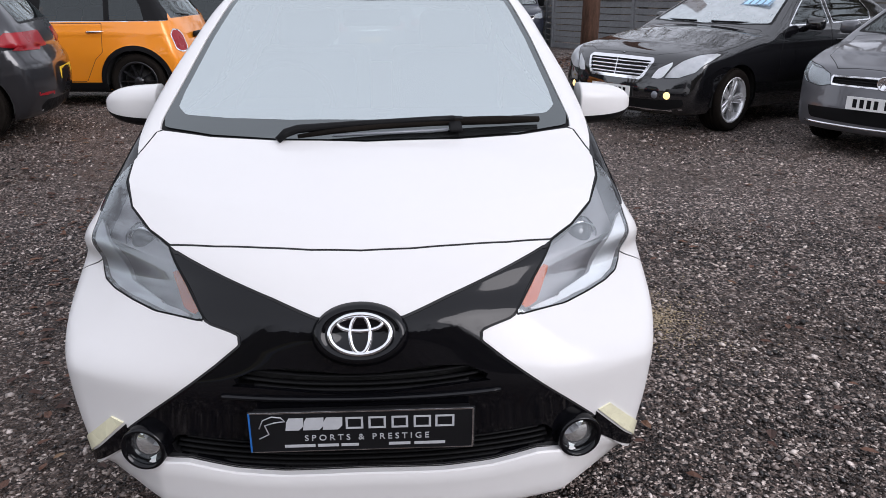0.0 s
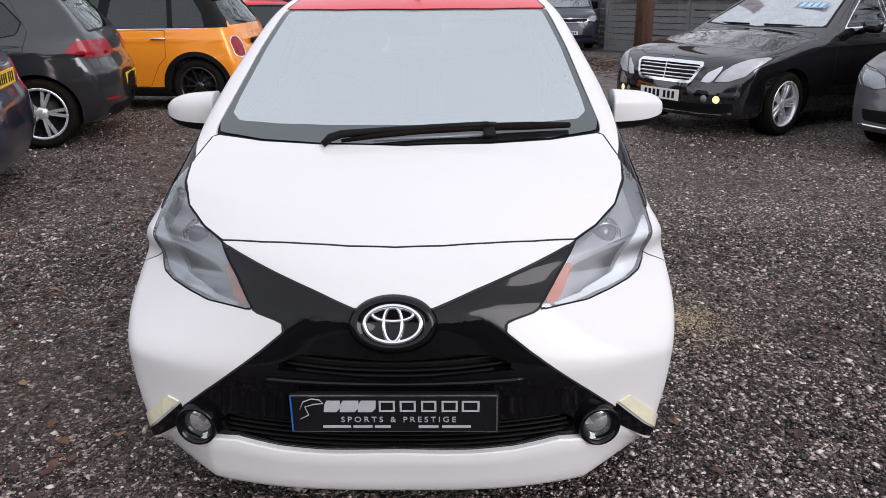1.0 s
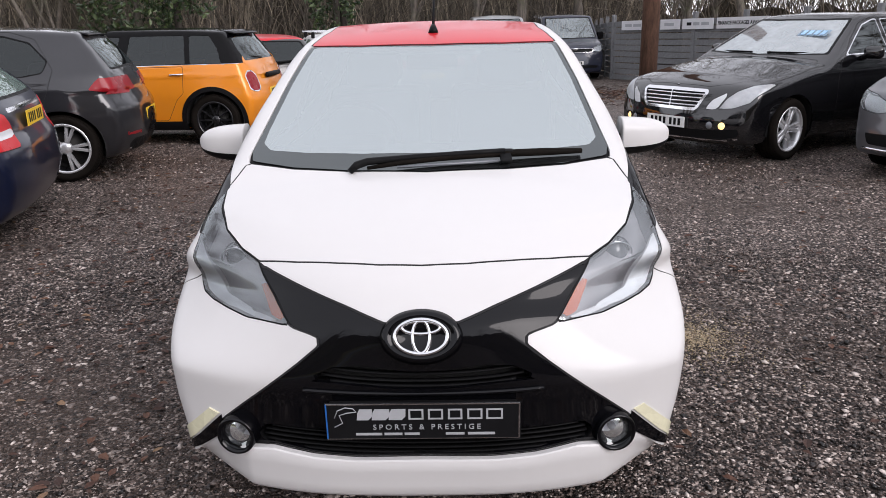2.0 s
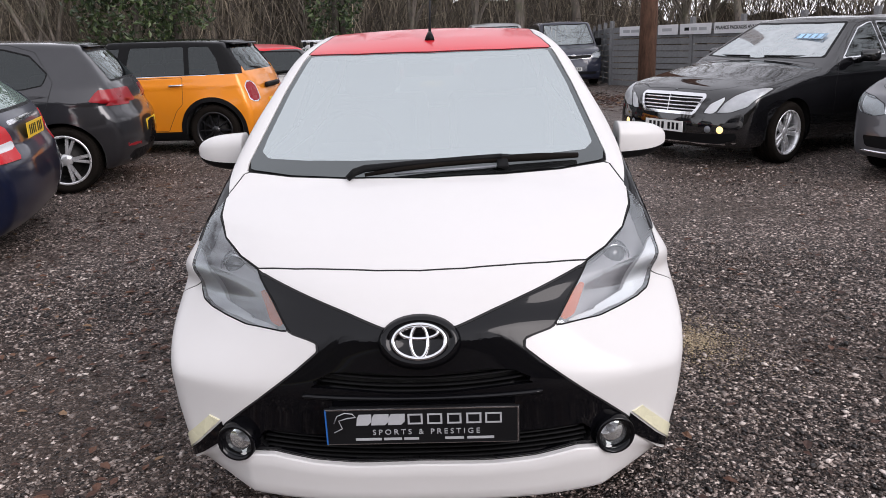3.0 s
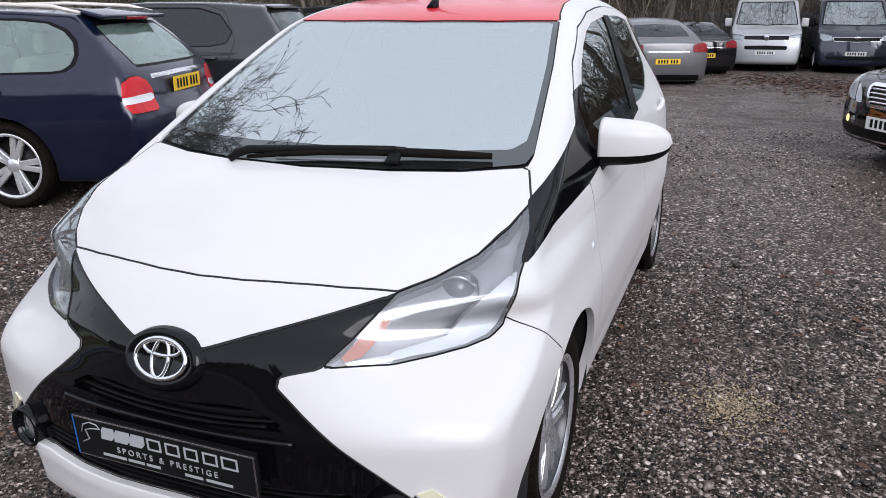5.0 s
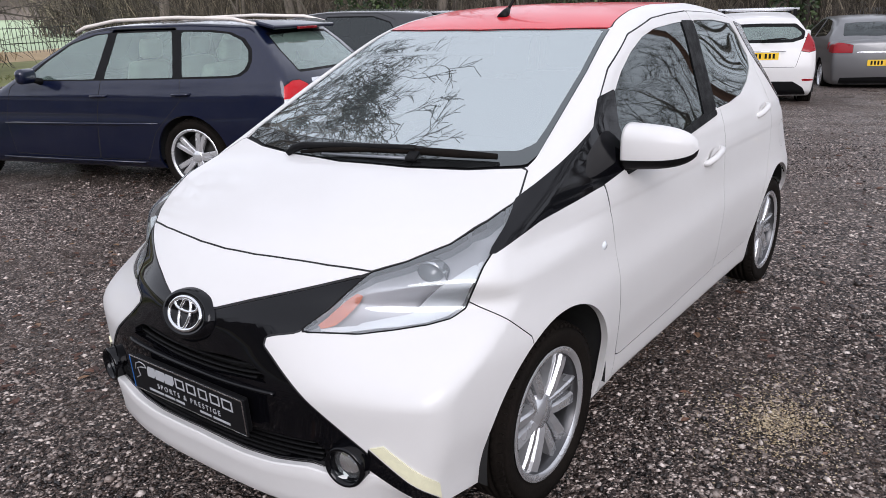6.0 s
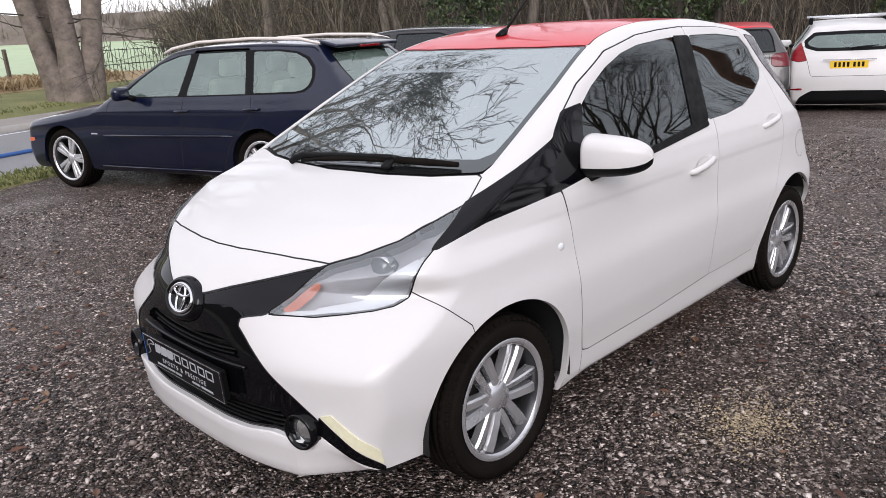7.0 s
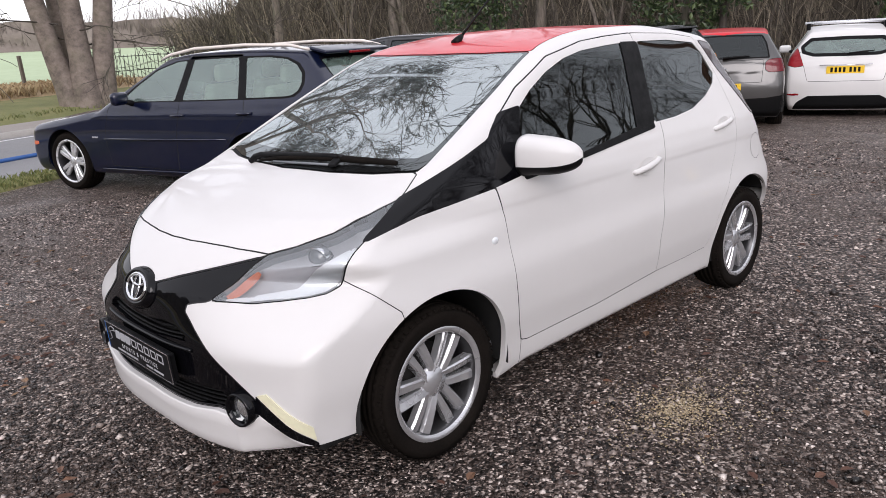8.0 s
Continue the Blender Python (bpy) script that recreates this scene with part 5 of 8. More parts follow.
mesh_ob("roof_aerial", V, F, PLASTIC, car, "black raked roof aerial")

wiper = new("wiper")
wiper.parent = car
wiper["label"] = "single black wiper with hub and blade"
V, F = tube([(-0.256, 0.650, 1.006), (-0.235, 0.664, 1.024), (-0.200, 0.674, 1.034), (-0.03, 0.690, 1.044), (0.175, 0.706, 1.053), (0.26, 0.716, 1.055)], (0.011, 0.014, 0.013, 0.011, 0.010, 0.010), 8)
mesh_ob("arm", V, F, PLASTIC, wiper)
V, F = tube([(-0.20, 0.664, 1.014), (-0.09, 0.676, 1.028), (0.04, 0.692, 1.038), (0.20, 0.708, 1.044), (0.27, 0.722, 1.046), (0.40, 0.744, 1.045), (0.525, 0.772, 1.042)], (0.006, 0.009, 0.010, 0.010, 0.013, 0.013, 0.009), 8)
mesh_ob("blade", V, F, RUBBER, wiper)
box_part("hub", 0.040, 0.050, 0.013, pose(0.262, 0.700, 1.036, 30, 0, 6), PLASTIC, wiper, 0.006)
box_part("cover", 0.085, 0.020, 0.010, pose(0.245, 0.720, 1.054, 24, 0, 4), PLASTIC, wiper, 0.005)
V, F = tube([(-0.10, 0.664, 1.016), (0.05, 0.676, 1.020), (0.24, 0.692, 1.026)], 0.005, 6)
mesh_ob("link", V, F, LAMP_GREY, wiper)

# wheels and their liners
for s in (-1, 1):
    for y in (0.706, 3.050):
        wheel(car, s * 0.672, y, 0.286, s, 0.286, 0.203, 0.165, 6, "duo", ALLOY_SPOKE, dark=ALLOY_SHADED)
        ang = np.linspace(-0.12 if y < 2 else 0.7, math.pi + 0.12, 24)
        V = np.array([(s * x, y - 0.008 + 0.36 * math.cos(a), 0.290 + 0.36 * math.sin(a)) for x in (0.40, 0.765) for a in ang])
        V = np.concatenate([V, [(s * 0.40, y, 0.3)]])
        F = [(i, i + 1, i + 25, i + 24) for i in range(23)] + [(i, i + 1, 48) for i in range(23)]
        mesh_ob("arch_liner", V, F, DARK_IN, car)
box_part("underbody", 1.30, 3.05, 0.06, pose(0, 1.78, 0.205), DARK_IN, car, 0.02)

# cabin
box_part("floor_pan", 1.36, 2.2, 0.04, pose(0, 2.0, 0.30), SEAT, car, 0.01)
bm = bmesh.new()
slab(bm, 1.34, 0.46, 0.16, pose(0, 1.06, 0.905, 7), 0.05, 4)
dash = part("dashboard", bm, PLASTIC, car, "black dashboard", True)
box_part("instrument_hood", 0.30, 0.16, 0.07, pose(-0.33, 1.20, 1.00, 10), PLASTIC, dash, 0.03, seg=4)
ring_part("steering_wheel", oval(0.178, 0.178), 0.014, 0.014, PLASTIC, car, pose(-0.33, 1.38, 0.985, -24))
V, F = joined(tube([(-0.33, 1.25, 0.92), (-0.33, 1.375, 0.98)], 0.035, 10), tube([(-0.49, 1.38, 0.985), (-0.33, 1.372, 0.98), (-0.17, 1.38, 0.985)], 0.018, 8))
mesh_ob("steering_column", V, F, PLASTIC, car)


def car_seat(owner, x, y, mat, z=0.52, tall=0.62, wide=0.46):
    st = new("seat")
    st.parent = owner
    bm = bmesh.new()
    slab(bm, wide, 0.50, 0.16, pose(x, y, z, 6), 0.05, 3)
    part("cushion", bm, mat, st, smooth=True)
    bm = bmesh.new()
    slab(bm, wide, 0.14, tall, pose(x, y + 0.27, z + tall / 2, -16), 0.055, 3)
    part("backrest", bm, mat, st, smooth=True)
    bm = bmesh.new()
    slab(bm, 0.26, 0.09, 0.17, pose(x, y + 0.38, z + tall + 0.095, -10), 0.04, 3)
    part("headrest", bm, mat, st, smooth=True)
    return st


for x in (-0.33, 0.33):
    car_seat(car, x, 1.78, SEAT)
for x in (-0.36, 0.36):
    car_seat(car, x, 2.50, SEAT_LIGHT, 0.54, 0.58, 0.60)
box_part("inner_mirror", 0.21, 0.025, 0.062, pose(0.0, 1.405, 1.315, -8), PLASTIC, car, 0.012, seg=3)
for s in (-1, 1):
    box_part("door_card", 0.02, 1.70, 0.62, pose(s * 0.700, 2.0, 0.62), SEAT, car, 0.006)
V, F = tube([(0.50, 2.20, 0.95), (0.56, 2.18, 1.27)], 0.018, 6)
mesh_ob("seat_belt", V, F, PLASTIC, car)

# ---------------------------------------------------------------- parked vehicles
def parked(name, label, category, S, m, group="parked cars"):
    ob = thing(name, label, category, group)
    F = vehicle_form(S)
    q = S.get("fine", 1.0)
    sh = Shell(F, min(0.95, S["L"] * 0.22), S["L"] - 0.85, 0.62, int(44 * q), int(70 * q), int(36 * q), int(78 * q))
    R = S.get("arch", 0.36)
    zc = S["r"]
    for y in (S["fo"], S["fo"] + S["wb"]):
        if S.get("cladding"):
            sh.disc(y, zc, R + 0.055, "cladding" if y == S["fo"] else "cladding_r")
        sh.disc(y, zc, R, "hole", ("paint", "cladding", "cladding_r"))
    for lab, d, pts, kw in S["panels"]:
        sh.panel(pts, {"s": (1, 0, 0), "f": (0, -1, 0), "r": (0, 1, 0), "t": (0, 0, 1)}[d], lab, **kw)
    # windscreen
    (y0, z0), (y1, z1) = S["screen"]
    hw = S["W"] / 2
    bow = S.get("bow", 0.20)
    wb_, wt = S.get("screen_w", (0.82, 0.62))
    scr = [(-0.2, y0 + 0.02), (0.0, y0 + 0.02), (wb_ * hw * 0.6, y0 + 0.03 + bow * (wb_ * hw * 0.6) ** 2), (wb_ * hw, y0 + 0.05 + bow * (wb_ * hw) ** 2), (wt * hw, y1 - 0.05 + bow * (wt * hw) ** 2), (wt * hw * 0.5, y1 - 0.06 + bow * (wt * hw * 0.5) ** 2), (-0.2, y1 - 0.06)]
    sh.panel([(x, y, 0) for x, y in scr], (0, 0, 1), "screen", ("paint", "roof"), gap=0.03, gap_label="rubber")
    sh.settle()
    body = S["paint"]
    sh.whole("body", ["paint"], body, ob, rim=0.02)
    sh.whole("panel_gap", ["seam"], SEAM, ob, push=-0.0012)
    sh.whole("rear_window_seal", ["rubber_r"], PLASTIC, ob, push=-0.002)
    sh.whole("windscreen_seal", ["rubber"], PLASTIC, ob, push=-0.002)
    sh.whole("windscreen", ["screen"], S.get("screen_glass", PANE), ob, push=-0.003)
    looks = dict(door_f=("front_door", body, "pair", 0), door_r=("rear_door", body, "pair", 0), bonnet=("bonnet", body, "whole", 0), tailgate=("tailgate", body, "whole", 0),
                 glass=("window", S.get("pane", DARK_PANE), "pair", -0.004), rubber_s=("window_surround", PLASTIC, "pair", -0.001), rear_glass=("rear_window", S.get("pane", DARK_PANE), "whole", -0.003),
                 roof=("roof", S.get("roof_paint", body), "whole", 0.0), lamp=("headlight", CLEAR_WHITE, "pair", 0.002), tail=("tail_lamp", TAIL_RED, "pair", 0.004), tail_white=("reverse_lamp", CLEAR_WHITE, "pair", 0.006),
                 grille=("grille", DARK_IN, "whole", -0.02), lower=("bumper_insert", PLASTIC, "whole", -0.002), cladding=("arch_trim", PLASTIC, "pair", 0.006), cladding_r=("arch_trim", PLASTIC, "pair", 0.006), sill=("sill", PLASTIC, "pair", 0.002), chrome=("chrome_strip", CHROME, "pair", 0.003),
                 ring=("lamp_ring", CHROME, "pair", 0.004), chrome_w=("chrome_bar", CHROME, "whole", 0.004), black=("black_trim", PLASTIC, "whole", 0.002), reflector=("reflector", TAIL_RED, "pair", 0.003), amber=("turn_signal", AMBER, "pair", 0.004), blackroof=("black_pillar", GLOSS_BLACK, "pair", 0.001))
    made = {}
    for lab, (nm, mat, how, push) in looks.items():
        if not (sh.L == lab).any():
            continue
        mat = S.get("looks", {}).get(lab, mat)
        rim = 0.0 if lab in ("glass", "rear_glass", "screen") else 0.012
        made[lab] = sh.pair(nm, [lab], mat, ob, push=push, rim=rim) if how == "pair" else sh.whole(nm, [lab], mat, ob, push=push, rim=rim)
        if lab == "lamp" and S.get("deep_lamp"):
            for l_ in made[lab]:
                l_.data.materials.clear()
                l_.data.materials.append(S.get("lens", CLEAR))
            sh.pair("lamp_bowl", ["lamp"], LAMP_SILVER, made[lab], push=-0.035)
    # wheels, liners, floor, seats
    tw = S.get("tyre_w", 0.205)
    for s in (-1, 1):
        for y in (S["fo"], S["fo"] + S["wb"]):
            wheel(ob, s * (hw - tw / 2 - S.get("inset", 0.025)), y, S["r"], s, S["r"], S["rim"], tw, S["spokes"], S["style"], S.get("wheel_paint", ALLOY), S.get("steer", 0.0) if y == S["fo"] else 0.0, S.get("rim_dark"))
            ang = np.linspace(-0.12, math.pi + 0.12, 16)
            V = np.array([(s * x, y + (R + 0.01) * math.cos(a), zc + (R + 0.01) * math.sin(a)) for x in (hw - 0.36, hw - 0.02) for a in ang] + [(s * (hw - 0.36), y, zc)])
            mesh_ob("arch_liner", V, [(i, i + 1, i + 17, i + 16) for i in range(15)] + [(i, i + 1, 32) for i in range(15)], DARK_IN, ob)
    box_part("underbody", S["W"] * 0.78, S["L"] - 0.5, 0.08, pose(0, S["L"] / 2, 0.26), DARK_IN, ob, 0.02)
    sy = y0 + 1.05
    box_part("dashboard", S["W"] * 0.80, 0.45, 0.15, pose(0, y0 + 0.42, S["belt"] - 0.08, 6), PLASTIC, ob, 0.05, seg=3)
    for x in (-0.36, 0.36):
        car_seat(ob, x, sy, S.get("seat", SEAT), S["belt"] - 0.42, 0.60)
        if not S.get("van"):
            car_seat(ob, x, sy + 0.85, S.get("seat", SEAT), S["belt"] - 0.40, 0.56, 0.62)
    if S.get("mirror_y"):
        for s in (-1, 1):
            my, mz = S["mirror_y"], S["belt"] + 0.06
            bm = bmesh.new()
            slab(bm, 0.20, 0.10, S.get("mirror_h", 0.13), pose(s * (hw + 0.085), my, mz + 0.02, 0, 0, s * 8), 0.045, 4)
            mi = part("door_mirror", bm, S.get("mirror_paint", body), ob, smooth=True)
            V, F2 = tube([(s * (hw - 0.08), my + 0.03, mz - 0.05), (s * (hw + 0.03), my + 0.01, mz - 0.01)], (0.035, 0.025), 8)
            mesh_ob("stalk", V, F2, PLASTIC, mi)
    for yy, zz, col, back in S.get("plates", ()):
        number_plate(ob, pose(0, yy, zz, 0, 0, 180 if back else 0), col)
    for y, z in S.get("handles", ()):
        for s in (-1, 1):
            x = hw * 0.975
            V, F2 = tube([(s * (x - 0.01), y - 0.10, z), (s * (x + 0.028), y - 0.07, z), (s * (x + 0.03), y + 0.07, z + 0.004), (s * (x - 0.01), y + 0.10, z + 0.006)], 0.012, 8)
            mesh_ob("door_handle", V, F2, S.get("handle_paint", body), ob)
    ob.matrix_world = m
    return ob, sh


def put(x, y, turn):
    return pose(x, y, ground_z(x, y), 0, 0, turn)


DARK_PANE = glass("dark_tinted_glass", (0.16, 0.18, 0.18), 0.0, ior=1.65)
GREEN_PANE = glass("green_tinted_glass", (0.66, 0.84, 0.76), 0.13, (0.58, 0.78, 0.68), 2.3)

VAN_SCREEN = glass("van_screen_glass", (0.55, 0.62, 0.62), 0.10, (0.72, 0.80, 0.82), 3.4)


def yz(*p):
    return [(0, y, z) for y, z in p]


def xz(*p):
    return [(x, 0, z) for x, z in p]


G = dict(gap=0.006)
# black saloon with chrome grille
E = dict(L=4.87, W=1.854, H=1.455, belt=0.97, wb=2.874, fo=0.83, r=0.322, rim=0.225, spokes=5, style="pair", paint=BLACK_METAL, fine=1.25, tyre_w=0.225, sweep=0.24, steer=4, screen_glass=glass("pale_screen", (0.5, 0.55, 0.56), 0.25, (0.75, 0.78, 0.80), 5.4),
         nose=[(0.15, 0.10), (0.24, 0.02), (0.40, 0.0), (0.55, 0.02), (0.68, 0.06), (0.78, 0.14), (0.86, 0.40)], deck=[(0.0, 0.66), (0.12, 0.765), (0.35, 0.850), (0.8, 0.935), (1.35, 1.01), (1.9, 1.02), (3.6, 1.04), (4.2, 1.06), (4.87, 1.02)],
         roof=[(1.6, 1.30), (2.1, 1.43), (2.6, 1.468), (3.1, 1.45), (3.6, 1.36), (4.1, 1.16)], tail=[(0.15, 4.65), (0.35, 4.82), (0.7, 4.87), (1.0, 4.82), (1.2, 4.7)], back=[(0.9, 4.35), (1.06, 4.16), (1.25, 3.85), (1.42, 3.5)],
         screen=((1.38, 1.02), (2.18, 1.42)), mirror_y=1.98, plates=[(-0.02, 0.405, PLATE_WHITE, False)], deep_lamp=True, lens=SALOON_LENS, handles=[(2.75, 0.86)],
         panels=[("lamp", "f", xz((0.585, 0.560), (0.640, 0.665), (0.71, 0.735), (0.80, 0.790), (0.90, 0.805), (0.905, 0.73), (0.85, 0.630), (0.72, 0.572)), G),
                 ("lamp", "f", xz((0.445, 0.555), (0.505, 0.650), (0.625, 0.722), (0.632, 0.680), (0.572, 0.560), (0.52, 0.550)), G),
                 ("grille", "f", xz((-0.2, 0.545), (0.33, 0.545), (0.36, 0.575), (0.42, 0.71), (0.40, 0.728), (-0.2, 0.735)), dict(gap=0.03, gap_label="chrome_w")),
                 ("lower", "f", xz((-0.2, 0.25), (0.62, 0.25), (0.80, 0.30), (0.78, 0.37), (0.60, 0.35), (-0.2, 0.33)), {}),
                 ("chrome_w", "f", xz((-0.2, 0.238), (0.66, 0.238), (0.84, 0.275), (0.84, 0.290), (0.66, 0.252), (-0.2, 0.252)), dict(only=("paint", "lower"))),
                 ("bonnet", "t", [(-0.2, 0.15, 0), (0.40, 0.17, 0), (0.58, 0.28, 0), (0.74, 0.55, 0), (0.78, 0.9, 0), (0.75, 1.42, 0), (0.5, 1.40, 0), (-0.2, 1.37, 0)], G),
                 ("glass", "s", yz((1.72, 1.03), (1.95, 1.17), (2.22, 1.33), (2.45, 1.385), (2.52, 1.385), (2.52, 1.04)), dict(gap=0.012, gap_label="chrome")),
                 ("glass", "s", yz((2.60, 1.04), (2.60, 1.39), (3.0, 1.38), (3.35, 1.30), (3.5, 1.15), (3.45, 1.06)), dict(gap=0.012, gap_label="chrome")),
                 ("door_f", "s", yz((1.62, 0.96), (1.55, 0.75), (1.56, 0.32), (2.48, 0.30), (2.54, 0.70), (2.56, 1.42), (2.2, 1.36), (1.9, 1.18)), G),
                 ("door_r", "s", yz((2.56, 0.98), (2.49, 0.30), (3.20, 0.32), (3.35, 0.60), (3.62, 0.85), (3.6, 1.1), (3.3, 1.38), (2.57, 1.42)), G),
                 ("rear_glass", "t", [(-0.2, 3.62, 0), (0.50, 3.66, 0), (0.62, 4.12, 0), (-0.2, 4.18, 0)], {})])
def wet_bars(ob, sh_form, z_list, half, back, mat, name="bar"):
    F = vehicle_form(sh_form)
    for z, h in z_list:
        pts = []
        for x in np.linspace(-h, h, 24):
            lo, hi = -0.3, 0.8
            for _ in range(20):
                y = (lo + hi) / 2
                lo, hi = (lo, y) if F(np.array([[x, y, z]]))[0] < 0 else (y, hi)
            pts.append((x, hi + back, z))
        V, f = tube(pts, half, 6)
        mesh_ob(name, V, f, mat, ob)


car_b, _ = parked("saloon_car", "black executive saloon with chrome slatted grille and silver wheels", "car", E, put(2.33, 6.44, -57.5))
wet_bars(car_b, E, ((0.580, 0.345), (0.617, 0.360), (0.655, 0.375), (0.692, 0.39)), 0.009, 0.012, CHROME, "grille_bar")
FORM_E = vehicle_form(E)
for s in (-1, 1):
    for x, nm, mat in ((0.52, "fog_lamp", LAMP_GREY), (0.64, "running_lamp", LIT)):
        lo, hi = -0.3, 0.8
        for _ in range(20):
            y = (lo + hi) / 2
            lo, hi = (lo, y) if FORM_E(np.array([[x, y, 0.395]]))[0] < 0 else (y, hi)
        V, F_ = lathe([(0.0, 0.010), (0.026, 0.008), (0.036, 0.0), (0.040, -0.015)], 24, pose(s * x, hi, 0.395, 0, 0, -90 + s * 25))
        mesh_ob(nm, V, F_, mat, car_b)
box_part("grille_spine", 0.012, 0.03, 0.185, pose(0, 0.055, 0.640, -12), CHROME, car_b, 0.004)
V, F_ = lathe([(0.0, 0.005), (0.020, 0.005), (0.024, 0.0)], 20, pose(0, 0.16, 0.765, 0, -60, 90))
mesh_ob("bonnet_badge", V, F_, CHROME, car_b)
for s in (-1, 1):
    for x, mat in ((0.64, AMBER if s > 0 else CLEAR_WHITE), (0.52, LAMP_GREY)):
        V, F_ = lathe([(0.0, 0.010), (0.025, 0.006), (0.036, -0.004), (0.040, -0.03)], 20, pose(s * x, 0.112 if x > 0.6 else 0.078, 0.325, 0, 0, -90 + s * 14))
        mesh_ob("fog_lamp", V, F_, mat if x < 0.6 else plain("warm_lens", (0.80, 0.52, 0.16), 0.2, coat=1.0), car_b)
    V, F_ = tube([(s * 0.10, 1.44, 1.055), (s * 0.40, 1.47, 1.055), (s * 0.62, 1.56, 1.05)], 0.010, 6)
    mesh_ob("wiper", V, F_, PLASTIC, car_b)

STICKER = plain("pale_blue_sticker", (0.38, 0.62, 0.86), 0.5)
sticker = box_part("price_sticker", 0.36, 0.002, 0.13, pose(0.37, 1.86, 1.254, -63), glass("clear_film", (0.9, 0.95, 1.0), 0.2, (0.6, 0.75, 0.9)), car_b, 0.001, "pale blue price sticker on the windscreen")
for k in range(4):
    box_part("digit_bar", 0.050, 0.002, 0.090, pose(0.37 - 0.117 + 0.078 * k, 1.86, 1.254, -63) @ pose(0, -0.003, 0), STICKER, sticker, 0.0005)

# grey supermini, nose towards the camera
P = dict(L=3.97, W=1.682, H=1.45, belt=0.95, wb=2.47, fo=0.80, r=0.30, rim=0.20, spokes=5, style="twin", paint=MID_GREY, fine=1.1, tyre_w=0.185, sweep=0.22,
         nose=[(0.15, 0.10), (0.25, 0.0), (0.36, 0.0), (0.5, 0.02), (0.65, 0.05), (0.74, 0.10), (0.85, 0.35)], deck=[(0.0, 0.66), (0.10, 0.76), (0.4, 0.88), (0.85, 0.97), (1.1, 1.0), (3.97, 1.0)],
         roof=[(1.4, 1.28), (1.75, 1.40), (2.2, 1.455), (2.8, 1.44), (3.6, 1.36)], tail=[(0.15, 3.75), (0.4, 3.95), (0.7, 3.97), (0.95, 3.85), (1.3, 3.62), (1.45, 3.5)], screen=((0.92, 0.99), (1.72, 1.38)), mirror_y=1.40, plates=[(-0.035, 0.475, PLATE_WHITE, False)], deep_lamp=True,
         panels=[("lamp", "f", xz((0.46, 0.60), (0.50, 0.69), (0.62, 0.74), (0.80, 0.77), (0.82, 0.68), (0.74, 0.60), (0.58, 0.575)), G),
                 ("grille", "f", xz((-0.2, 0.605), (0.46, 0.605), (0.47, 0.675), (-0.2, 0.69)), dict(gap=0.014, gap_label="chrome_w")),
                 ("lower", "f", xz((-0.2, 0.285), (0.62, 0.30), (0.66, 0.40), (-0.2, 0.42)), {}),
                 ("bonnet", "t", [(-0.2, 0.10, 0), (0.45, 0.14, 0), (0.65, 0.4, 0), (0.68, 0.98, 0), (-0.2, 0.93, 0)], G),
                 ("glass", "s", yz((1.25, 1.0), (1.55, 1.20), (1.85, 1.345), (2.15, 1.37), (2.15, 0.99)), {}), ("glass", "s", yz((2.24, 0.99), (2.24, 1.37), (2.9, 1.34), (3.15, 1.15), (3.0, 1.02)), {}),
                 ("door_f", "s", yz((1.16, 0.94), (1.12, 0.35), (2.12, 0.32), (2.19, 0.7), (2.2, 1.40), (1.85, 1.375), (1.5, 1.20)), G)])
hatch_grey, _ = parked("hatchback_car", "mid-grey supermini with round chrome badge, facing the white car", "car", P, put(4.15, 4.7, -53))
V, F_ = lathe([(0.058, -0.01), (0.062, 0.004), (0.056, 0.010), (0.050, 0.004), (0.0, 0.002)], 32, pose(0, 0.028, 0.648, 0, 0, -90))
mesh_ob("round_badge", V, F_, CHROME, hatch_grey)
for dx, a in ((-0.018, 18), (0.018, -18)):
    box_part("badge_bar", 0.008, 0.006, 0.075, pose(dx, 0.022, 0.648, 0, a), CHROME, hatch_grey, 0.002)
wet_bars(hatch_grey, P, ((0.62, 0.44), (0.642, 0.45), (0.664, 0.45)), 0.006, 0.008, PLASTIC, "grille_bar")
wet_bars(hatch_grey, P, ((0.262, 0.66),), 0.012, -0.004, CHROME, "lip_strip")

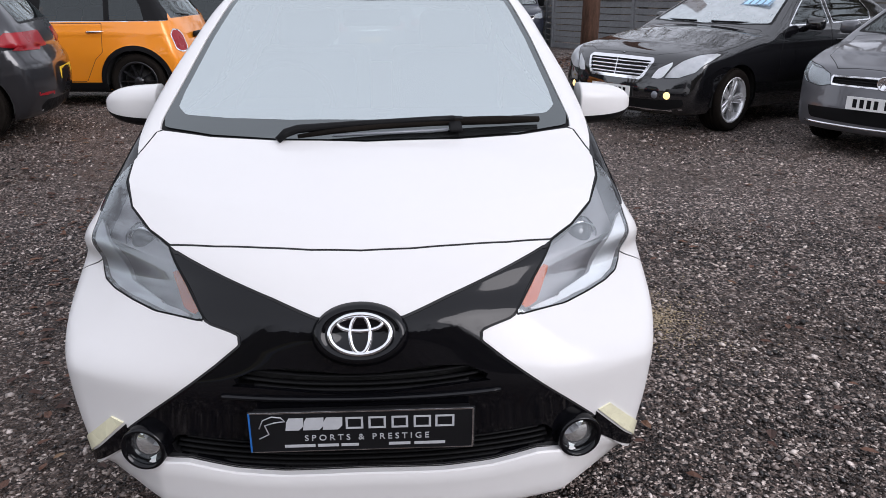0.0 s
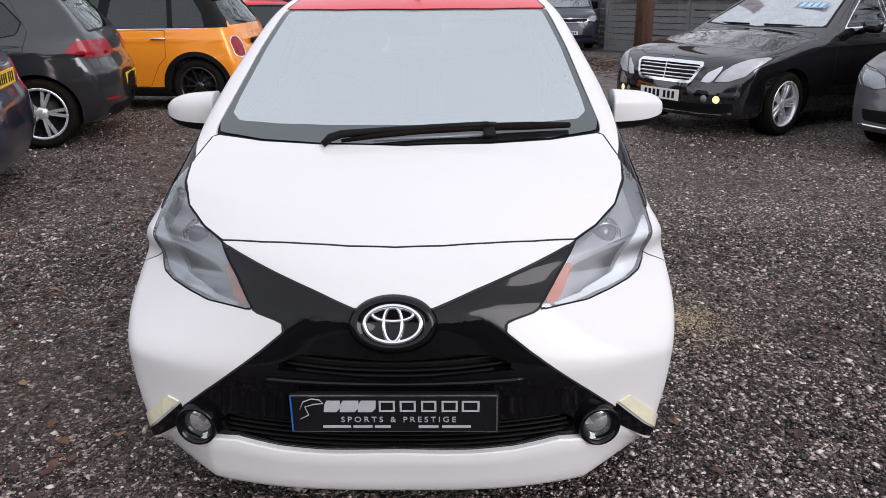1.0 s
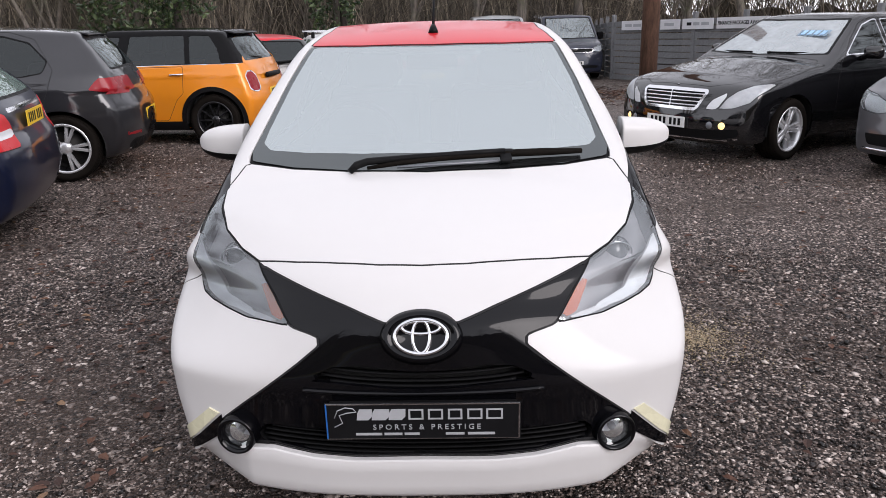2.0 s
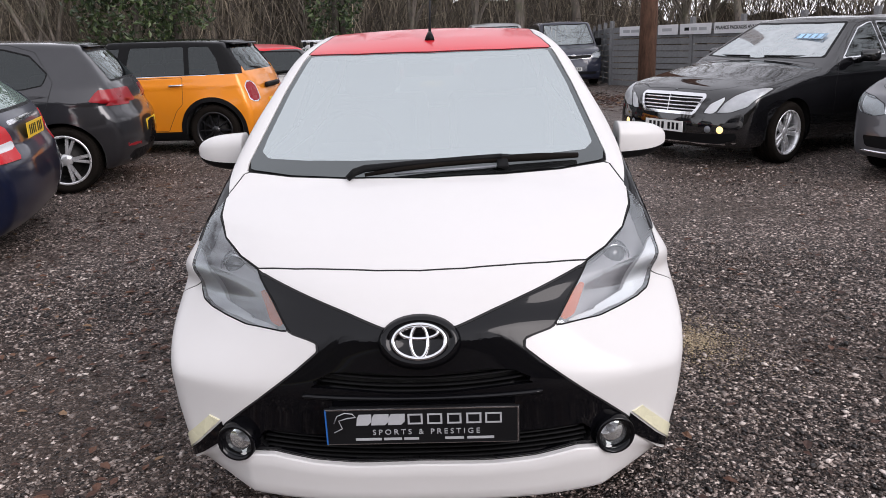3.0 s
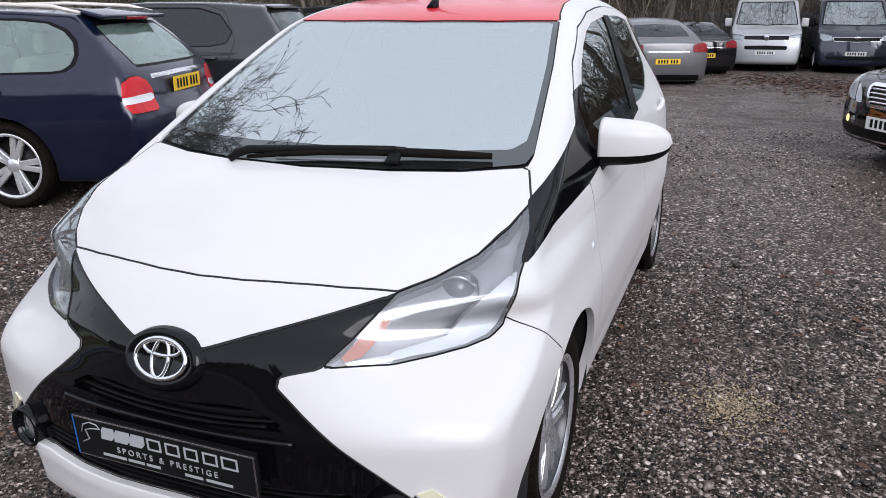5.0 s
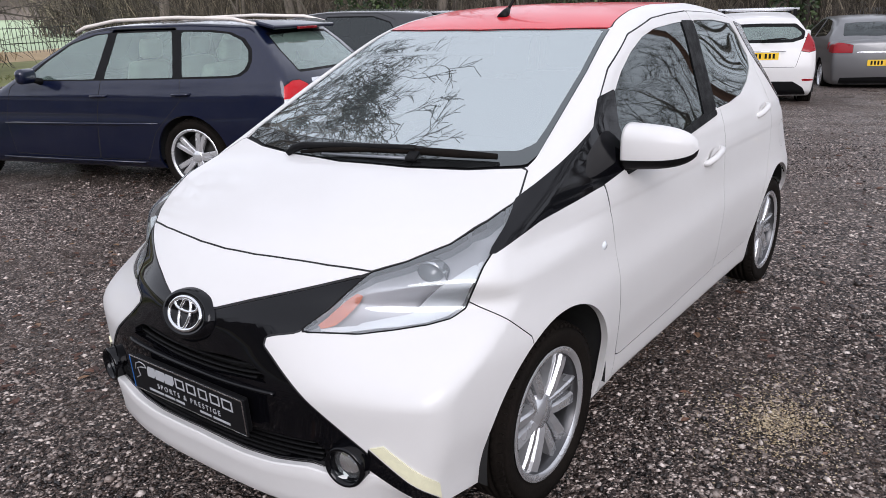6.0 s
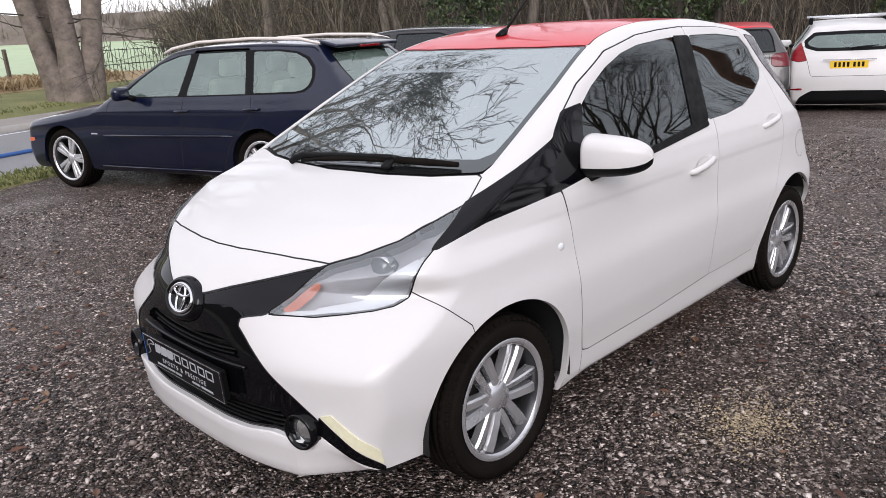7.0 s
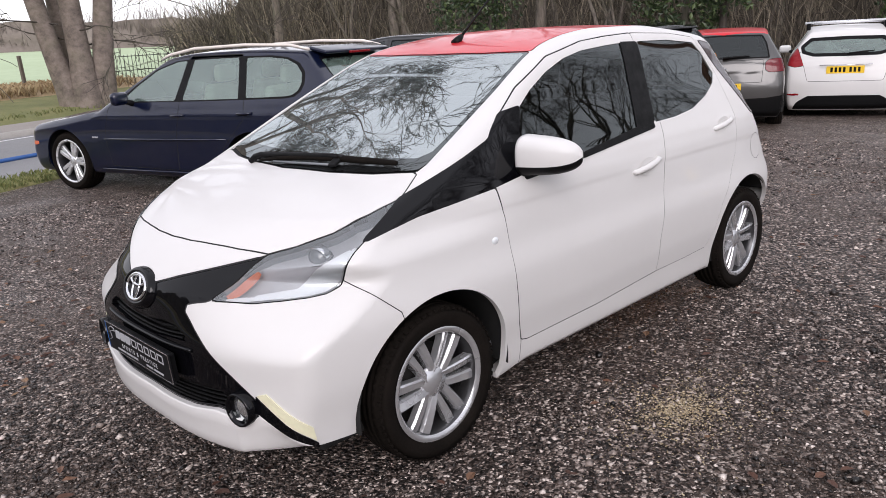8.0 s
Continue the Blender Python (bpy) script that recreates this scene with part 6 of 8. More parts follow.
# navy estate
CREAM_SEAT = plain("cream_leather", (0.50, 0.46, 0.40), 0.6, wear=0.15)
BRIGHT_RED = plain("bright_red_lens", (0.52, 0.010, 0.016), 0.3, coat=0.4, spec=0.2)
J = dict(seat=CREAM_SEAT, looks=dict(tail=BRIGHT_RED), rim_dark=ALLOY_SHADED, L=4.716, W=1.789, H=1.44, belt=0.93, wb=2.71, fo=0.90, r=0.322, rim=0.236, spokes=5, style="pair", paint=NAVY, fine=1.2, tyre_w=0.225, sweep=0.30, sweep_rear=0.12, pane=GREEN_PANE, screen_glass=GREEN_PANE, top_w=0.72,
         nose=[(0.15, 0.12), (0.28, 0.02), (0.42, 0.0), (0.55, 0.03), (0.68, 0.07), (0.76, 0.16)], deck=[(0.0, 0.60), (0.12, 0.71), (0.4, 0.79), (0.9, 0.86), (1.4, 0.93), (1.8, 0.955), (4.72, 0.99)],
         roof=[(1.9, 1.26), (2.3, 1.38), (2.8, 1.435), (3.4, 1.44), (4.0, 1.415), (4.5, 1.37)], tail=[(0.15, 4.50), (0.30, 4.66), (0.5, 4.716), (0.66, 4.70), (0.80, 4.64), (0.95, 4.60), (1.2, 4.36), (1.38, 4.16), (1.5, 4.1)],
         screen=((1.45, 0.93), (2.35, 1.385)), mirror_y=2.0, mirror_paint=NAVY, plates=[(4.655, 0.86, PLATE_YELLOW, True)], handles=[(2.68, 0.83), (3.55, 0.85)], steer=0,
         panels=[("rubber_s", "s", yz((1.80, 0.955), (2.02, 1.12), (2.28, 1.27), (2.55, 1.345), (3.0, 1.368), (3.75, 1.36), (3.95, 1.337), (4.09, 1.285), (4.175, 1.205), (4.200, 1.11), (4.185, 1.04), (4.12, 0.995), (4.02, 0.982), (3.0, 0.965)), {}),
                 ("glass", "s", yz((1.85, 0.968), (2.06, 1.125), (2.30, 1.268), (2.56, 1.338), (2.70, 1.350), (2.63, 0.972)), dict(only=("rubber_s",))),
                 ("glass", "s", yz((2.73, 0.975), (2.79, 1.352), (3.36, 1.357), (3.46, 0.985)), dict(only=("rubber_s",))),
                 ("glass", "s", yz((3.55, 0.990), (3.45, 1.352), (3.74, 1.345), (3.93, 1.325), (4.06, 1.272), (4.142, 1.195), (4.165, 1.11), (4.150, 1.052), (4.10, 1.013), (4.02, 1.001)), dict(only=("rubber_s",))),
                 ("tail", "r", xz((0.55, 0.70), (0.535, 0.86), (0.57, 0.92), (0.64, 0.955), (0.73, 0.955), (0.81, 0.92), (0.87, 0.86), (0.90, 0.70)), dict(gap=0.006, gate=0.42)),
                 ("tail_white", "r", xz((0.55, 0.775), (0.55, 0.83), (0.86, 0.815), (0.86, 0.765)), dict(only=("tail",))),
                 ("rear_glass", "r", xz((-0.2, 1.02), (0.58, 1.02), (0.55, 1.20), (0.50, 1.315), (-0.2, 1.33)), dict(gap=0.02, gap_label="rubber_r")),
                 ("chrome_w", "r", xz((-0.2, 0.965), (0.50, 0.955), (0.50, 0.925), (-0.2, 0.935)), {}),
                 ("door_f", "s", yz((1.66, 0.90), (1.58, 0.60), (1.60, 0.30), (2.58, 0.28), (2.64, 0.60), (2.70, 0.95), (2.72, 1.385), (2.45, 1.35), (2.1, 1.20), (1.80, 0.985)), dict(gap=0.007)),
                 ("door_r", "s", yz((2.70, 0.95), (2.59, 0.28), (3.12, 0.28), (3.25, 0.52), (3.42, 0.68), (3.54, 0.80), (3.53, 1.0), (3.40, 1.385), (2.73, 1.385)), dict(gap=0.007)),
                 ("bonnet", "t", [(-0.2, 0.10, 0), (0.40, 0.14, 0), (0.60, 0.35, 0), (0.70, 0.8, 0), (0.72, 1.55, 0), (-0.2, 1.44, 0)], G),
                 ("amber", "s", yz((0.24, 0.50), (0.24, 0.545), (0.42, 0.545), (0.42, 0.505)), {}),
                 ("lower", "s", yz((0.10, 0.57), (0.10, 0.585), (0.52, 0.585), (0.52, 0.57)), {})])
estate_navy, _ = parked("estate_car", "dark navy estate car with pale roof rails, parked by the verge", "car", J, put(-7.54, 2.54, -73))
for s in (-1, 1):
    V, F_ = tube([(s * 0.62, 2.30, 1.365), (s * 0.61, 2.40, 1.405), (s * 0.605, 2.75, 1.455), (s * 0.60, 3.4, 1.465), (s * 0.595, 3.95, 1.442), (s * 0.59, 4.16, 1.395)], (0.013, 0.016, 0.016, 0.016, 0.016, 0.013), 8)
    mesh_ob("roof_rail", V, F_, plain("pale_rail", (0.72, 0.66, 0.61), 0.4, 0.1), estate_navy, "pale satin roof rail")
    V, F_ = tube([(s * 0.885, 1.55, 0.585), (s * 0.900, 2.2, 0.59), (s * 0.900, 3.0, 0.60), (s * 0.89, 3.3, 0.605)], 0.011, 6)
    mesh_ob("rubbing_strip", V, F_, NAVY, estate_navy)
    V, F_ = tube([(s * 0.875, 1.45, 0.262), (s * 0.885, 2.2, 0.262), (s * 0.88, 3.1, 0.262)], 0.010, 6)
    mesh_ob("sill_strip", V, F_, NAVY, estate_navy)
    box_part("wing_strip", 0.012, 0.10, 0.018, pose(s * 0.893, 1.42, 0.60), CHROME, estate_navy, 0.004)
bm = bmesh.new()
slab(bm, 1.06, 0.20, 0.035, pose(0, 4.20, 1.385, -14), 0.015, 3)
part("roof_spoiler", bm, NAVY, estate_navy, smooth=True)
box_part("brake_light", 0.34, 0.012, 0.022, pose(0, 4.305, 1.352, -14), TAIL_RED, estate_navy, 0.004)
V, F_ = tube([(0.02, 4.45, 1.04), (0.20, 4.455, 1.065), (0.36, 4.44, 1.085)], (0.016, 0.012, 0.008), 6)
mesh_ob("rear_wiper", V, F_, PLASTIC, estate_navy)

# dark grey hatchback
Gf = dict(L=4.19, W=1.799, H=1.435, belt=0.96, wb=2.63, fo=0.86, r=0.322, rim=0.232, spokes=5, style="split", paint=DARK_GREY, fine=1.1, tyre_w=0.225, wheel_paint=ALLOY, rim_dark=ALLOY_DARK, flare=0.015, sweep_rear=0.24, pinch_rear=0.12,
          nose=[(0.15, 0.10), (0.25, 0.0), (0.5, 0.02), (0.68, 0.06), (0.78, 0.14)], deck=[(0.0, 0.66), (0.12, 0.76), (0.5, 0.88), (1.1, 0.98), (4.27, 1.0)], roof=[(1.5, 1.28), (1.95, 1.40), (2.5, 1.448), (3.1, 1.44), (3.9, 1.385)],
          tail=[(0.15, 3.98), (0.28, 4.12), (0.5, 4.18), (0.66, 4.17), (0.80, 4.10), (0.98, 4.02), (1.2, 3.86), (1.36, 3.73), (1.5, 3.67)], screen=((1.05, 0.98), (1.92, 1.385)), mirror_y=1.55, plates=[(4.172, 0.565, PLATE_YELLOW, True)], handles=[(2.35, 0.86), (3.2, 0.88)],
          panels=[("glass", "s", yz((1.45, 0.98), (1.75, 1.17), (2.05, 1.33), (2.36, 1.37), (2.36, 0.985)), {}), ("glass", "s", yz((2.45, 0.985), (2.45, 1.37), (3.04, 1.365), (3.27, 1.30), (3.43, 1.13), (3.39, 1.03), (3.22, 1.0)), dict(gap=0.012, gap_label="rubber_s")),
                  ("tail", "r", xz((0.44, 0.80), (0.46, 0.915), (0.62, 0.945), (0.80, 0.965), (0.92, 0.965), (0.92, 0.85), (0.80, 0.81)), dict(gate=0.38)),
                  ("tail", "s", yz((3.77, 0.86), (3.86, 0.965), (4.35, 0.965), (4.35, 0.82), (4.0, 0.825)), dict(gate=0.05)),
                  ("rear_glass", "r", xz((-0.2, 1.05), (0.60, 1.04), (0.56, 1.20), (0.50, 1.32), (-0.2, 1.34)), dict(gap=0.02, gap_label="rubber_r")),
                  ("reflector", "r", xz((0.45, 0.395), (0.47, 0.425), (0.72, 0.44), (0.72, 0.41)), {}),
                  ("lower", "r", xz((-0.2, 0.24), (0.60, 0.24), (0.66, 0.30), (0.60, 0.36), (-0.2, 0.35)), {}),
                  ("door_f", "s", yz((1.34, 0.94), (1.30, 0.32), (2.33, 0.30), (2.38, 0.7), (2.40, 1.40), (2.0, 1.36), (1.7, 1.18)), G), ("door_r", "s", yz((2.40, 0.95), (2.35, 0.30), (2.95, 0.32), (3.10, 0.58), (3.40, 0.80), (3.48, 1.05), (3.32, 1.33), (3.1, 1.40), (2.42, 1.40)), G)])
hatch_dark, _ = parked("hatchback_car", "dark grey metallic hatchback with machined alloy wheels, tail outwards", "car", Gf, put(-7.26, 5.44, -77.5))
bm = bmesh.new()
slab(bm, 0.92, 0.16, 0.028, pose(0, 3.68, 1.372, -8), 0.016, 3)
part("roof_spoiler", bm, GLOSS_BLACK, hatch_dark, smooth=True)
for s in (-1, 1):
    V, F_ = tube([(s * 0.60, 4.035, 0.262), (s * 0.70, 3.975, 0.29), (s * 0.77, 3.905, 0.345)], (0.010, 0.012, 0.010), 6)
    mesh_ob("bumper_blade", V, F_, ALLOY, hatch_dark)

# orange five-door with black roof and arches
M5 = dict(L=3.87, W=1.727, H=1.43, belt=0.965, wb=2.567, fo=0.72, r=0.322, rim=0.225, spokes=10, style="slim", paint=ORANGE, roof_paint=GLOSS_BLACK, fine=1.1, tyre_w=0.195, wheel_paint=ALLOY_DARK, looks=dict(blackroof=PLASTIC), cladding=True, arch=0.360, top_w=0.76, flare=0.02, sweep_rear=0.12,
          nose=[(0.15, 0.10), (0.25, 0.0), (0.5, 0.01), (0.68, 0.05), (0.78, 0.12)], deck=[(0.0, 0.68), (0.1, 0.78), (0.4, 0.90), (1.0, 0.99), (3.98, 1.0)], roof=[(1.2, 1.28), (1.55, 1.395), (2.1, 1.44), (2.8, 1.435), (3.5, 1.40)],
          tail=[(0.15, 3.70), (0.30, 3.82), (0.5, 3.865), (0.7, 3.83), (0.9, 3.76), (1.0, 3.72), (1.2, 3.58), (1.38, 3.45), (1.5, 3.41)], screen=((1.0, 0.99), (1.62, 1.37)), mirror_y=1.35, plates=[(3.85, 0.62, PLATE_YELLOW, True)], handles=[(2.86, 0.885)], handle_paint=CHROME,
          panels=[("roof", "t", [(-0.2, 1.30, 0), (0.5, 1.35, 0), (0.60, 1.7, 0), (0.62, 2.6, 0), (0.60, 3.46, 0), (-0.2, 3.54, 0)], {}),
                  ("blackroof", "s", yz((1.25, 0.985), (1.42, 1.16), (1.60, 1.30), (1.80, 1.46), (3.40, 1.46), (3.58, 1.20), (3.66, 1.005)), {}),
                  ("chrome", "s", yz((1.22, 0.979), (1.22, 0.986), (3.66, 1.006), (3.69, 0.999)), dict(only=("paint", "blackroof"))),
                  ("glass", "s", yz((1.38, 1.0), (1.52, 1.15), (1.68, 1.28), (1.88, 1.335), (2.12, 1.34), (2.07, 1.0)), dict(only=("blackroof",))),
                  ("glass", "s", yz((2.20, 1.0), (2.25, 1.345), (2.93, 1.345), (2.97, 1.01)), dict(only=("blackroof",))),
                  ("glass", "s", yz((3.03, 1.01), (2.99, 1.345), (3.24, 1.34), (3.36, 1.18), (3.42, 1.012)), dict(only=("blackroof",))),
                  ("tail", "r", xz((0.52, 0.69), (0.52, 0.84), (0.58, 0.90), (0.68, 0.91), (0.76, 0.86), (0.76, 0.70), (0.68, 0.66), (0.58, 0.66)), dict(gap=0.015, gap_label="ring", gate=-0.3)),
                  ("rear_glass", "r", xz((-0.2, 1.035), (0.60, 1.03), (0.57, 1.20), (0.50, 1.31), (-0.2, 1.32)), dict(only=("paint", "roof", "blackroof"))),
                  ("sill", "s", yz((0.9, 0.2), (0.9, 0.315), (3.1, 0.315), (3.1, 0.2)), {}),
                  ("door_f", "s", yz((1.22, 0.965), (1.20, 0.34), (2.0, 0.325), (2.10, 0.5), (2.13, 0.97)), G), ("door_r", "s", yz((2.14, 0.97), (2.11, 0.5), (2.05, 0.325), (2.70, 0.325), (2.84, 0.58), (2.93, 0.66), (2.94, 0.98)), G)])
hatch_orange, _ = parked("hatchback_car", "orange five-door hatchback with black roof, arches and wheels", "car", M5, put(-6.18, 8.70, -93))
bm = bmesh.new()
slab(bm, 0.98, 0.18, 0.032, pose(0, 3.42, 1.375, -8), 0.016, 3)
part("roof_spoiler", bm, GLOSS_BLACK, hatch_orange, smooth=True)
bm = bmesh.new()
slab(bm, 0.56, 0.05, 0.065, pose(0, 3.825, 0.835), 0.024, 3)
part("tailgate_handle", bm, PLASTIC, hatch_orange, smooth=True)
V, F_ = tube([(0.02, 3.69, 1.04), (0.22, 3.68, 1.06), (0.40, 3.65, 1.075)], (0.016, 0.012, 0.008), 6)
mesh_ob("rear_wiper", V, F_, PLASTIC, hatch_orange)

# grey hatchback with red roof, tail outwards
C = dict(L=3.996, W=1.749, H=1.46, belt=0.98, wb=2.54, fo=0.83, r=0.315, rim=0.205, spokes=5, style="twin", paint=TAUPE, roof_paint=RED, tyre_w=0.195, cladding=True, arch=0.345, top_w=0.74, looks=dict(tail=plain("deep_red_lens", (0.13, 0.004, 0.010), 0.25, coat=0.5, spec=0.2)),
         nose=[(0.15, 0.10), (0.25, 0.0), (0.6, 0.03), (0.8, 0.12)], deck=[(0.0, 0.75), (0.1, 0.85), (0.5, 0.96), (1.0, 1.02), (4.0, 1.02)], roof=[(1.4, 1.30), (1.8, 1.42), (2.4, 1.47), (3.0, 1.46), (3.7, 1.42)],
         tail=[(0.15, 3.78), (0.30, 3.96), (0.6, 3.996), (0.8, 3.97), (1.0, 3.92), (1.2, 3.80), (1.42, 3.62), (1.5, 3.58)], screen=((1.0, 1.0), (1.75, 1.41)), plates=[(3.99, 0.655, PLATE_YELLOW, True)],
         panels=[("roof", "t", [(-0.2, 1.55, 0), (0.60, 1.62, 0), (0.63, 2.4, 0), (0.60, 3.60, 0), (-0.2, 3.66, 0)], {}),
                 ("glass", "s", yz((1.4, 1.02), (1.7, 1.22), (1.95, 1.35), (2.3, 1.38), (2.3, 1.02)), {}), ("glass", "s", yz((2.38, 1.02), (2.38, 1.38), (3.1, 1.36), (3.3, 1.2), (3.2, 1.06)), {}),
                 ("tail", "r", xz((0.57, 0.89), (0.57, 0.99), (0.61, 1.03), (0.72, 1.045), (0.90, 1.03), (0.90, 0.88), (0.80, 0.855), (0.62, 0.855)), G),
                 ("rear_glass", "r", xz((-0.2, 1.06), (0.62, 1.06), (0.58, 1.25), (0.52, 1.36), (-0.2, 1.38)), dict(gap=0.02, gap_label="rubber_r")),
                 ("lower", "r", xz((-0.2, 0.22), (0.90, 0.22), (0.90, 0.54), (0.60, 0.50), (-0.2, 0.48)), {}), ("tailgate", "r", xz((-0.2, 0.72), (0.53, 0.72), (0.55, 1.03), (-0.2, 1.03)), G)])
hatch_redroof, _ = parked("hatchback_car", "grey hatchback with red roof and dark red tail lamps, tail outwards", "car", C, put(-4.40, 13.36, 206))
V, F_ = joined(tube([(-0.055, 4.0, 0.905), (0, 3.995, 0.945), (0.055, 4.0, 0.905)], 0.009, 6), tube([(-0.055, 4.0, 0.865), (0, 3.995, 0.905), (0.055, 4.0, 0.865)], 0.009, 6))
mesh_ob("rear_badge", V, F_, CHROME, hatch_redroof)
V, F_ = tube([(0.0, 3.93, 1.06), (-0.18, 3.92, 1.08), (-0.36, 3.90, 1.085)], (0.024, 0.018, 0.010), 6)
mesh_ob("rear_wiper", V, F_, PLASTIC, hatch_redroof)

# white supermini with roof bars, tail outwards
Fi = dict(L=3.95, W=1.722, H=1.47, belt=0.99, wb=2.49, fo=0.82, r=0.30, rim=0.195, spokes=7, style="slim", paint=WHITE, tyre_w=0.185, top_w=0.66,
          nose=[(0.15, 0.10), (0.25, 0.0), (0.5, 0.02), (0.68, 0.06), (0.78, 0.16)], deck=[(0.0, 0.66), (0.1, 0.76), (0.5, 0.90), (1.0, 1.0), (3.95, 1.02)], roof=[(1.3, 1.28), (1.7, 1.42), (2.3, 1.48), (2.9, 1.46), (3.6, 1.40)],
          tail=[(0.15, 3.75), (0.30, 3.92), (0.6, 3.95), (0.8, 3.92), (1.0, 3.84), (1.2, 3.70), (1.4, 3.54), (1.5, 3.5)], screen=((0.9, 1.0), (1.68, 1.42)), plates=[(3.925, 0.83, PLATE_YELLOW, True)], mirror_y=1.4, pane=GREEN_PANE,
          panels=[("glass", "s", yz((1.3, 1.02), (1.6, 1.22), (1.9, 1.37), (2.3, 1.40), (2.3, 1.02)), {}), ("glass", "s", yz((2.38, 1.02), (2.38, 1.40), (3.0, 1.37), (3.3, 1.18), (3.2, 1.08)), {}),
                  ("tail", "r", xz((0.58, 0.90), (0.70, 1.20), (0.80, 1.16), (0.92, 0.98), (0.92, 0.93), (0.70, 0.875)), dict(gap=0.006)),
                  ("rear_glass", "r", xz((-0.2, 1.05), (0.45, 1.055), (0.60, 1.10), (0.62, 1.18), (0.50, 1.285), (-0.2, 1.30)), dict(gap=0.05, gap_label="rubber_r")),
                  ("lower", "r", xz((-0.2, 0.22), (0.72, 0.22), (0.66, 0.34), (0.50, 0.44), (-0.2, 0.445)), {}), ("reflector", "r", xz((0.62, 0.44), (0.62, 0.475), (0.80, 0.485), (0.80, 0.45)), {}),
                  ("tailgate", "r", xz((-0.2, 0.66), (0.52, 0.66), (0.58, 0.88), (0.66, 1.10), (-0.2, 1.33)), G)])
hatch_white, _ = parked("hatchback_car", "white supermini with silver roof bars, tail outwards", "car", Fi, put(-3.01, 15.49, 200))
for y in (2.1, 2.9):
    V, F_ = tube([(-0.62, y, 1.520), (0.62, y, 1.520)], 0.022, 8)
    mesh_ob("roof_bar", V, F_, ALLOY, hatch_white, "silver roof bar")
    for s in (-1, 1):
        box_part("bar_foot", 0.06, 0.08, 0.11, pose(s * 0.56, y, 1.468), PLASTIC, hatch_white, 0.015)
V, F_ = tube([(0.0, 3.86, 1.06), (-0.20, 3.85, 1.085), (-0.38, 3.83, 1.10)], (0.018, 0.014, 0.008), 6)
mesh_ob("rear_wiper", V, F_, PLASTIC, hatch_white)
wet = tube([(-0.36, 3.945, 0.905), (0.36, 3.945, 0.905)], 0.008, 6)
mesh_ob("tailgate_strip", *wet, CHROME, hatch_white)

# silver saloon and a dark car beyond it
Sa = dict(L=4.6, W=1.80, H=1.45, belt=0.98, wb=2.7, fo=0.90, r=0.315, rim=0.21, spokes=5, style="twin", paint=PEWTER, tyre_w=0.205,
          nose=[(0.15, 0.10), (0.25, 0.0), (0.6, 0.03), (0.8, 0.14)], deck=[(0.0, 0.66), (0.1, 0.76), (0.5, 0.90), (1.2, 1.0), (3.9, 1.06), (4.6, 1.05)], roof=[(1.6, 1.30), (2.0, 1.42), (2.5, 1.46), (3.1, 1.43), (3.8, 1.25)],
          tail=[(0.15, 4.42), (0.30, 4.56), (0.6, 4.6), (0.95, 4.57), (1.08, 4.5)], back=[(0.9, 4.25), (1.08, 4.05), (1.25, 3.75), (1.42, 3.4)], screen=((1.15, 1.0), (1.95, 1.41)), plates=[(4.615, 0.62, PLATE_YELLOW, True)],
          panels=[("glass", "s", yz((1.6, 1.02), (1.9, 1.22), (2.15, 1.37), (2.5, 1.40), (2.5, 1.02)), {}), ("glass", "s", yz((2.58, 1.02), (2.58, 1.40), (3.1, 1.36), (3.5, 1.18), (3.5, 1.08)), {}),
                  ("tail", "r", xz((0.52, 0.80), (0.52, 0.95), (0.72, 0.99), (0.92, 0.98), (0.92, 0.80)), G), ("rear_glass", "t", [(-0.2, 3.5, 0), (0.50, 3.52, 0), (0.60, 4.0, 0), (-0.2, 4.06, 0)], {}),
                  ("chrome_w", "r", xz((-0.2, 0.80), (0.45, 0.80), (0.45, 0.83), (-0.2, 0.835)), {}), ("lower", "r", xz((-0.2, 0.22), (0.7, 0.22), (0.7, 0.34), (-0.2, 0.36)), {})])
parked("saloon_car", "dull silver saloon parked tail outwards", "car", Sa, put(-2.2, 19.9, 202))
Rd = dict(Sa, paint=BLACK_METAL, plates=[(4.615, 0.62, PLATE_YELLOW, True)])
parked("saloon_car", "black saloon with wide red tail lamps, half hidden", "car", Rd, put(-1.72, 24.4, 202))

# two vans, noses towards the camera
VAN_BLUE = paint("van_blue_paint", (0.006, 0.010, 0.030), 0.3, 0.3, gloss=1.7)


